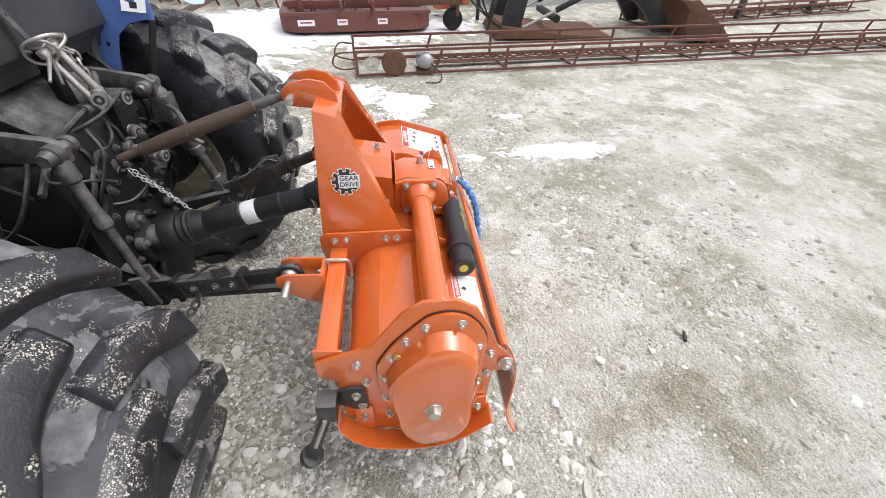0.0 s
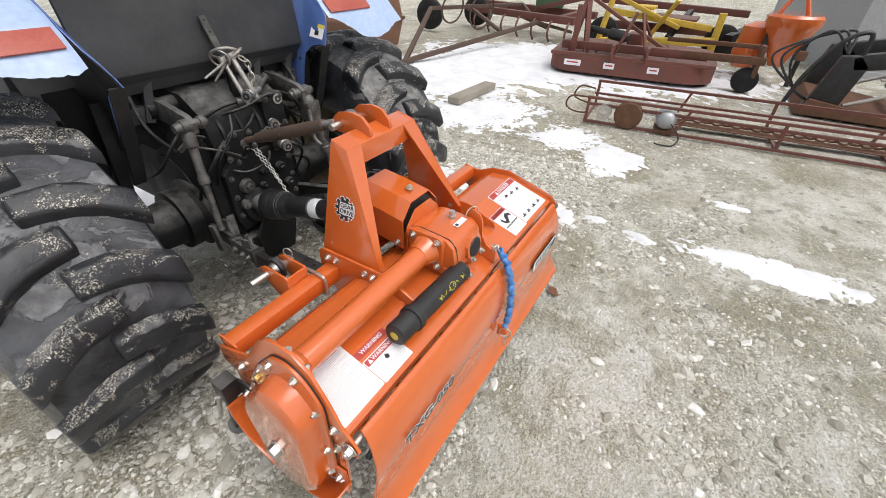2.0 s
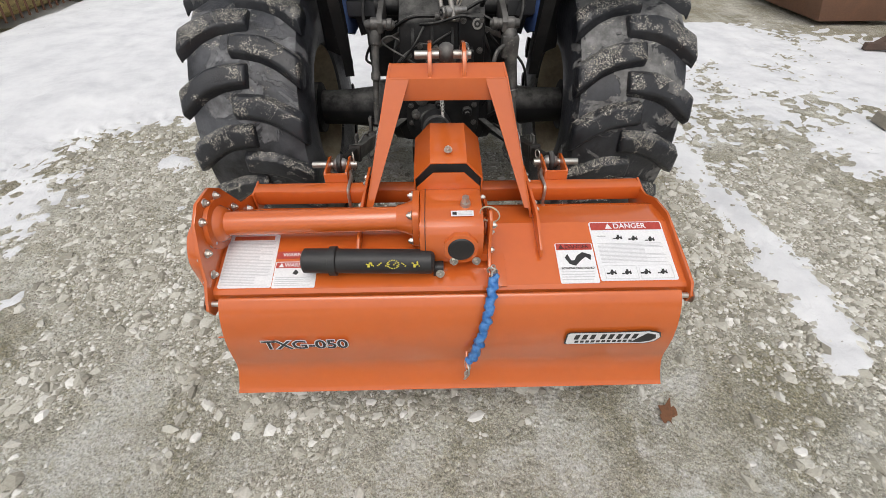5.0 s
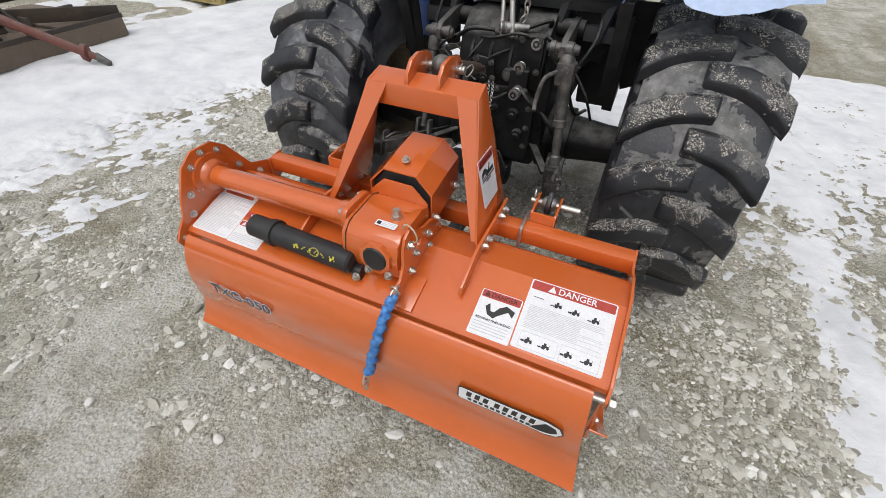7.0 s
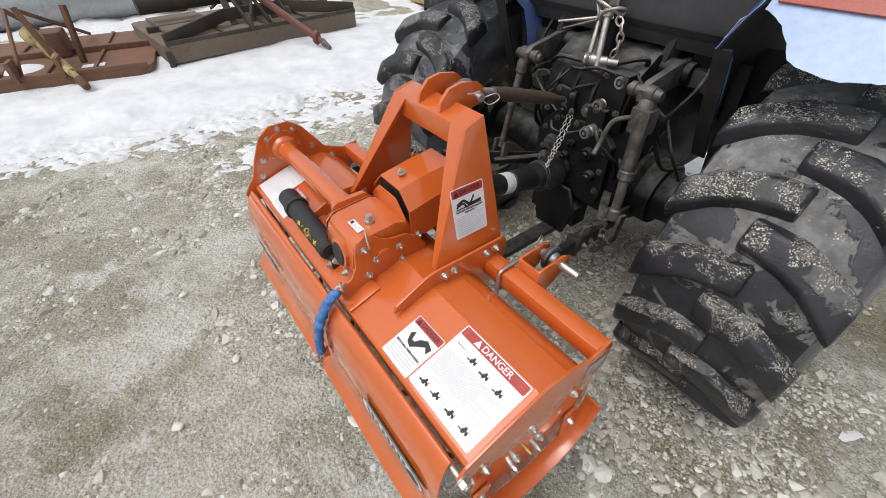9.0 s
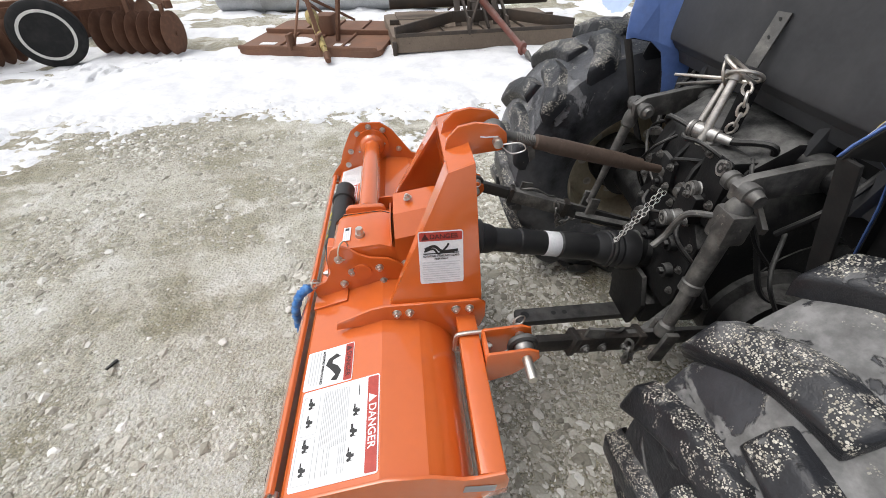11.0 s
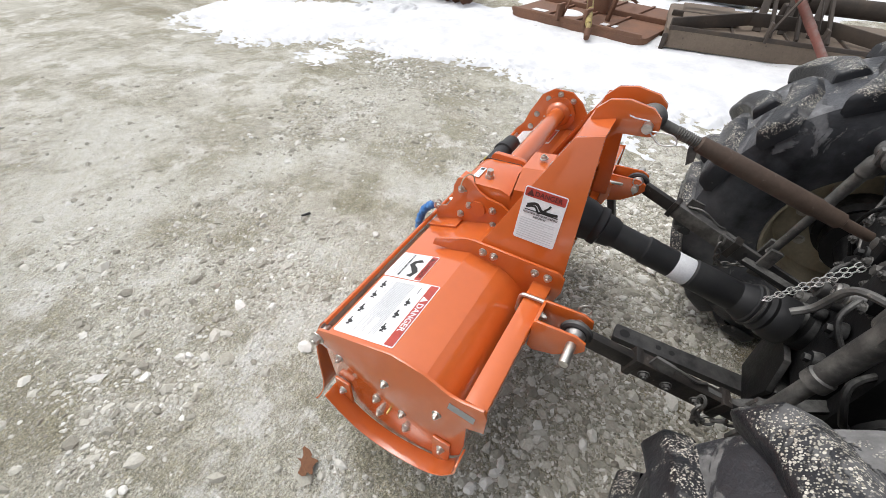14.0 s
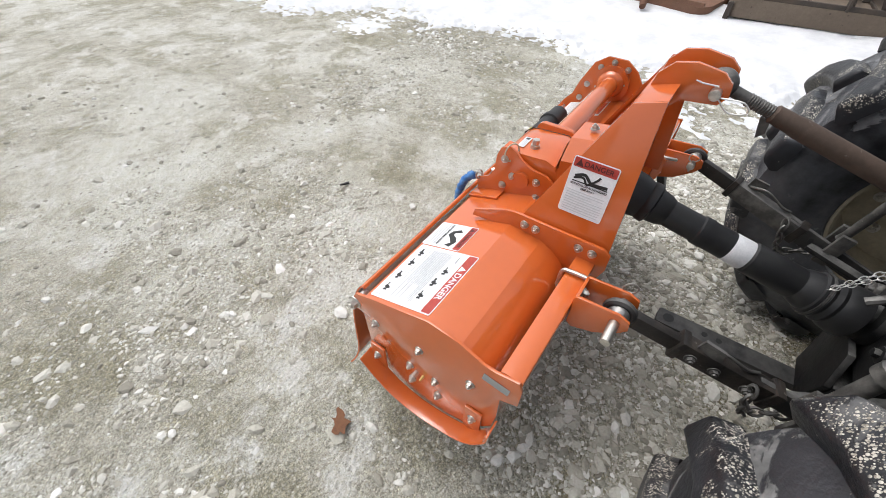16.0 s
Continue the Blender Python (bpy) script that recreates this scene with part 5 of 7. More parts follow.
def lug_mesh(r, w, side, lug_h, seed):
    """One slanting lug at the tyre's rear-facing zero angle."""
    bm = bmesh.new()
    hw = w / 2

    def at(u, a, h):
        drop = 0.030 * max(0.0, abs(u) / hw - 0.45) ** 1.5 * r
        rad = r * 0.935 - drop - 0.012 + h
        return bm.verts.new((u, rad * math.cos(a), rad * math.sin(a)))

    rng = random.Random(seed)
    rows = []
    for t, lag, share in ((-0.07, 0.0, 0.90), (-0.045, 0.0, 1.0), (0.06, 0.004, 1.0), (0.17, 0.012, 1.0), (0.27, 0.034, 1.0), (0.37, 0.066, 1.0), (0.46, 0.100, 0.97), (0.49, 0.112, 0.80)):
        u, ac = side * t * w, lag / r
        half, top = (0.064 + 0.020 * max(0, t)) / r, (0.036 + 0.022 * max(0, t)) / r
        h = lug_h * share + 0.012
        w1, w2 = rng.uniform(-0.005, 0.005), rng.uniform(-0.005, 0.005)
        rows.append((at(u, ac - half, 0.0), at(u, ac - top + w1, h), at(u, ac + top + w2, h), at(u, ac + half, 0.0)))
    u = side * hw * 0.995
    rows.append((at(u, ac - half * 0.8, -0.022), at(u, ac - top * 0.7, -0.006), at(u, ac + top * 0.7, -0.006), at(u, ac + half * 0.8, -0.022)))
    for p, q in zip(rows, rows[1:]):
        for i in range(3):
            bm.faces.new((p[i], p[i + 1], q[i + 1], q[i]))
    bm.faces.new(rows[0])
    bm.faces.new(rows[-1][::-1])
    me = finish(bm, LUG, 0.012, True, 50)
    me.name = "lug"
    return me


DARKBOLT = bolt_mesh(0.009, 0.008, WORNSTEEL)
WHEEL_R, WHEEL_W = 0.638, 0.497
LUGS = {(side, k): lug_mesh(WHEEL_R, WHEEL_W, side, 0.036, 3 * k + side) for side in (-1, 1) for k in range(3)}
for s in (-1, 1):
    wx, wy = (-0.822, 1.232) if s < 0 else (0.793, 1.248)
    wheel = part("wheel", lathe((wx - s * 0.10, wy, WHEEL_R - 0.02), (wx + s * 0.10, wy, WHEEL_R - 0.02), [(0, 0.12), (0.1, 0.14), (0.9, 0.14), (1, 0.12)], seg=28), GREASE, tractor, "dark wheel hub")
    part("tyre", tyre_bm(wx, wy, WHEEL_R, WHEEL_W), TYRE if s < 0 else MUDDY, wheel, "dusty black tyre carcass" if s < 0 else "black tyre carcass caked with grey mud", angle=30)
    for side in (-1, 1):
        for k in range(16):
            a = 360 * (k + (0.5 if side > 0 else 0)) / 16 + (9 if s < 0 else 3)
            placed("lug", LUGS[side, k % 3], wheel, Matrix.Translation((wx, wy, WHEEL_R - 0.02)) @ pose(0, 0, 0, a, 0, 0))
    zc = WHEEL_R - 0.02
    part("rim", lathe((wx - 0.20, wy, zc), (wx + 0.20, wy, zc), [(0, 0.312), (0.0, 0.302), (0.03, 0.297), (0.10, 0.285), (0.3, 0.268), (0.45, 0.26), (0.45, 0.13), (0.52, 0.13), (0.52, 0.26), (0.7, 0.268), (0.9, 0.285), (0.97, 0.297), (1.0, 0.302), (1.0, 0.312), (0.9, 0.316), (0.1, 0.316)], seg=48, close=True), CREAM, wheel, "dirty cream steel rim", angle=30)
    for k in range(8):
        a = 2 * math.pi * k / 8
        placed("bolt", BIGBOLT, wheel, Matrix.Translation((wx - s * 0.022, wy + 0.18 * math.cos(a), zc + 0.18 * math.sin(a))) @ pose(0, 0, 0, 0, -90 * s, 0))

# transmission and axle
part("transmission", prism([(TX - 0.20, 0.52), (TX - 0.23, 0.60), (TX - 0.23, 0.95), (TX - 0.17, 1.06), (TX + 0.17, 1.06), (TX + 0.23, 0.95), (TX + 0.23, 0.60), (TX + 0.20, 0.52)], "y", 1.03, 2.6), GREASE, tractor, "oily black rear transmission housing", edge=0.03)
part("rear_cover", prism([(TX - 0.16, 0.56), (TX - 0.18, 0.62), (TX - 0.18, 0.84), (TX - 0.12, 0.90), (TX + 0.12, 0.90), (TX + 0.18, 0.84), (TX + 0.18, 0.62), (TX + 0.16, 0.56)], "y", 0.995, 1.04), GREASE, tractor, edge=0.010)
bolts(tractor, DARKBOLT, [(TX + x, 0.994, z) for x, z in ((-0.155, 0.64), (-0.155, 0.73), (-0.155, 0.82), (-0.10, 0.88), (0.0, 0.885), (0.10, 0.88), (0.155, 0.82), (0.155, 0.73), (0.155, 0.64))], (0, -1, 0))
part("power_take_off", lathe((TX - 0.065, 1.0, 0.655), (TX - 0.065, 0.93, 0.665), [(0, 0.085), (0.4, 0.08), (0.45, 0.055), (0.8, 0.05), (1, 0.03)]), GREASE, tractor, edge=0.001)
for s in (-1, 1):
    part("axle_housing", lathe((TX + s * 0.20, 1.24, 0.618), (TX + s * 0.70, 1.24, 0.618), [(0, 0.17), (0.10, 0.165), (0.18, 0.115), (0.6, 0.092), (0.88, 0.088), (0.9, 0.13), (1, 0.13)], seg=24), GREASE, tractor, "oily black axle housing")
    part("brake_housing", rod((TX + s * 0.26, 1.24, 0.618), (TX + s * 0.34, 1.24, 0.618), 0.14, seg=28), GREASE, tractor, edge=0.006)
part("lift_housing", prism([(1.00, 0.90), (0.985, 0.98), (1.02, 1.10), (1.12, 1.17), (1.6, 1.17), (1.6, 0.90)], "x", TX - 0.19, TX + 0.19), GREASE, tractor, "oily lift housing", edge=0.015)
for i, (x, z, r) in enumerate(((-0.10, 0.77, 0.035), (0.09, 0.79, 0.028), (-0.06, 0.93, 0.022), (0.05, 0.96, 0.03), (0.0, 0.80, 0.02), (0.12, 0.70, 0.026), (-0.13, 0.69, 0.024), (-0.02, 0.74, 0.018))):
    part("cap", rod((TX + x, 0.99, z), (TX + x, 0.965, z), r, r * 0.85, rod((TX + x, 0.966, z), (TX + x, 0.952, z), r * 0.5, r * 0.45, seg=6)), WORNSTEEL if i % 3 == 0 else GREASE, tractor, edge=0.002)
part("rockshaft", rod((TX - 0.30, 1.17, 1.12), (TX + 0.30, 1.17, 1.12), 0.038, seg=20), GREASE, tractor)
for s in (-1, 1):
    # lift arm, lift rod, lower link
    part("lift_arm", prism([(1.20, 1.085), (1.20, 1.165), (1.10, 1.16), (0.96, 1.134), (0.925, 1.112), (0.93, 1.07), (1.0, 1.07)], "x", s * 0.250, s * 0.276), WORNSTEEL, tractor, "worn steel lift arm", edge=0.006)
    part("lift_arm_pin", lathe((s * 0.20, 0.952, 1.100), (s * 0.325, 0.952, 1.100), [(0, 0.012), (0.08, 0.018), (0.10, 0.024), (0.25, 0.024), (0.27, 0.019), (0.55, 0.020), (0.57, 0.027), (0.80, 0.027), (0.82, 0.022), (1.0, 0.016)], seg=18), WORNSTEEL, tractor, "worn ball joint", angle=30)
    top, low = Vector((s * 0.285, 0.948, 1.085)), (Vector((0.335, 0.868, 0.655)) if s > 0 else Vector((-0.316, 0.890, 0.690)))
    rodpart = part("lift_rod", lathe(top, low, [(0, 0.018), (0.05, 0.024), (0.14, 0.024), (0.16, 0.017), (0.42, 0.0165), (0.44, 0.021), (0.50, 0.021), (0.52, 0.0135), (0.96, 0.013), (1, 0.016)] if s < 0 else [(0, 0.022), (0.05, 0.031), (0.20, 0.031), (0.22, 0.027), (0.56, 0.025), (0.57, 0.029), (0.63, 0.029), (0.64, 0.0185), (0.90, 0.018), (0.92, 0.024), (1, 0.026)], seg=16), WORNSTEEL, tractor, "worn adjustable lift rod", angle=30)
    if s > 0:
        part("levelling_box", box(top + Vector((0.006, -0.008, -0.07)), (0.072, 0.066, 0.090)), WORNSTEEL, rodpart, "worn cast levelling box", edge=0.012)
        part("crank", sweep(curve([top + Vector((-0.02, -0.03, -0.06)), top + Vector((-0.06, -0.08, -0.08)), top + Vector((-0.075, -0.10, -0.16)), top + Vector((-0.07, -0.13, -0.19))]), 0.009), WORNSTEEL, rodpart)
    for d in (-0.022, 0.022):
        part("fork_side", bar(low + Vector((1.35 * d, 0.008, 0.03)), low + Vector((1.35 * d, -0.012, -0.085)), 0.014, 0.040), WORNSTEEL, rodpart, edge=0.003)
    e0, e1 = Vector((s * 0.402, 0.422, 0.752)), (Vector((0.255, 1.20, 0.520)) if s > 0 else Vector((-0.235, 1.20, 0.560)))
    way = (e1 - e0).normalized()
    link = part("lower_link", bar(e0 + way * 0.34, e1, 0.016, 0.062), BLACKPAINT, tractor, "black flat lower link with holes", edge=0.004)
    part("link_end", bar(e0 + way * 0.03, e0 + way * 0.17, 0.026, 0.046), LINKSTEEL, link, "worn telescoping link end", edge=0.008)
    part("sheath", bar(e0 + way * 0.15, e0 + way * 0.40, 0.040, 0.058), LINKSTEEL if s > 0 else WORNSTEEL, link, "worn dark sheath of the link", edge=0.007)
    part("ball", lathe(e0 - Vector((0.024, 0, 0)), e0 + Vector((0.024, 0, 0)), [(0, 0.013), (0.0, 0.019), (0.2, 0.025), (0.5, 0.027), (0.8, 0.025), (1.0, 0.019), (1.0, 0.013)], seg=22, close=True), COUPLER, link, "worn steel ball")
    part("eye", ring(e0, (1, 0, 0), 0.031, 0.0105), BLACKPAINT, link, "black round eye of the link")
    part("collar", bar(e0 + way * 0.145, e0 + way * 0.165, 0.048, 0.066), LINKSTEEL, link, edge=0.004)
    part("collar", bar(e0 + way * 0.375, e0 + way * 0.40, 0.050, 0.068), LINKSTEEL, link, edge=0.004)
    part("latch", prism([(-0.03, -0.012), (0.03, -0.014), (0.026, 0.02), (-0.02, 0.03)], "x", -0.004, 0.004, lean=lambda co, q=e0 + way * 0.22: q + Vector((s * 0.012, 0, 0.040))), WORNSTEEL, link)
    part("latch_spring", sweep(curve([e0 + way * 0.20 + Vector((0, 0, 0.035)), e0 + way * 0.25 + Vector((0.012, 0, 0.058)), e0 + way * 0.31 + Vector((0.004, 0, 0.040)), e0 + way * 0.34 + Vector((-0.01, 0, 0.036))]), 0.004), WORNSTEEL, link)
    bolts(link, DARKBOLT, [e0 + way * k + Vector((s * 0.026, 0, 0.004)) for k in (0.19, 0.25, 0.33)], (s, 0.2, 0))
    for side in (-1, 1):
        for k in range(7):
            c = e0 + way * (0.43 + 0.042 * k) + Vector((side * 0.0082, 0, 0.008))
            part("hole", rod(c, c + Vector((side * 0.0012, 0, 0)), 0.0085, seg=12), BLACK, link)
    q = e0 + way * 0.335
    part("check_chain", chain([q + Vector((0.030, 0, 0.045)), q + Vector((0.042, 0.01, -0.02)), q + Vector((0.020, 0.03, -0.085)), q + Vector((-0.02, 0.06, -0.12)), q + Vector((-0.04, 0.12, -0.10))], 0.036, 0.0042), WORNSTEEL, tractor, "worn check chain")
    part("sway_bar", bar(e0 + way * 0.42 + Vector((-s * 0.02, 0.01, -0.01)), (s * 0.16, 1.10, 0.64), 0.034, 0.016), GREASE, tractor, "flat black sway bar", edge=0.004)

# drawbar
part("drawbar", prism(rounded(TX - 0.052, 0.545, TX + 0.016, 1.2, 0.010), "z", 0.336, 0.364), BLACKPAINT, tractor, "black drawbar with holes", edge=0.003)
for y, r in ((0.582, 0.018), (0.70, 0.010), (0.745, 0.010)):
    part("drawbar_hole", rod((TX - 0.018, y, 0.3642), (TX - 0.018, y, 0.3655), r, seg=18), BLACK, tractor)
part("drawbar_hanger", box((TX - 0.03, 1.03, 0.46), (0.26, 0.09, 0.10)), GREASE, tractor, edge=0.008)
part("hanger_plate", prism([(TX - 0.10, 0.36), (TX - 0.13, 0.5), (TX - 0.07, 0.60), (TX + 0.05, 0.60), (TX + 0.10, 0.5), (TX + 0.06, 0.36)], "y", 0.965, 0.985), GREASE, tractor, edge=0.006)

# top link
T0, T1 = Vector((0.0, 0.392, 1.156)), Vector((-0.066, 1.003, 0.960))
tl = part("top_link", lathe(T0.lerp(T1, 0.10), T0.lerp(T1, 0.92), [(0, 0.013), (0.12, 0.0135), (0.13, 0.0205), (0.22, 0.0215), (0.24, 0.0235), (0.72, 0.0240), (0.75, 0.0215), (0.85, 0.0205), (0.86, 0.0135), (1.0, 0.013)], seg=22), LINKRUST, tractor, "dull rusty brown top link tube", angle=30)
part("shank", rod(T0.lerp(T1, 0.03), T0.lerp(T1, 0.22), 0.0135, seg=16), WORNSTEEL, tl, "worn screwed shank")
thread = bmesh.new()
for k in range(10):
    u = 0.105 + 0.0095 * k
    lathe(T0.lerp(T1, u), T0.lerp(T1, u + 0.0085), [(0, 0.0130), (0.5, 0.0160), (1, 0.0130)], thread, 14)
part("thread", thread, WORNSTEEL, tl, "worn screw thread")
part("tab", prism([(0, 0), (0.022, -0.004), (0.026, -0.035), (0.012, -0.05), (0.004, -0.02)], "x", -0.003, 0.003, lean=lambda co: T0.lerp(T1, 0.19) + Vector((0, -0.01, -0.015))), WORNSTEEL, tl)
for c in (T0, T1):
    part("ball_end", lathe(c - Vector((0.022, 0, 0)), c + Vector((0.022, 0, 0)), [(0, 0.013), (0, 0.026), (0.25, 0.034), (0.5, 0.036), (0.75, 0.034), (1, 0.026), (1, 0.013)], seg=22, close=True), WORNSTEEL, tl, "worn ball end")
part("link_pin", rod(T1 - Vector((0.085, 0, 0)), T1 + Vector((0.07, 0, 0)), 0.0125, bm=rod(T1 - Vector((0.085, 0, 0)), T1 - Vector((0.07, 0, 0)), 0.02)), WORNSTEEL, tl, edge=0.002)
for d in (-0.036, 0.036):
    part("top_link_bracket", prism([(1.0, 0.92), (1.02, 0.99), (1.06, 1.0), (1.10, 0.97), (1.10, 0.90)], "x", T1.x + d - 0.006, T1.x + d + 0.006), GREASE, tractor, edge=0.003)
for dx, dy in ((0.0, 0.0), (0.016, 0.006)):
    part("retaining_chain", chain([T1 + Vector((0.030 + dx, -0.012, -0.01)), T1 + Vector((0.045 + dx, -0.07 + dy, -0.09)), T1 + Vector((0.058 + dx * 0.5, -0.125 + dy, -0.17)), T1 + Vector((0.066, -0.170, -0.245))], 0.019, 0.0013), CHROME, tractor, "thin bright chain")
part("lynch_wire", sweep(curve([T1 + Vector((-0.06, 0.0, 0.02)), T1 + Vector((-0.16, 0.03, 0.07)), T1 + Vector((-0.20, 0.01, 0.05)), T1 + Vector((-0.10, -0.03, 0.0)), T1 + Vector((-0.03, -0.03, -0.045))]), 0.0045), WORNSTEEL, tractor, "bent wire lever")

# hydraulic couplers and hoses
for c, d in (((0.155, 1.015, 1.090), (-0.015, -0.12, 0.01)), ((0.100, 1.000, 1.000), (-0.015, -0.13, -0.01)), ((0.105, 0.950, 0.910), (-0.015, -0.13, -0.015)), ((0.03, 0.98, 1.14), (-0.10, -0.05, 0.0))):
    c, d = Vector(c), Vector(d)
    cp = part("hydraulic_coupler", lathe(c - d * 0.7, c + d * 0.35, [(0, 0.012), (0.3, 0.014), (0.32, 0.019), (0.6, 0.019), (0.62, 0.022), (0.8, 0.0225), (0.82, 0.020), (0.9, 0.0225), (1.0, 0.0215)], seg=20), COUPLER, tractor, "worn steel hydraulic coupler", angle=30)
    part("locking_ring", lathe(c + d * 0.20, c + d * 0.30, [(0, 0.0215), (0.1, 0.0242), (0.9, 0.0242), (1, 0.0215)], seg=20), WORNSTEEL, cp)
    part("poppet", rod(c + d * 0.356, c + d * 0.362, 0.006, seg=10), COUPLER, cp)
    part("socket", rod(c + d * 0.351, c + d * 0.356, 0.014, seg=18), BLACK, cp)
    part("hose", sweep(curve([c - d * 0.65, c - d * 1.3 + Vector((0.02, 0.02, 0.02)), Vector((TX + 0.12, 1.12, 1.04))]), 0.010), GREASE, cp)
for pts, r in (([(0.20, 1.02, 1.05), (0.28, 1.05, 0.95), (0.34, 1.10, 0.80), (0.38, 1.2, 0.78)], 0.008), ([(-0.12, 1.0, 1.0), (-0.2, 0.98, 0.93), (-0.26, 1.05, 0.8), (-0.24, 1.15, 0.7)], 0.009), ([(0.3, 1.1, 0.98), (0.38, 1.04, 0.90), (0.42, 1.1, 0.78)], 0.006), ([(-0.03, 1.0, 1.12), (-0.13, 0.98, 1.12), (-0.22, 1.04, 1.06)], 0.008), ([(0.06, 1.02, 1.06), (-0.02, 0.97, 1.03), (-0.07, 1.0, 0.98)], 0.006)):
    part("hydraulic_pipe", sweep(curve(pts), r), GREASE, tractor, "oily pipe")

# rear platform panel, fenders
part("rear_panel", prism(strip(curve2([(1.125, 1.235), (1.105, 1.262), (1.098, 1.30), (1.13, 1.62), (1.16, 1.86)], 4), -0.02), "x", TX - 0.45, TX + 0.44), GREYPLASTIC, tractor, "dusty black rear platform panel", edge=0.004)
part("platform_underside", prism([(1.13, 1.235), (1.15, 1.19), (2.4, 1.19), (2.4, 1.24)], "x", TX - 0.44, TX + 0.44), GREYPLASTIC, tractor, edge=0.004)
for s in (-1, 1):
    part("step_support", prism([(1.95, 1.188), (1.98, 0.62), (2.06, 0.48), (2.28, 0.46), (2.36, 0.60), (2.38, 1.188)], "x", min(s * 0.235, s * 0.475), max(s * 0.235, s * 0.475)), GREYPLASTIC, tractor, "dark support under the foot platform", edge=0.01)
part("cross_rail", bar((TX - 0.44, 1.19, 1.11), (TX + 0.44, 1.19, 1.11), 0.05, 0.06), GREYPLASTIC, tractor, edge=0.004)
for x in (-0.30, 0.18, 0.36):
    part("upright", bar((TX + x, 1.17, 1.08), (TX + x + 0.04, 1.16, 1.25), 0.05, 0.03), GREYPLASTIC, tractor, edge=0.003)
def fender_bm(s, hem):
    """Fender top and sloping rear face, with a broken lower hem given as (distance from the middle, y, z)."""
    bm = bmesh.new()
    back = [(0.957, 1.390), (0.981, 1.415), (1.006, 1.440), (1.050, 1.477), (1.10, 1.508), (1.20, 1.540), (1.4, 1.555), (1.9, 1.555)]
    xs = [0.500 + 0.48 * k / 40 for k in range(41)]
    rows = []
    for x in xs:
        k = max(i for i in range(len(hem) - 1) if hem[i][0] <= x + 1e-6)
        f = min(1.0, (x - hem[k][0]) / (hem[k + 1][0] - hem[k][0]))
        y, z = (hem[k][j] + f * (hem[k + 1][j] - hem[k][j]) for j in (1, 2))
        jag = 0.004 * noise.noise((x * 60, s, 0.3))
        drop = 0.012 * max(0.0, (x - 0.90) / 0.08) ** 2 + 0.010 * max(0.0, (0.53 - x) / 0.03) ** 2
        line = [(y + jag, z + jag)] + [(y + (back[0][0] - y) * q, z + (back[0][1] - z) * q) for q in (0.35, 0.7)] + back
        rows.append([bm.verts.new((s * x, v, w - drop)) for v, w in line])
    for p, q in zip(rows, rows[1:]):
        for i in range(len(p) - 1):
            bm.faces.new((p[i], p[i + 1], q[i + 1], q[i]) if s > 0 else (p[i], q[i], q[i + 1], p[i + 1]))
    geo = bmesh.ops.solidify(bm, geom=bm.faces[:], thickness=0.004)
    return bm


HEMS = {1: [(0.50, 0.953, 1.385), (0.56, 0.925, 1.352), (0.60, 0.890, 1.322), (0.613, 0.868, 1.300), (0.66, 0.856, 1.287), (0.73, 0.852, 1.281), (0.80, 0.862, 1.293), (0.90, 0.890, 1.320), (0.99, 0.905, 1.340)],
        -1: [(0.50, 0.925, 1.350), (0.53, 0.908, 1.333), (0.60, 0.912, 1.338), (0.68, 0.922, 1.352), (0.755, 0.945, 1.377), (0.77, 0.930, 1.362), (0.82, 0.915, 1.342), (0.85, 0.912, 1.340), (0.92, 0.918, 1.355), (0.99, 0.925, 1.365)]}
for s in (-1, 1):
    # top and rear face are paler than the inner side
    fender = part("fender", fender_bm(s, HEMS[s]), PALEBLUE, tractor, "pale blue fender with a broken rear edge", angle=40)
    x0, x1 = s * 0.519, s * (0.765 if s < 0 else 0.79)
    part("reflector", prism(strip([(0.9555, 1.3935), (1.0045, 1.4425)], 0.006), "x", min(x0, x1), max(x0, x1)), REDLENS, fender, "faded red reflector panel", edge=0.001)
    side = [(1.9, 1.55), (1.2, 1.536), (1.10, 1.504), (1.05, 1.473), (1.006, 1.436), (0.957, 1.386), (0.942, 1.350), (0.930, 1.300), (0.929, 1.272), (0.955, 1.275), (1.02, 1.262), (1.07, 1.225), (1.10, 1.15), (1.135, 1.02), (1.30, 0.97), (1.9, 0.97)]
    inward = lambda co: (s * (0.500 - 0.066 * min(1.0, max(0.0, (1.40 - co.z) / 0.125)) ** 0.8), 0, 0)
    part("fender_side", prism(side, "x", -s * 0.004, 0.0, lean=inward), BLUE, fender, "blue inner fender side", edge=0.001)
    # near-black copy of the side: the shade under the fender as colour
    part("shade_liner", prism([(y + 0.004, z - 0.004) for y, z in side], "x", s * 0.001, s * 0.005, lean=inward), TYREBROWN, fender, "dark sheet for the shade inside the fender", edge=0.001)
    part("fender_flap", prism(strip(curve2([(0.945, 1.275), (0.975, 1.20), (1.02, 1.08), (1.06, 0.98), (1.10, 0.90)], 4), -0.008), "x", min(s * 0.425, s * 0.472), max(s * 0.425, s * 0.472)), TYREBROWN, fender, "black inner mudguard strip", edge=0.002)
dec = sheetlet("warning_decal", flat(rect(-0.04, -0.03, 0.04, 0.03), 0.001, 0.002), PAPER, tractor, frame_of((TX + 0.4475, 0.985, 1.325), (0, 1, 0.1), (0.45, -0.1, 1)) @ pose(0, 0, 0, 0, 180, 0), "small yellow and white warning decal")
sheetlet("decal_header", flat(rect(-0.04, 0.014, 0.04, 0.03), 0.0024, 0.0030), GOLD, dec, frame_of((TX + 0.4475, 0.985, 1.325), (0, 1, 0.1), (0.45, -0.1, 1)) @ pose(0, 0, 0, 0, 180, 0))
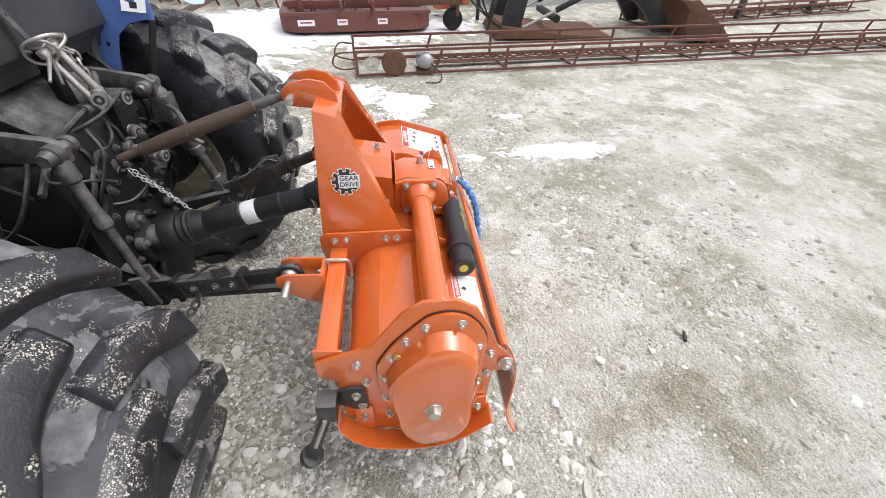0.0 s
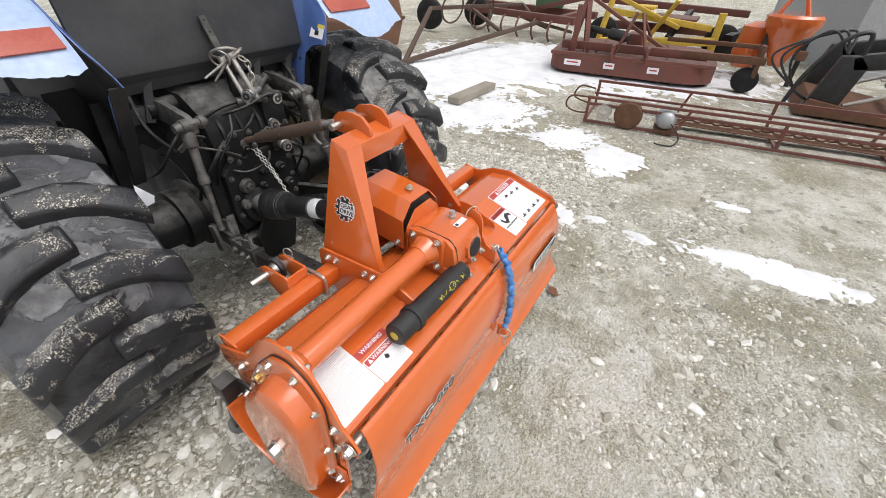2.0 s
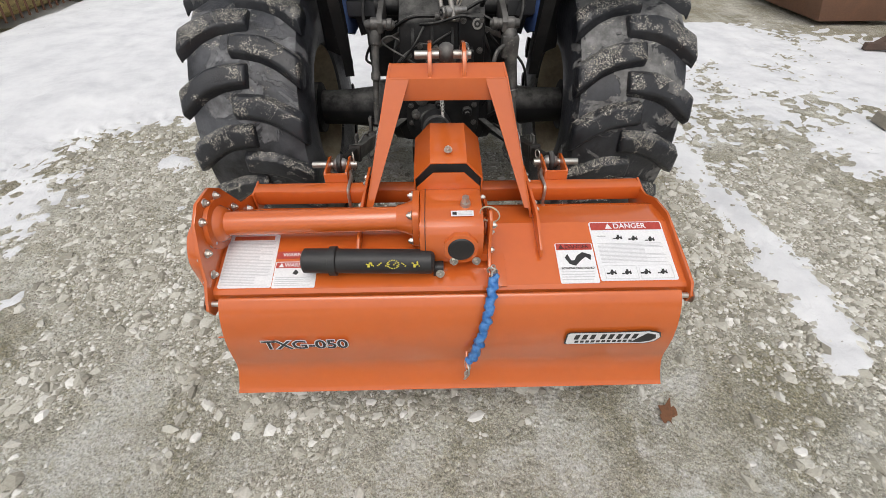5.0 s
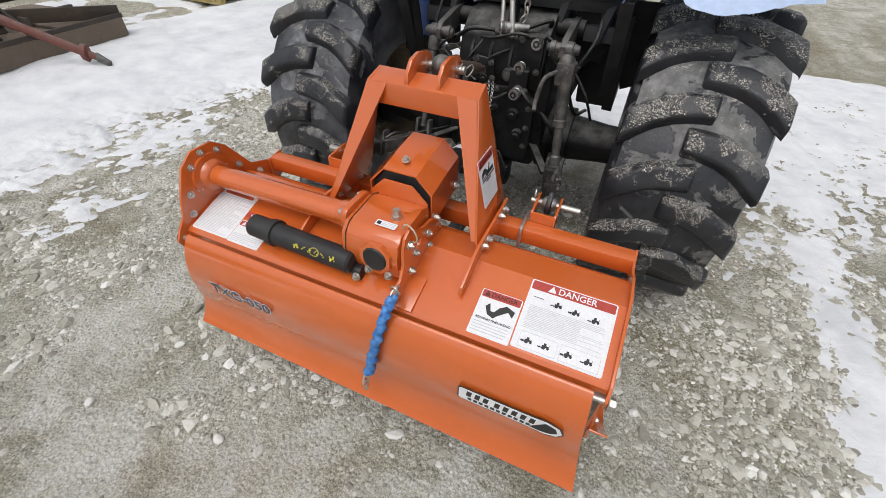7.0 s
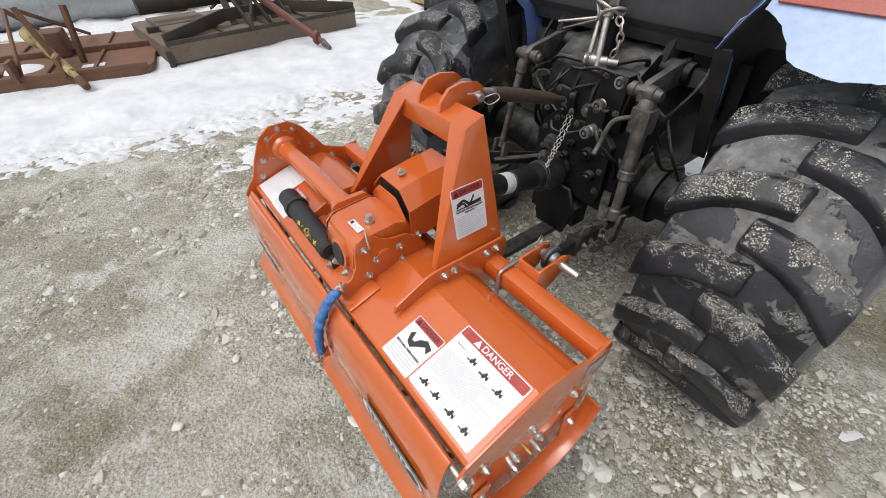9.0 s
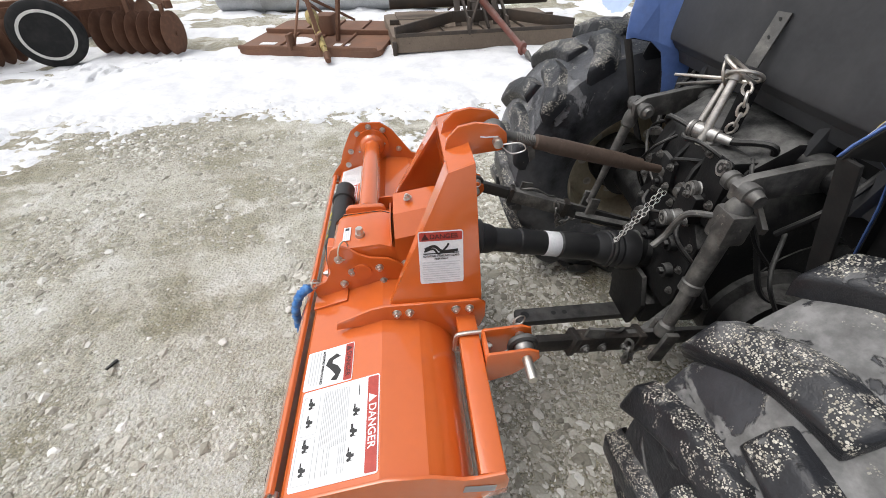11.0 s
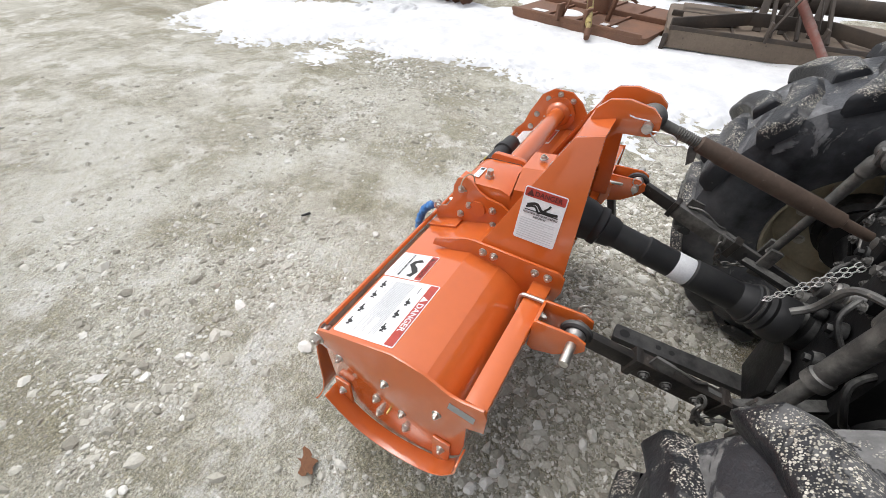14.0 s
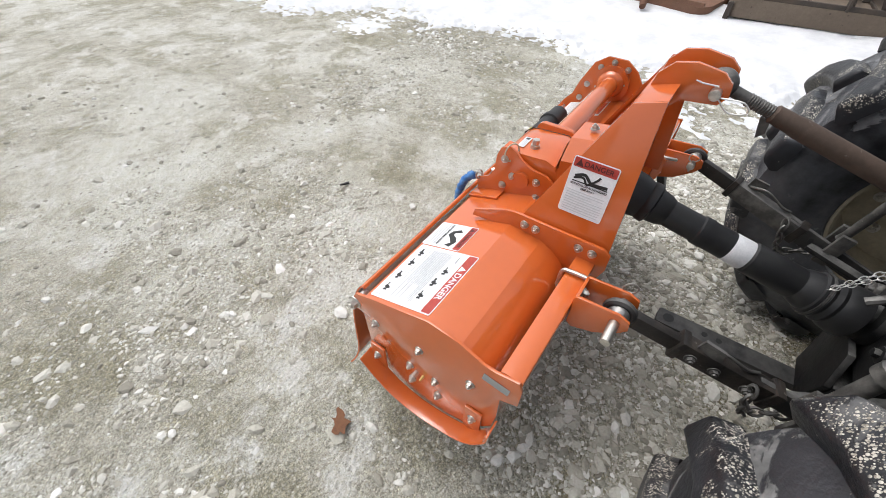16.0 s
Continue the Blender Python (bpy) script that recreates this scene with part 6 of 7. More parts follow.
sheetlet("decal_print", flat(rect(-0.012, -0.018, 0.012, 0.002), 0.0024, 0.0030), INK, dec, frame_of((TX + 0.4475, 0.985, 1.325), (0, 1, 0.1), (0.45, -0.1, 1)) @ pose(0, 0, 0, 0, 180, 0))

# plate with rings, pins and chain hung on the panel
hang = part("hanger_strap", bar((-0.015, 1.100, 1.420), (-0.002, 1.062, 1.300), 0.034, 0.006), WORNSTEEL, tractor, "flat worn steel strap with holes")
for q in (0.12, 0.45):
    c = Vector((-0.015, 1.100, 1.420)).lerp(Vector((-0.002, 1.062, 1.300)), q)
    part("hole", rod(c + Vector((0, -0.0045, 0)), c + Vector((0, -0.0032, 0)), 0.005, seg=10), BLACK, hang)
pins = thing("hitch_pin_bunch", (0.0, 1.03, 1.08), "bunch of worn hitch pins and rings on a strap", "pins")
part("ring", ring((0.0, 1.035, 1.295), (0.3, 0.5, 1), 0.050, 0.005), BARESTEEL, pins, "bright steel ring")
part("ring", ring((0.03, 1.030, 1.285), (-0.5, 0.4, 1), 0.040, 0.005), BARESTEEL, pins)
part("ring", ring((-0.03, 1.030, 1.280), (0.8, 0.5, 0.4), 0.036, 0.004), BARESTEEL, pins)
part("pin", rod((0.012, 1.020, 1.285), (0.050, 0.965, 1.110), 0.011, bm=rod((0.010, 1.023, 1.295), (0.015, 1.016, 1.272), 0.018)), BARESTEEL, pins, "worn steel hitch pin", edge=0.002)
part("pin", rod((-0.022, 1.030, 1.275), (0.004, 0.968, 1.105), 0.009, bm=rod((-0.024, 1.032, 1.284), (-0.020, 1.027, 1.265), 0.015)), BARESTEEL, pins, edge=0.002)
part("pin", rod((-0.005, 1.030, 1.268), (-0.150, 0.960, 1.240), 0.006, 0.004), BARESTEEL, pins, edge=0.001)
part("pin", rod((-0.010, 1.025, 1.262), (-0.120, 0.955, 1.222), 0.006, 0.004), WORNSTEEL, pins, edge=0.001)
part("hanging_chain", chain([(0.04, 1.03, 1.28), (0.075, 1.02, 1.25), (0.080, 1.02, 1.19), (0.065, 1.02, 1.15)], 0.036, 0.004), BARESTEEL, pins)
part("clip", ring((0.070, 1.02, 1.135), (0.2, 0.3, 1), 0.024, 0.004, squash=0.6), BARESTEEL, pins)
part("bar_pin", rod((-0.03, 1.00, 1.118), (0.075, 0.985, 1.112), 0.015), WORNSTEEL, pins, edge=0.002)
part("tool_post", bar((0.02, 1.07, 1.28), (0.018, 1.06, 1.03), 0.034, 0.030), GREASE, pins, edge=0.003)

# ---- drive shaft ----
P0, P1 = Vector((0.0, 0.20, 0.825)), Vector((-0.035, 0.935, 0.660))
shaft = thing("drive_shaft", (-0.02, 0.57, 0.70), "black plastic-guarded drive shaft between tractor and tiller", "drive shaft")
part("guard_tube", lathe(P0.lerp(P1, 0.22), P0.lerp(P1, 0.88), [(0, 0.038), (0.0, 0.040), (0.30, 0.040), (0.31, 0.044), (0.36, 0.044), (0.37, 0.0425), (0.60, 0.0425), (0.61, 0.047), (0.98, 0.047), (1, 0.042)], seg=30), BLACK, shaft, angle=30)
part("bell", lathe(P0.lerp(P1, 0.80), P0.lerp(P1, 1.0), [(0, 0.047), (0.1, 0.053), (0.25, 0.058), (0.27, 0.064), (0.32, 0.064), (0.34, 0.060), (0.40, 0.064), (0.46, 0.061), (0.55, 0.066), (0.62, 0.063), (0.72, 0.070), (0.9, 0.073), (1.0, 0.073)], seg=30), BLACK, shaft, "black ribbed bell", angle=30)
part("bell", lathe(P0.lerp(P1, 0.10), P0.lerp(P1, 0.30), [(0, 0.068), (0.3, 0.066), (0.5, 0.058), (0.55, 0.062), (0.66, 0.062), (0.70, 0.052), (0.9, 0.048), (1.0, 0.042)], seg=30), BLACK, shaft, angle=30)
part("label_band", lathe(P0.lerp(P1, 0.545), P0.lerp(P1, 0.615), [(0, 0.0428), (0.02, 0.0434), (0.98, 0.0434), (1, 0.0428)], seg=30), PAPER, shaft, "white paper label round the tube")
part("joint", rod(P0, P0.lerp(P1, 0.15), 0.03), WORNSTEEL, shaft)
part("clip_chain", chain([P0.lerp(P1, 0.27) + Vector((-0.055, 0, 0.02)), P0.lerp(P1, 0.25) + Vector((-0.062, 0, -0.01)), P0.lerp(P1, 0.27) + Vector((-0.052, 0, -0.045))], 0.016, 0.002), ZINC, shaft)

# smaller fittings on the rear end of the tractor
for x in (-0.13, -0.045, 0.045, 0.13):
    part("casting_rib", prism([(1.0, 0.92), (0.972, 0.955), (0.985, 1.03), (1.03, 1.10), (1.05, 1.02)], "x", x - 0.007, x + 0.007), GREASE, tractor, edge=0.003)
part("valve_block", box((0.125, 1.015, 1.045), (0.11, 0.07, 0.15)), GREASE, tractor, "oily valve block", edge=0.008)
part("valve_block", box((0.10, 0.985, 0.945), (0.08, 0.06, 0.09)), GREASE, tractor, edge=0.008)
part("side_cover", prism([(-0.155, 0.905), (-0.16, 0.975), (-0.10, 1.02), (-0.02, 1.01), (-0.01, 0.93)], "y", 0.972, 0.99), GREASE, tractor, edge=0.005)
bolts(tractor, DARKBOLT, [(-0.145, 0.971, 0.915), (-0.148, 0.971, 0.97), (-0.10, 0.971, 1.008), (-0.03, 0.971, 0.998), (-0.02, 0.971, 0.935)], (0, -1, 0))
bolts(tractor, DARKBOLT, [(0.09, 0.979, 1.105), (0.165, 0.979, 1.105), (0.165, 0.979, 0.985), (0.10, 0.954, 0.985), (0.135, 0.954, 0.91)], (0, -1, 0))
part("axle_flange", lathe((0.195, 1.35, 0.685), (0.235, 1.35, 0.685), [(0, 0.19), (1, 0.185)], seg=28), GREASE, tractor, edge=0.004)
part("axle_flange", lathe((-0.195, 1.35, 0.685), (-0.235, 1.35, 0.685), [(0, 0.19), (1, 0.185)], seg=28), GREASE, tractor, edge=0.004)
CABLES = (
    ([(0.16, 1.04, 1.12), (0.24, 1.00, 1.08), (0.30, 1.02, 0.97), (0.31, 1.10, 0.88)], 0.0055), ([(0.10, 0.96, 0.93), (0.17, 0.92, 0.88), (0.22, 0.98, 0.80), (0.20, 1.04, 0.70)], 0.007),
    ([(-0.08, 0.99, 1.08), (-0.12, 0.95, 1.02), (-0.19, 0.97, 0.92), (-0.20, 1.03, 0.80)], 0.005), ([(0.14, 1.0, 1.10), (0.08, 0.95, 1.13), (-0.02, 0.97, 1.10), (-0.10, 1.02, 1.08)], 0.006),
    ([(-0.20, 1.08, 1.08), (-0.30, 1.05, 1.02), (-0.36, 1.10, 0.92), (-0.36, 1.25, 0.84)], 0.006), ([(0.19, 1.05, 0.80), (0.25, 0.99, 0.78), (0.28, 1.02, 0.70), (0.22, 1.08, 0.62)], 0.009),
    ([(0.05, 0.98, 0.88), (0.0, 0.94, 0.86), (-0.09, 0.96, 0.84), (-0.15, 1.02, 0.86)], 0.006), ([(-0.34, 1.17, 1.20), (-0.35, 1.10, 1.08), (-0.30, 1.06, 0.98)], 0.008), ([(0.36, 1.17, 1.20), (0.36, 1.10, 1.10), (0.31, 1.06, 0.99)], 0.008),
)
for pts, r in CABLES:
    part("cable", sweep(curve(pts), r, seg=8), GREASE, tractor, "oily cable")
part("lever", bar((0.17, 1.06, 1.06), (0.33, 1.00, 1.015), 0.014, 0.022), WORNSTEEL, tractor, edge=0.003)
part("lever", bar((-0.16, 1.06, 1.05), (-0.30, 1.03, 0.99), 0.012, 0.020), WORNSTEEL, tractor, edge=0.003)
part("draft_spring", sweep([Vector((-0.066 + 0.016 * math.cos(a), 0.985 + 0.0035 * a * 0.3, 0.905 + 0.016 * math.sin(a))) for a in (k * 0.5 for k in range(70))], 0.003, seg=6), WORNSTEEL, tractor)

# dark plates added to fill the gap between platform and axle with shade
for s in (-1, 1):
    part("dark_gap_filler", prism([(s * 0.27, 1.24), (s * 0.27, 0.98), (s * 0.31, 0.96), (s * 0.35, 1.00), (s * 0.385, 0.99), (s * 0.40, 1.06), (s * 0.455, 1.08), (s * 0.475, 0.98), (s * 0.50, 0.90), (s * 0.565, 0.93), (s * 0.57, 1.24)][::s], "y", 1.195, 1.203), GREASE, tractor, "added dark plate filling the gap under the platform", edge=0.001)
    part("mudguard_brace", bar((s * 0.46, 1.12, 1.20), (s * 0.47, 1.20, 0.80), 0.045, 0.012), TYREBROWN, tractor, "black flat brace beside the tyre", edge=0.002)

# ribs and a strap on the shaft guard
for k in (0.62, 0.66):
    part("rib", lathe(P0.lerp(P1, k), P0.lerp(P1, k + 0.012), [(0, 0.0425), (0.2, 0.0455), (0.8, 0.0455), (1, 0.0425)], seg=24), BLACK, shaft)
part("strap", lathe(P0.lerp(P1, 0.865), P0.lerp(P1, 0.875), [(0, 0.062), (0.1, 0.0665), (0.9, 0.0665), (1, 0.062)], seg=30), WORNSTEEL, shaft)

# ---- the yard's other machines ----
def local(origin, along):
    """A frame on the ground: x along a direction, y to its left."""
    a = Vector((along[0], along[1], 0)).normalized()
    return Matrix((( a.x, -a.y, 0, origin[0]), (a.y, a.x, 0, origin[1]), (0, 0, 1, 0), (0, 0, 0, 1)))


def moved(bm, m):
    bmesh.ops.transform(bm, verts=bm.verts, matrix=m)
    return bm


def sub(name, bm, material, parent, m, label="", edge=0.0, angle=40):
    return part(name, moved(bm, m), material, parent, label, edge, True, angle)


def tyre_lathe(w, r, rim):
    return [(0, rim), (0.0, rim * 1.05), (0.06, r * 0.90), (0.2, r * 0.985), (0.5, r), (0.8, r * 0.985), (0.94, r * 0.90), (1.0, rim * 1.05), (1.0, rim)]


# long red elevator frame lying on the gravel
def elevator(origin, along, length, label):
    m = local(origin, along)
    ob = thing("elevator_frame", (*origin, 0), label, "farm elevator", "elevator frames")
    for y, z, r, name in ((0, 0.035, 0.014, "rail"), (0, 0.30, 0.014, "rail"), (0, 0.235, 0.010, "rail"), (0.72, 0.035, 0.014, "rail"), (0.72, 0.32, 0.014, "rail"), (0.10, 0.20, 0.011, "rail"), (0.60, 0.20, 0.012, "rail")):
        sub(name, bar((0, y, z), (length, y, z + 0.01), r * 2, r * 2), REDRUST, ob, m)
    n = int(length / 0.95)
    for k in range(n + 1):
        x = min(length, k * 0.95 + 0.02)
        for y, z in ((0, 0.30), (0.72, 0.32)):
            sub("post", bar((x, y, 0.03), (x + (0.10 if k % 2 else 0.0), y, z), 0.03, 0.024), REDRUST, ob, m)
        sub("cross_bar", bar((x, 0, 0.04), (x, 0.72, 0.04), 0.026, 0.026), REDRUST, ob, m)
    sub("drag_chain", chain([(0.9, 0.35, 0.12), (length * 0.5, 0.36, 0.11), (length - 0.3, 0.35, 0.12)], 0.10, 0.012), RUST, ob, m, "rusty drag chain")
    sub("side_strip", bar((0.8, 0.35, 0.06), (length, 0.35, 0.06), 0.14, 0.01), RUST, ob, m)
    return ob, m


ob, m = elevator((3.92, 0.52), (0.106, -0.994), 9.6, "long rusty red lattice elevator frame lying on gravel")
sub("sprocket", lathe((0.20, -0.01, 0.16), (0.20, 0.05, 0.16), [(0, 0.04), (0, 0.085), (0.5, 0.09), (1, 0.085), (1, 0.04)], seg=24, close=True), BARESTEEL, ob, m, "bright steel ring")
sub("pulley", lathe((0.47, -0.03, 0.16), (0.47, 0.05, 0.16), [(0, 0.03), (0, 0.135), (0.2, 0.15), (0.5, 0.13), (0.8, 0.15), (1, 0.135), (1, 0.03)], seg=32), RUST, ob, m, "rusty round pulley")
sub("motor", lathe((0.86, -0.06, 0.17), (0.86, 0.22, 0.17), [(0, 0.05), (0.1, 0.085), (0.3, 0.105), (0.9, 0.105), (1, 0.06)], seg=24), GALV, ob, m, "small grey electric motor")
sub("motor_foot", box((0.86, 0.08, 0.05), (0.20, 0.2, 0.03)), RUST, ob, m)
sub("cable", sweep(curve([(0.92, -0.05, 0.15), (1.02, -0.16, 0.06), (0.98, -0.30, 0.012), (0.86, -0.34, 0.012), (0.80, -0.33, 0.02)]), 0.008), BLACK, ob, m, "black power cable")
sub("hoop", sweep(curve([(0.02, 0.0, 0.30), (-0.20, 0.1, 0.26), (-0.26, 0.2, 0.12), (-0.16, 0.3, 0.03), (0.02, 0.32, 0.03)]), 0.010), RUST, ob, m, "bent wire hoop")
sub("hoop", sweep(curve([(0.02, 0.4, 0.30), (-0.16, 0.45, 0.30), (-0.22, 0.5, 0.15), (0.02, 0.6, 0.05)]), 0.010), RUST, ob, m)
ob2, m2 = elevator((6.6, -4.6), (0.25, -0.97), 6.5, "second rusty elevator frame further off")
for k in range(3):
    sub("support_post", bar((0.5 + 2.2 * k, 0.3, 0.0), (0.5 + 2.2 * k, 0.3, 0.45), 0.10, 0.10), WORNSTEEL, ob2, m2)
for v, z in ((0.0, 0.48), (0.72, 0.52)):
    sub("rail", bar((-0.5, v, z), (6.5, v, z), 0.04, 0.04), RUST, ob2, m2)


# low rotary cutters
def rotary_cutter(origin, along, width, depth, sheet_mat, frame_mat, label, lift=0.05, tall=0.26, corner=0.16, shrink=(1, 1)):
    """Origin at a front corner; x along the front edge, y away from it."""
    m = local(origin, along) @ Matrix.Diagonal((*shrink, 1, 1))
    ob = thing("rotary_cutter", (*origin, 0), label, "rotary cutter", "rotary cutters")
    outline = rounded(0, 0, width, depth, corner, 6)
    sub("deck", prism(outline, "z", lift + tall * 0.75, lift + tall * 0.80), sheet_mat, ob, m, edge=0.004)
    ring_out = prism(outline, "z", lift, lift + tall * 0.76)
    for f in [f for f in ring_out.faces if abs(f.normal.z) > 0.9 or len(f.verts) > 6]:
        ring_out.faces.remove(f)
    bmesh.ops.solidify(ring_out, geom=list(ring_out.faces), thickness=0.012)
    sub("skirt", ring_out, sheet_mat, ob, m)
    top = lift + tall * 0.8
    sub("front_rib", bar((0.05, 0.03, top + 0.02), (width - 0.05, 0.03, top + 0.02), 0.05, 0.05), frame_mat, ob, m, edge=0.006)
    sub("mid_rib", bar((0.05, depth * 0.5, top + 0.03), (width - 0.05, depth * 0.5, top + 0.03), 0.08, 0.07), frame_mat, ob, m, edge=0.006)
    for x in (0.28, 0.5, 0.72):
        sub("deck_rib", bar((width * x, 0.05, top + 0.012), (width * x, depth - 0.05, top + 0.012), 0.035, 0.03), frame_mat, ob, m, edge=0.006)
    sub("gearbox", prism(rounded(width * 0.5 - 0.13, depth * 0.5 - 0.15, width * 0.5 + 0.13, depth * 0.5 + 0.15, 0.05), "z", top, top + 0.27), frame_mat, ob, m, edge=0.03)
    for x in (0.40, 0.60):
        sub("mast_bar", bar((width * x, 0.1, top), (width * 0.5 + (x - 0.5) * 0.4, 0.22, top + 0.62), 0.06, 0.02), frame_mat, ob, m, edge=0.003)
        sub("brace", bar((width * 0.5 + (x - 0.5) * 0.4, 0.22, top + 0.60), (width * x, depth * 0.9, top + 0.05), 0.035, 0.03), frame_mat, ob, m, edge=0.003)
        sub("hitch_ear", prism([(width * x - 0.02, -0.06), (width * x - 0.02, 0.12), (width * x + 0.02, 0.12), (width * x + 0.02, -0.06)], "z", top, top + 0.20), frame_mat, ob, m, edge=0.006)
    return ob, m, top


cut, m, top = rotary_cutter((-5.25, -2.10), (0.20, 0.98), 2.02, 1.9, BROWN, BROWN, "rusty brown rotary cutter half buried in snow", 0.02, 0.17)
sub("yellow_shaft", lathe((0.95, 0.55, 0.48), (1.37, -0.22, 0.17), [(0, 0.085), (0.10, 0.09), (0.22, 0.06), (0.24, 0.045), (0.85, 0.042), (0.86, 0.03), (1, 0.03)], seg=18), KHAKI, cut, m, "dull yellow shaft guard", angle=30)
sub("shaft_fork", rod((1.37, -0.22, 0.17), (1.42, -0.33, 0.12), 0.05, 0.035), RUST, cut, m)
for x in (0.35, 1.42):
    sub("decal", box((x, 0.30, top + 0.006), (0.22, 0.12, 0.003)), PAPER, cut, m, "weathered white decal")
for x in (1.30,):
    sub("upright", bar((x, 0.5, top), (x + 0.05, 0.62, top + 0.55), 0.05, 0.05), RUST, cut, m, edge=0.004)
sub("snow_on_deck", lathe((0.72, 0.5, top), (0.72, 0.5, top + 0.03), [(0, 0.20), (0.6, 0.15), (1, 0.02)], seg=14), SNOW, cut, m, "patch of snow on the deck")

cut, m, top = rotary_cutter((-4.95, 0.07), (-0.096, 0.995), 3.9, 2.3, DECKBROWN, DARKSHEET, "large dark weathered rotary cutter standing in snow", 0.10, 0.24, shrink=(0.667, 0.70))
sub("skid_post", box((0.02, 0.02, 0.12), (0.08, 0.08, 0.24)), DARKSHEET, cut, m)
sub("sloping_wing", prism([(0.25, 0.25), (1.2, 0.75), (1.2, 2.0), (0.25, 2.0)], "z", top + 0.02, top + 0.06), DECKBROWN, cut, m)
for a, b in (((0.05, 0.05, top + 0.05), (1.35, 0.75, top + 0.12)), ((1.35, 0.75, top + 0.12), (2.6, 0.75, top + 0.12)), ((2.6, 0.75, top + 0.12), (3.85, 0.05, top + 0.05))):
    sub("deck_fold", bar(a, b, 0.05, 0.14), DARKSHEET, cut, m, edge=0.004)
sub("main_tube", rod((0.1, 1.5, 0.55), (3.8, 1.5, 0.55), 0.10, seg=20), DARKSHEET, cut, m)
for x in (1.5, 1.9, 2.35):
    sub("tower", prism([(x, 0.55), (x + 0.05, 0.55), (x + 0.10, 1.05), (x + 0.02, 1.05)], "z", 0.0, 0.06), DARKSHEET, cut, m)
    sub("tower_plate", bar((x, 0.7, top), (x + 0.05, 1.35, 0.80), 0.13, 0.025), DARKSHEET, cut, m, edge=0.003)
    sub("tower_brace", bar((x + 0.1, 1.4, 0.82), (x + 0.18, 0.35, top), 0.05, 0.05), DARKSHEET, cut, m, edge=0.003)
sub("red_shaft", lathe((1.75, 0.80, 0.78), (2.46, -0.92, 0.17), [(0, 0.07), (0.08, 0.075), (0.10, 0.055), (0.5, 0.055), (0.52, 0.048), (0.9, 0.048), (0.91, 0.085), (0.94, 0.085), (0.95, 0.04), (1, 0.035)], seg=18), REDRUST, cut, m, "faded red drive shaft resting on snow", angle=30)
sub("shaft_fork", rod((2.46, -0.92, 0.17), (2.51, -1.06, 0.11), 0.05, 0.03), WORNSTEEL, cut, m)

cut, m, top = rotary_cutter((6.02, 1.80), (0.12, -0.993), 2.47, 1.8, REDRUST, REDRUST, "rusty red rotary cutter with white decals on its skirt", 0.06, 0.30, 0.42)
for y, w in ((0.42, 0.26), (0.98, 0.16), (1.62, 0.16)):
    d = sub("decal", box((y, -0.012, 0.20), (w, 0.004, 0.085)), PAPER, cut, m, "torn white decal")
    sub("decal_print", box((y, -0.015, 0.205), (w * 0.7, 0.003, 0.02)), LABELRED, d, m)
sub("beam", bar((0.15, 0.35, top + 0.10), (2.3, 0.25, top + 0.12), 0.10, 0.12), REDRUST, cut, m, edge=0.01)
sub("tail_beam", bar((1.5, 0.3, top + 0.12), (3.0, 0.15, top + 0.14), 0.08, 0.10), RUST, cut, m, edge=0.01)
sub("tail_beam", bar((1.7, 0.6, top + 0.26), (2.9, 0.4, top + 0.28), 0.05, 0.06), RUST, cut, m, edge=0.01)
sub("tail_plate", box((2.92, 0.22, 0.42), (0.06, 0.16, 0.42)), RUST, cut, m, edge=0.008)
sub("tail_wheel", lathe((2.85, 0.14, 0.17), (2.85, 0.28, 0.17), tyre_lathe(0.14, 0.17, 0.08), seg=24), TYREBROWN, cut, m, "small black tail wheel")
for a, b in (((0.30, 0.3, top), (0.42, 0.5, 1.10)), ((0.55, 0.3, top), (0.42, 0.5, 1.10)), ((0.42, 0.5, 1.08), (1.7, 0.6, top + 0.1)), ((0.36, 0.2, top), (0.36, 0.2, 0.98))):
    sub("mast_post", bar(a, b, 0.08, 0.05), REDRUST, cut, m, edge=0.006)
sub("drive_shaft", lathe((0.5, 0.6, 0.62), (1.15, 0.4, 0.55), [(0, 0.05), (0.5, 0.05), (0.55, 0.08), (0.9, 0.085), (1, 0.05)], seg=16), BLACK, cut, m, "black shaft")


# disc harrow with its transport wheel
har = thing("disc_harrow", (-5.3, -4.4, 0), "rusty brown disc harrow with a whitewalled transport wheel", "disc harrow")
wc, ax = Vector((-5.30, -4.38, 0.40)), Vector((0.80, 0.35, 0.0)).normalized()
whl = part("wheel", lathe(wc - ax * 0.11, wc + ax * 0.11, tyre_lathe(0.22, 0.40, 0.225), seg=36), TYREBROWN, har, "black tyre")
part("whitewall", lathe(wc + ax * 0.106, wc + ax * 0.113, [(0, 0.262), (0, 0.295), (1, 0.295), (1, 0.262)], seg=36, close=True), WHITEWALL, whl, "white tyre wall ring")
part("rim", lathe(wc + ax * 0.02, wc + ax * 0.090, [(0, 0.24), (0.9, 0.24), (1.0, 0.215), (0.5, 0.155), (0.7, 0.07), (1.1, 0.06)], seg=30), RUST, whl, "rusty wheel rim")


def gang(c0, c1, n, r):
    c0, c1 = Vector(c0), Vector(c1)
    d = (c1 - c0).normalized()
    part("gang_axle", rod(c0 - d * 0.05, c1 + d * 0.05, 0.03), RUST, har)
    for k in range(n):
        c = c0.lerp(c1, k / (n - 1))
        part("disc", lathe(c - d * 0.035, c + d * 0.012, [(0, 0.03), (0.05, r * 0.5), (0.75, r * 0.97), (0.8, r), (0.86, r), (0.55, r * 0.55), (1.0, 0.06), (1.2, 0.03)], seg=28), RUST, har, "rusty concave disc")


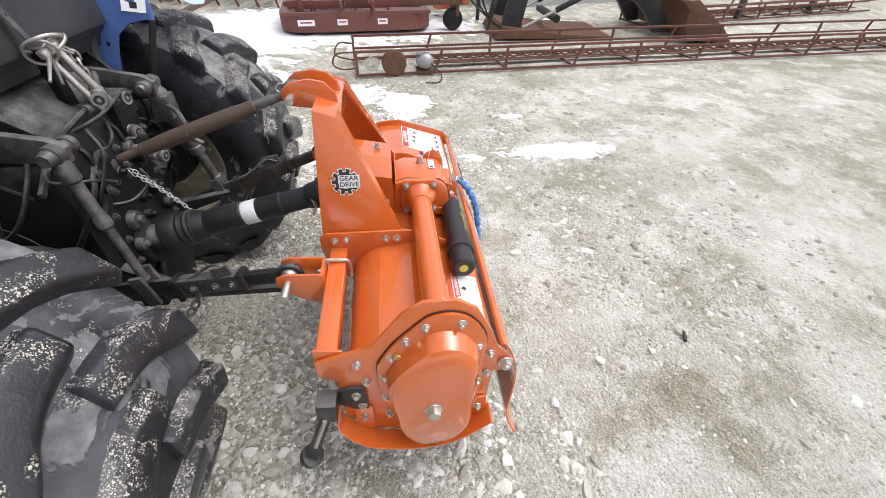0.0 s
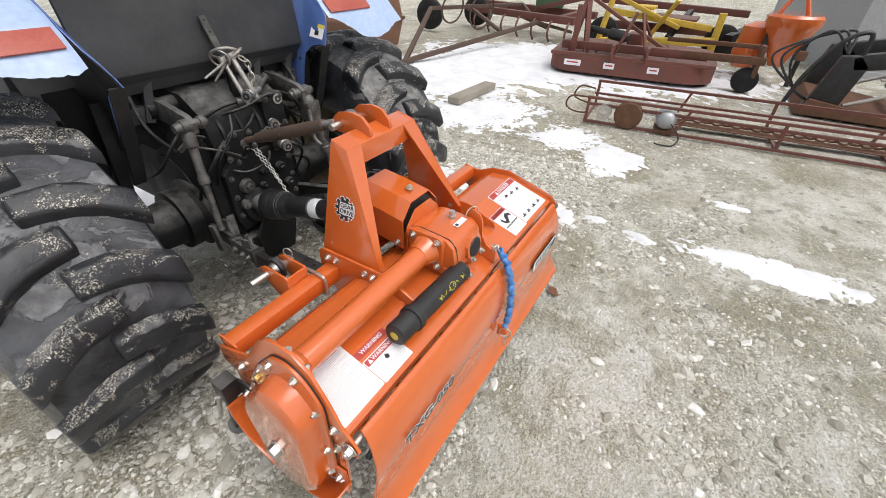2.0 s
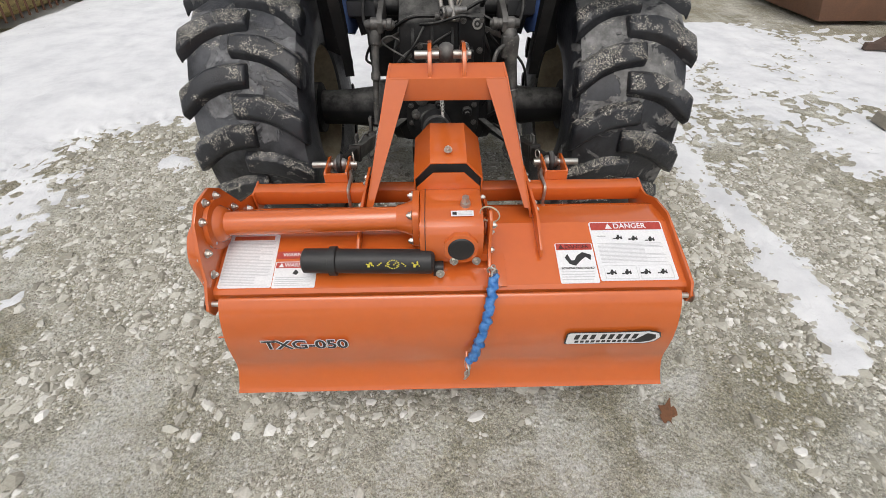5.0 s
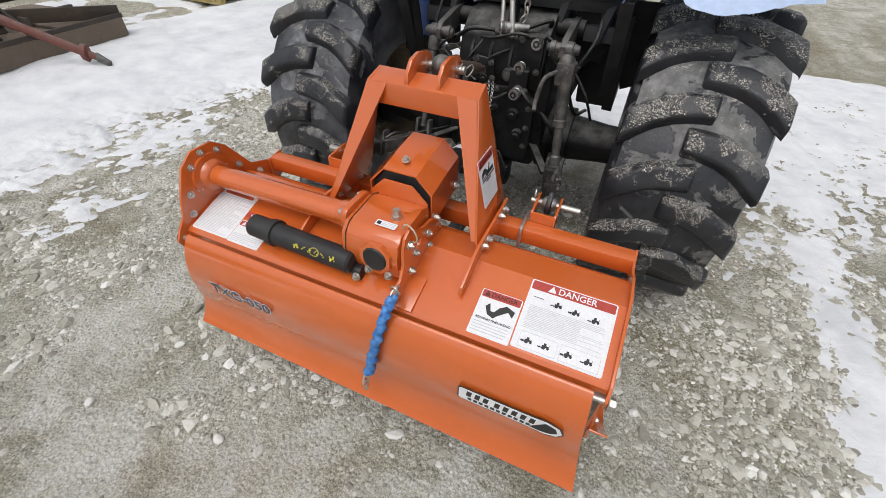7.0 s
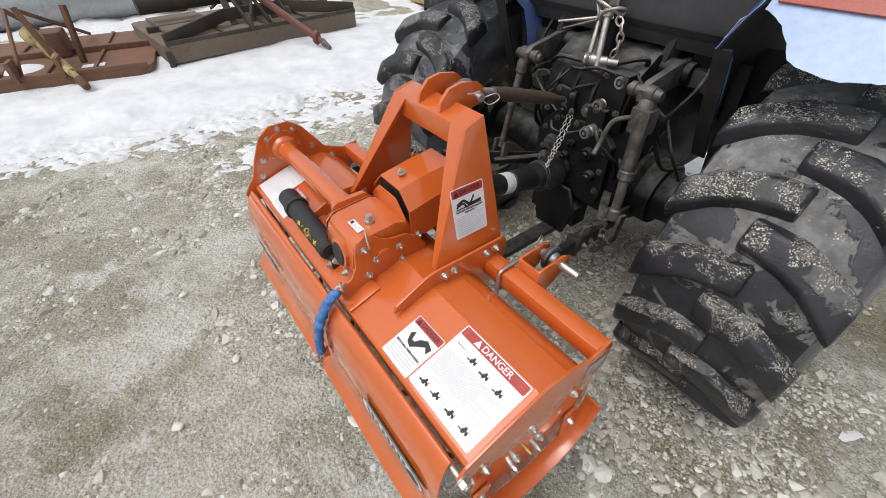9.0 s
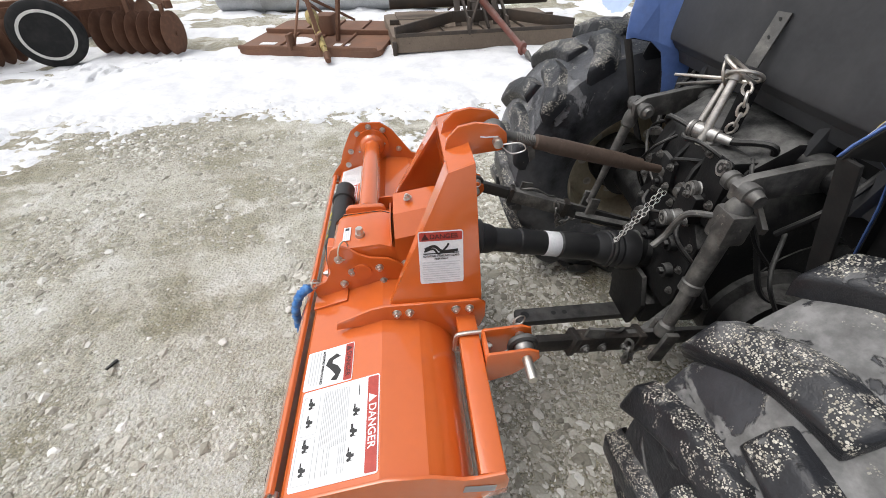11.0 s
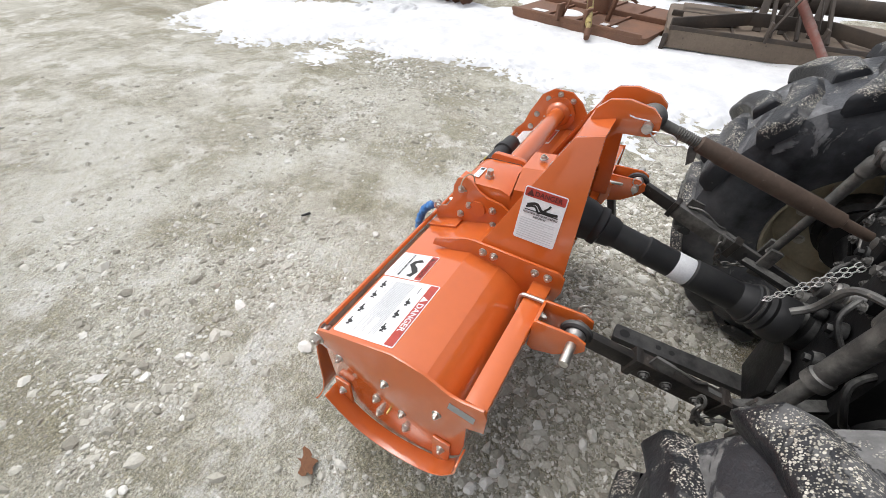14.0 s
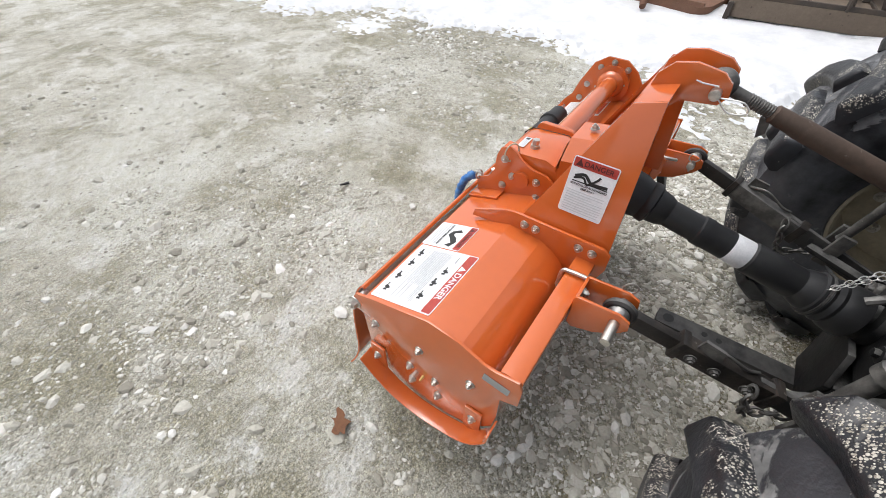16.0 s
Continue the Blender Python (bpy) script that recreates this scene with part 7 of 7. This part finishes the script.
gang((-5.72, -3.02, 0.28), (-5.86, -4.02, 0.28), 7, 0.28)
gang((-4.72, -5.62, 0.30), (-5.62, -5.15, 0.30), 8, 0.30)
gang((-6.9, -3.9, 0.28), (-7.0, -5.2, 0.28), 7, 0.28)
for a, b, w in (((-4.6, -5.65, 0.66), (-6.0, -3.6, 0.66), 0.11), ((-4.8, -5.9, 0.74), (-5.5, -4.2, 0.72), 0.10), ((-5.8, -3.0, 0.62), (-7.0, -3.9, 0.62), 0.10), ((-5.5, -4.2, 0.72), (-7.0, -5.1, 0.72), 0.10), ((-5.0, -5.45, 0.32), (-5.0, -5.45, 0.70), 0.06), ((-5.85, -3.6, 0.30), (-5.9, -3.6, 0.68), 0.06), ((-5.75, -3.1, 0.34), (-5.78, -3.1, 0.64), 0.05), ((-5.34, -4.40, 0.40), (-5.65, -4.5, 0.70), 0.07)):
    part("frame_beam", bar(a, b, w, w), RUST, har, edge=0.008)

# grey tank lying behind the cutters
tank = thing("storage_tank", (-8.9, -1.0, 0), "long pale grey galvanised pipe lying in snow", "tank")
part("shell", lathe((-8.9, -3.4, 0.30), (-8.7, 1.0, 0.30), [(0, 0.02), (0.0, 0.26), (0.01, 0.30), (0.99, 0.30), (1.0, 0.26), (1.0, 0.02)], seg=28), GALV, tank)
for y in (-2.5, -1.0, 0.4):
    part("hoop", ring((-8.8, y, 0.30), (0.05, 1, 0), 0.305, 0.012), GALV, tank)

# yellow machine behind the tractor
ym = thing("yellow_baler", (-6.6, 5.2, 0), "stained yellow farm machine with rusty teeth", "farm machine")
m = local((-5.7, 4.5), (0.03, 1.0))
sub("body", prism([(0, 0.18), (0.1, 0.55), (0.5, 0.75), (0.9, 0.75), (0.9, 0.12), (0.2, 0.10)], "x", 0.0, 2.6), KHAKI, ym, m, edge=0.02)
sub("drum", rod((0.1, 0.05, 0.34), (2.5, 0.05, 0.34), 0.16, seg=20), KHAKI, ym, m, "dented drum")
for k in range(18):
    sub("tooth", sweep([(0.15 + 0.135 * k, 0.0, 0.50), (0.15 + 0.135 * k, -0.16, 0.34), (0.15 + 0.135 * k, -0.10, 0.12)], 0.016, seg=6), RUST, ym, m)
sub("end_panel", prism([(-0.12, 0.05), (-0.15, 0.55), (0.2, 0.85), (0.9, 0.85), (0.9, 0.05)], "x", -0.10, 0.0), KHAKI, ym, m, edge=0.02)

# rusty tongue and wheel rake beyond the board
def out(p):
    """Places of the outer row, drawn out from the middle of the yard."""
    return Vector((-0.7 + 1.19 * (p[0] + 0.7), -0.75 + 1.19 * (p[1] + 0.75), 1.12 * p[2]))


rake = thing("tillage_frame", (5.6, 3.0, 0), "rusty implement frame with a long tongue and wheels", "farm implement")
for a, b, w in (((4.02, 3.22, 0.05), (7.2, 2.45, 0.32), 0.075), ((4.10, 3.20, 0.06), (5.6, 3.75, 0.60), 0.07), ((5.6, 3.75, 0.60), (8.2, 3.2, 0.50), 0.07), ((7.2, 2.45, 0.32), (7.6, 1.9, 0.15), 0.06), ((6.2, 2.7, 0.25), (6.6, 3.5, 0.52), 0.06), ((7.2, 2.45, 0.32), (8.2, 3.2, 0.5), 0.06), ((7.6, 2.4, 0.20), (8.6, 3.6, 0.30), 0.09), ((6.9, 3.3, 0.50), (6.9, 3.3, 0.20), 0.05)):
    part("frame_beam", bar(out(a), out(b), w, w), DARKRUST, rake, edge=0.008)
part("hoop", ring(out((6.4, 3.2, 0.52)), (0.3, 1, 0.2), 0.34, 0.018), DARKRUST, rake)
part("hoop", ring(out((5.9, 3.5, 0.60)), (0.3, 1, 0.2), 0.28, 0.018), DARKRUST, rake)
for c in ((6.85, 4.6, 0.33), (7.9, 4.1, 0.33)):
    c = out(c)
    part("wheel", lathe(c - Vector((0.09, 0, 0)), c + Vector((0.09, 0.02, 0)), tyre_lathe(0.18, 0.33, 0.17), seg=30), TYREBROWN, rake, "dusty black tyre")

# dark rusty box body, far off
bx = thing("scrap_hopper", (6.0, 5.6, 0), "rusty brown steel hopper", "hopper")
part("body", prism([(5.1, 0.05), (4.9, 0.55), (5.1, 1.1), (6.2, 1.1), (6.4, 0.5), (6.2, 0.05)], "y", 5.0, 6.6), BROWN, bx, edge=0.02)
part("lip", bar((4.95, 4.98, 0.56), (6.4, 4.98, 0.52), 0.06, 0.06), RUST, bx, edge=0.01)

# yellow and red machines behind the red cutter
yi = thing("yellow_implement", (8.4, 0.6, 0), "yellow and red farm implement with arms", "farm implement")
for a, b, w, mat in (((7.9, 1.5, 0.25), (8.5, -0.4, 0.35), 0.13, YELLOW), ((8.1, 1.4, 0.75), (8.5, -0.3, 0.55), 0.10, YELLOW), ((7.9, 1.5, 0.25), (8.1, 1.4, 1.1), 0.08, YELLOW), ((8.3, 0.7, 0.3), (7.9, 0.3, 1.0), 0.06, YELLOW), ((8.1, 1.4, 1.0), (8.2, 0.2, 0.55), 0.07, YELLOW), ((8.5, -0.4, 0.1), (8.5, -0.4, 0.8), 0.12, YELLOW), ((9.2, 1.8, 0.4), (9.4, -0.8, 0.4), 0.15, REDRUST), ((9.6, 2.0, 0.8), (9.8, -0.8, 0.7), 0.12, REDRUST), ((8.7, 0.4, 0.3), (9.6, 0.2, 0.7), 0.10, GREASE), ((8.6, -0.6, 0.4), (9.4, -0.9, 0.5), 0.14, GREASE)):
    part("arm", bar(a, b, w, w), mat, yi, edge=0.012)
part("red_panel", box((9.0, 0.6, 0.62), (0.7, 1.2, 0.06)), REDRUST, yi, edge=0.01)
part("seat", box((8.6, 0.9, 0.80), (0.4, 0.35, 0.06)), YELLOW, yi, edge=0.02)
for c in ((8.6, 1.6, 0.3), (8.9, -0.5, 0.3)):
    c = Vector(c)
    part("wheel", lathe(c - Vector((0.09, 0, 0)), c + Vector((0.09, 0, 0)), tyre_lathe(0.18, 0.3, 0.15), seg=26), TYREBROWN, yi, "dusty black tyre")
gi = thing("red_cultivator", (9.0, 3.2, 0), "faded red cultivator frame with green parts", "cultivator")
for a, b, w, mat in (((8.6, 2.2, 0.45), (9.4, 5.2, 0.45), 0.14, REDRUST), ((9.4, 2.0, 0.5), (10.2, 5.2, 0.5), 0.14, REDRUST), ((8.7, 2.6, 0.45), (9.6, 2.4, 0.5), 0.12, REDRUST), ((9.2, 4.6, 0.45), (10.0, 4.4, 0.5), 0.12, REDRUST), ((8.5, 2.0, 0.9), (9.0, 3.2, 0.6), 0.08, REDRUST), ((9.4, 3.4, 0.7), (9.5, 2.8, 0.7), 0.22, GREEN)):
    part("frame_beam", bar(a, b, w, w), mat, gi, edge=0.012)
for k in range(7):
    part("tine", sweep(curve([(8.65 + 0.11 * k, 2.3 + 0.42 * k, 0.42), (8.45 + 0.11 * k, 2.3 + 0.42 * k, 0.38), (8.35 + 0.11 * k, 2.3 + 0.42 * k, 0.2), (8.5 + 0.11 * k, 2.3 + 0.42 * k, 0.02)]), 0.022, seg=6), REDRUST, gi)
sp = thing("orange_spreader", (7.5, -1.35, 0), "bright orange cone seed spreader standing on snow", "spreader")
part("hopper", lathe((7.5, -1.35, 0.25), (7.5, -1.35, 0.95), [(0, 0.10), (0.2, 0.16), (0.75, 0.34), (0.8, 0.36), (0.95, 0.36), (1, 0.33)], seg=20), ORANGE, sp)
part("hopper", lathe((7.75, -0.95, 0.15), (7.75, -0.95, 0.80), [(0, 0.18), (0.3, 0.24), (0.9, 0.20), (1, 0.06)], seg=18), ORANGE, sp)
part("frame", bar((7.4, -1.6, 0.0), (7.4, -1.6, 0.9), 0.06, 0.06, bar((7.4, -1.1, 0.0), (7.4, -1.1, 0.9), 0.06, 0.06)), BLACKPAINT, sp)
part("mast", sweep(curve([(7.5, -1.5, 0.9), (7.5, -1.3, 1.25), (7.5, -1.1, 0.9)]), 0.03), ORANGE, sp)

# black front loader
ld = thing("front_loader", (6.2, -3.2, 0), "black detached front loader with bucket and hydraulic rams", "loader")
part("tower", prism([(-1.98, 0.05), (-2.08, 0.62), (-1.98, 0.72), (-1.80, 0.70), (-1.70, 0.25), (-1.62, 0.05)], "x", 5.78, 5.90), BLACKPAINT, ld, edge=0.01)
part("tower", prism([(-1.98, 0.05), (-2.08, 0.62), (-1.98, 0.72), (-1.80, 0.70), (-1.70, 0.25), (-1.62, 0.05)], "x", 6.75, 6.87), BLACKPAINT, ld, edge=0.01)
for x in (5.84, 6.81):
    arm = part("arm", prism([(-1.90, 0.70), (-1.95, 0.56), (-3.20, 0.78), (-3.75, 0.82), (-3.9, 0.92), (-3.75, 1.06), (-3.3, 1.04), (-2.0, 0.74)], "x", x - 0.06, x + 0.06), BLACKPAINT, ld, "black loader arm", edge=0.012)
    part("forearm", prism([(-3.55, 1.05), (-3.78, 1.08), (-3.98, 0.95), (-4.45, 0.30), (-4.50, 0.12), (-4.30, 0.10), (-4.05, 0.40), (-3.62, 0.72)], "x", x - 0.065, x + 0.065), BLACKPAINT, ld, edge=0.012)
    part("pivot", rod((x - 0.075, -4.08, 0.62), (x + 0.075, -4.08, 0.62), 0.06), GREASE, ld)
    part("lift_ram", lathe((x - 0.02, -3.35, 0.80), (x - 0.02, -2.55, 0.42), [(0, 0.03), (0.02, 0.045), (0.98, 0.045), (1, 0.03)], seg=16), BLACKPAINT, ld)
    part("ram_rod", rod((x - 0.02, -2.55, 0.42), (x - 0.02, -2.05, 0.18), 0.022), ZINC, ld, "bright ram rod")
    part("dump_ram", lathe((x - 0.02, -3.75, 0.98), (x - 0.02, -2.75, 0.66), [(0, 0.03), (0.02, 0.04), (0.98, 0.04), (1, 0.03)], seg=16), BLACKPAINT, ld)
    part("ram_rod", rod((x - 0.02, -2.75, 0.66), (x - 0.02, -2.25, 0.50), 0.020), ZINC, ld, "bright ram rod")
# maker's lettering and arrows on the arm, as bars
logo = part("arm_badge", box((5.778, -2.85, 0.80), (0.003, 0.62, 0.012), pose(0, 0, 0, -10.5, 0, 0)), BLACKPAINT, ld)
for k in range(10):
    y = -2.62 - 0.058 * k
    part("badge_bar", box((5.777, y, 0.765 + (-(y + 2.62)) * 0.19), (0.004, 0.036, 0.055), pose(0, 0, 0, -10.5, 0, 0)), PAPER, logo, "white bar")
for k in range(4):
    for y0, s in ((-2.36, 1), (-3.26, -1)):
        y = y0 - 0.045 * k
        part("badge_bar", box((5.777, y, 0.765 + (-(y + 2.62)) * 0.19), (0.004, 0.016, 0.07), pose(0, 0, 0, 30 * s, 0, 0)), PAPER, logo)
part("base_tray", prism([(-1.6, 0.03), (-1.7, 0.22), (-2.6, 0.10), (-3.55, 0.06), (-3.55, 0.03)], "x", 5.72, 6.9), RUST, ld, "rusty brown base plates", edge=0.008)
part("cross_tube", rod((5.84, -2.6, 0.30), (6.81, -2.6, 0.30), 0.06), BLACKPAINT, ld)
part("cross_tube", rod((5.84, -3.75, 0.95), (6.81, -3.75, 0.95), 0.07), BLACKPAINT, ld)
part("bucket", prism(strip([(-4.45, 0.62), (-4.60, 0.50), (-4.62, 0.25), (-4.75, 0.08), (-5.5, 0.03)], 0.02), "x", 5.45, 7.25), RUST, ld, "rusty brown bucket", edge=0.004)
for x in (5.45, 7.24):
    part("bucket_side", prism([(-4.45, 0.62), (-4.60, 0.50), (-4.62, 0.25), (-4.75, 0.08), (-5.5, 0.03), (-5.3, 0.22), (-4.7, 0.62)], "x", x, x + 0.02), RUST, ld, edge=0.004)
part("guard_hoop", sweep(curve([(5.75, -1.45, 0.10), (5.78, -1.55, 0.5), (5.8, -1.75, 0.86), (5.82, -1.95, 0.95), (5.82, -1.98, 0.72)]), 0.025), BLACKPAINT, ld)
for d in (0.0, 0.10, 0.2):
    part("hose", sweep(curve([(5.84, -1.85, 0.72), (5.80 + d, -1.60 - d, 0.95), (5.78, -1.35 + d, 0.66), (5.80, -1.5, 0.30), (5.9, -1.8, 0.12)]), 0.014), BLACK, ld, "black hydraulic hose")
part("valve", box((5.83, -1.42, 0.66), (0.10, 0.12, 0.10)), RUST, ld, edge=0.01)

# grey metal shed
shed = thing("metal_shed", (10.5, -8.0, 0), "grey ribbed sheet-metal shed", "shed")
wall_bm = prism([(8.7, -2.3), (11.9, -14.5), (16.0, -13.5), (12.8, -1.3)], "z", 0.0, 3.2)
part("wall", wall_bm, GREY, shed)
p0, p1 = Vector((8.7, -2.3, 0)), Vector((11.9, -14.5, 0))
for k in range(14):
    c = p0.lerp(p1, (k + 0.5) / 14)
    part("rib", bar(c + Vector((-0.01, 0, 0.12)), c + Vector((-0.01, 0, 3.1)), 0.02, 0.014, roll=14), GREY, shed)
part("base_rail", bar(p0 + Vector((-0.02, 0, 0.05)), p1 + Vector((-0.02, 0, 0.05)), 0.05, 0.10), GREY, shed)

# board, sticks, leaf, larger stones
single("wooden_board", moved(prism(rounded(-0.48, -0.09, 0.48, 0.09, 0.012, 2), "z", 0.0, 0.085), Matrix.Translation((4.08, 2.10, 0.015)) @ pose(0, 0, 0, 0, 0, -3)), WOOD, (4.08, 2.10, 0.015), "weathered grey wooden board lying on snow", "board", edge=0.004)
leaf_line = [(0.045 * (1 + 0.35 * math.sin(5 * t)) * math.cos(t), 0.030 * (1 + 0.35 * math.cos(5 * t)) * math.sin(t)) for t in np.linspace(0, 2 * math.pi, 26)[:-1]]
lf = prism(leaf_line, "z", 0.0, 0.0015)
for v in lf.verts:
    v.co.z += 6 * v.co.x * v.co.x + 0.003 * math.sin(70 * v.co.y)
single("dry_leaf", moved(lf, Matrix.Translation((0.851, -0.238, 0.016)) @ pose(0, 0, 0, 6, -5, 60)), LEAFMAT, (0.851, -0.238, 0.016), "dry brown oak leaf on the gravel", "leaf")
single("stick", rod((-0.240, -1.257, 0.014), (-0.188, -1.279, 0.018), 0.009, 0.007, seg=7), GREASE, (-0.213, -1.268, 0.014), "short dark stick on the gravel", "stick")


def rock(x, y, r, seed):
    bm = bmesh.new()
    bmesh.ops.create_icosphere(bm, subdivisions=2, radius=1.0)
    rng = random.Random(seed)
    off = Vector((rng.random() * 9, rng.random() * 9, rng.random() * 9))
    for v in bm.verts:
        v.co *= 1 + 0.35 * noise.noise(v.co * 1.1 + off) + 0.1 * noise.noise(v.co * 3 + off)
        v.co = Vector((v.co.x * r, v.co.y * r * 0.8, v.co.z * r * 0.55))
    moved(bm, Matrix.Translation((x, y, r * 0.25)) @ pose(0, 0, 0, 0, 0, rng.uniform(0, 360)))
    single("stone", bm, STONE, (x, y, 0.0), "loose grey limestone lump on gravel", "stone", "loose stones", smooth=False)


for i, (x, y, r) in enumerate(((0.49, -0.597, 0.034), (0.83, 0.40, 0.038), (0.66, 0.52, 0.030), (0.93, 0.25, 0.022), (-0.965, -0.285, 0.024), (-0.487, -0.52, 0.022), (-1.06, -0.63, 0.022), (-0.86, 0.67, 0.030), (-1.39, 0.49, 0.022), (0.62, 0.30, 0.026), (1.23, -0.72, 0.018), (0.40, -0.90, 0.022), (-0.30, -0.80, 0.024))):
    rock(x, y, r, i)
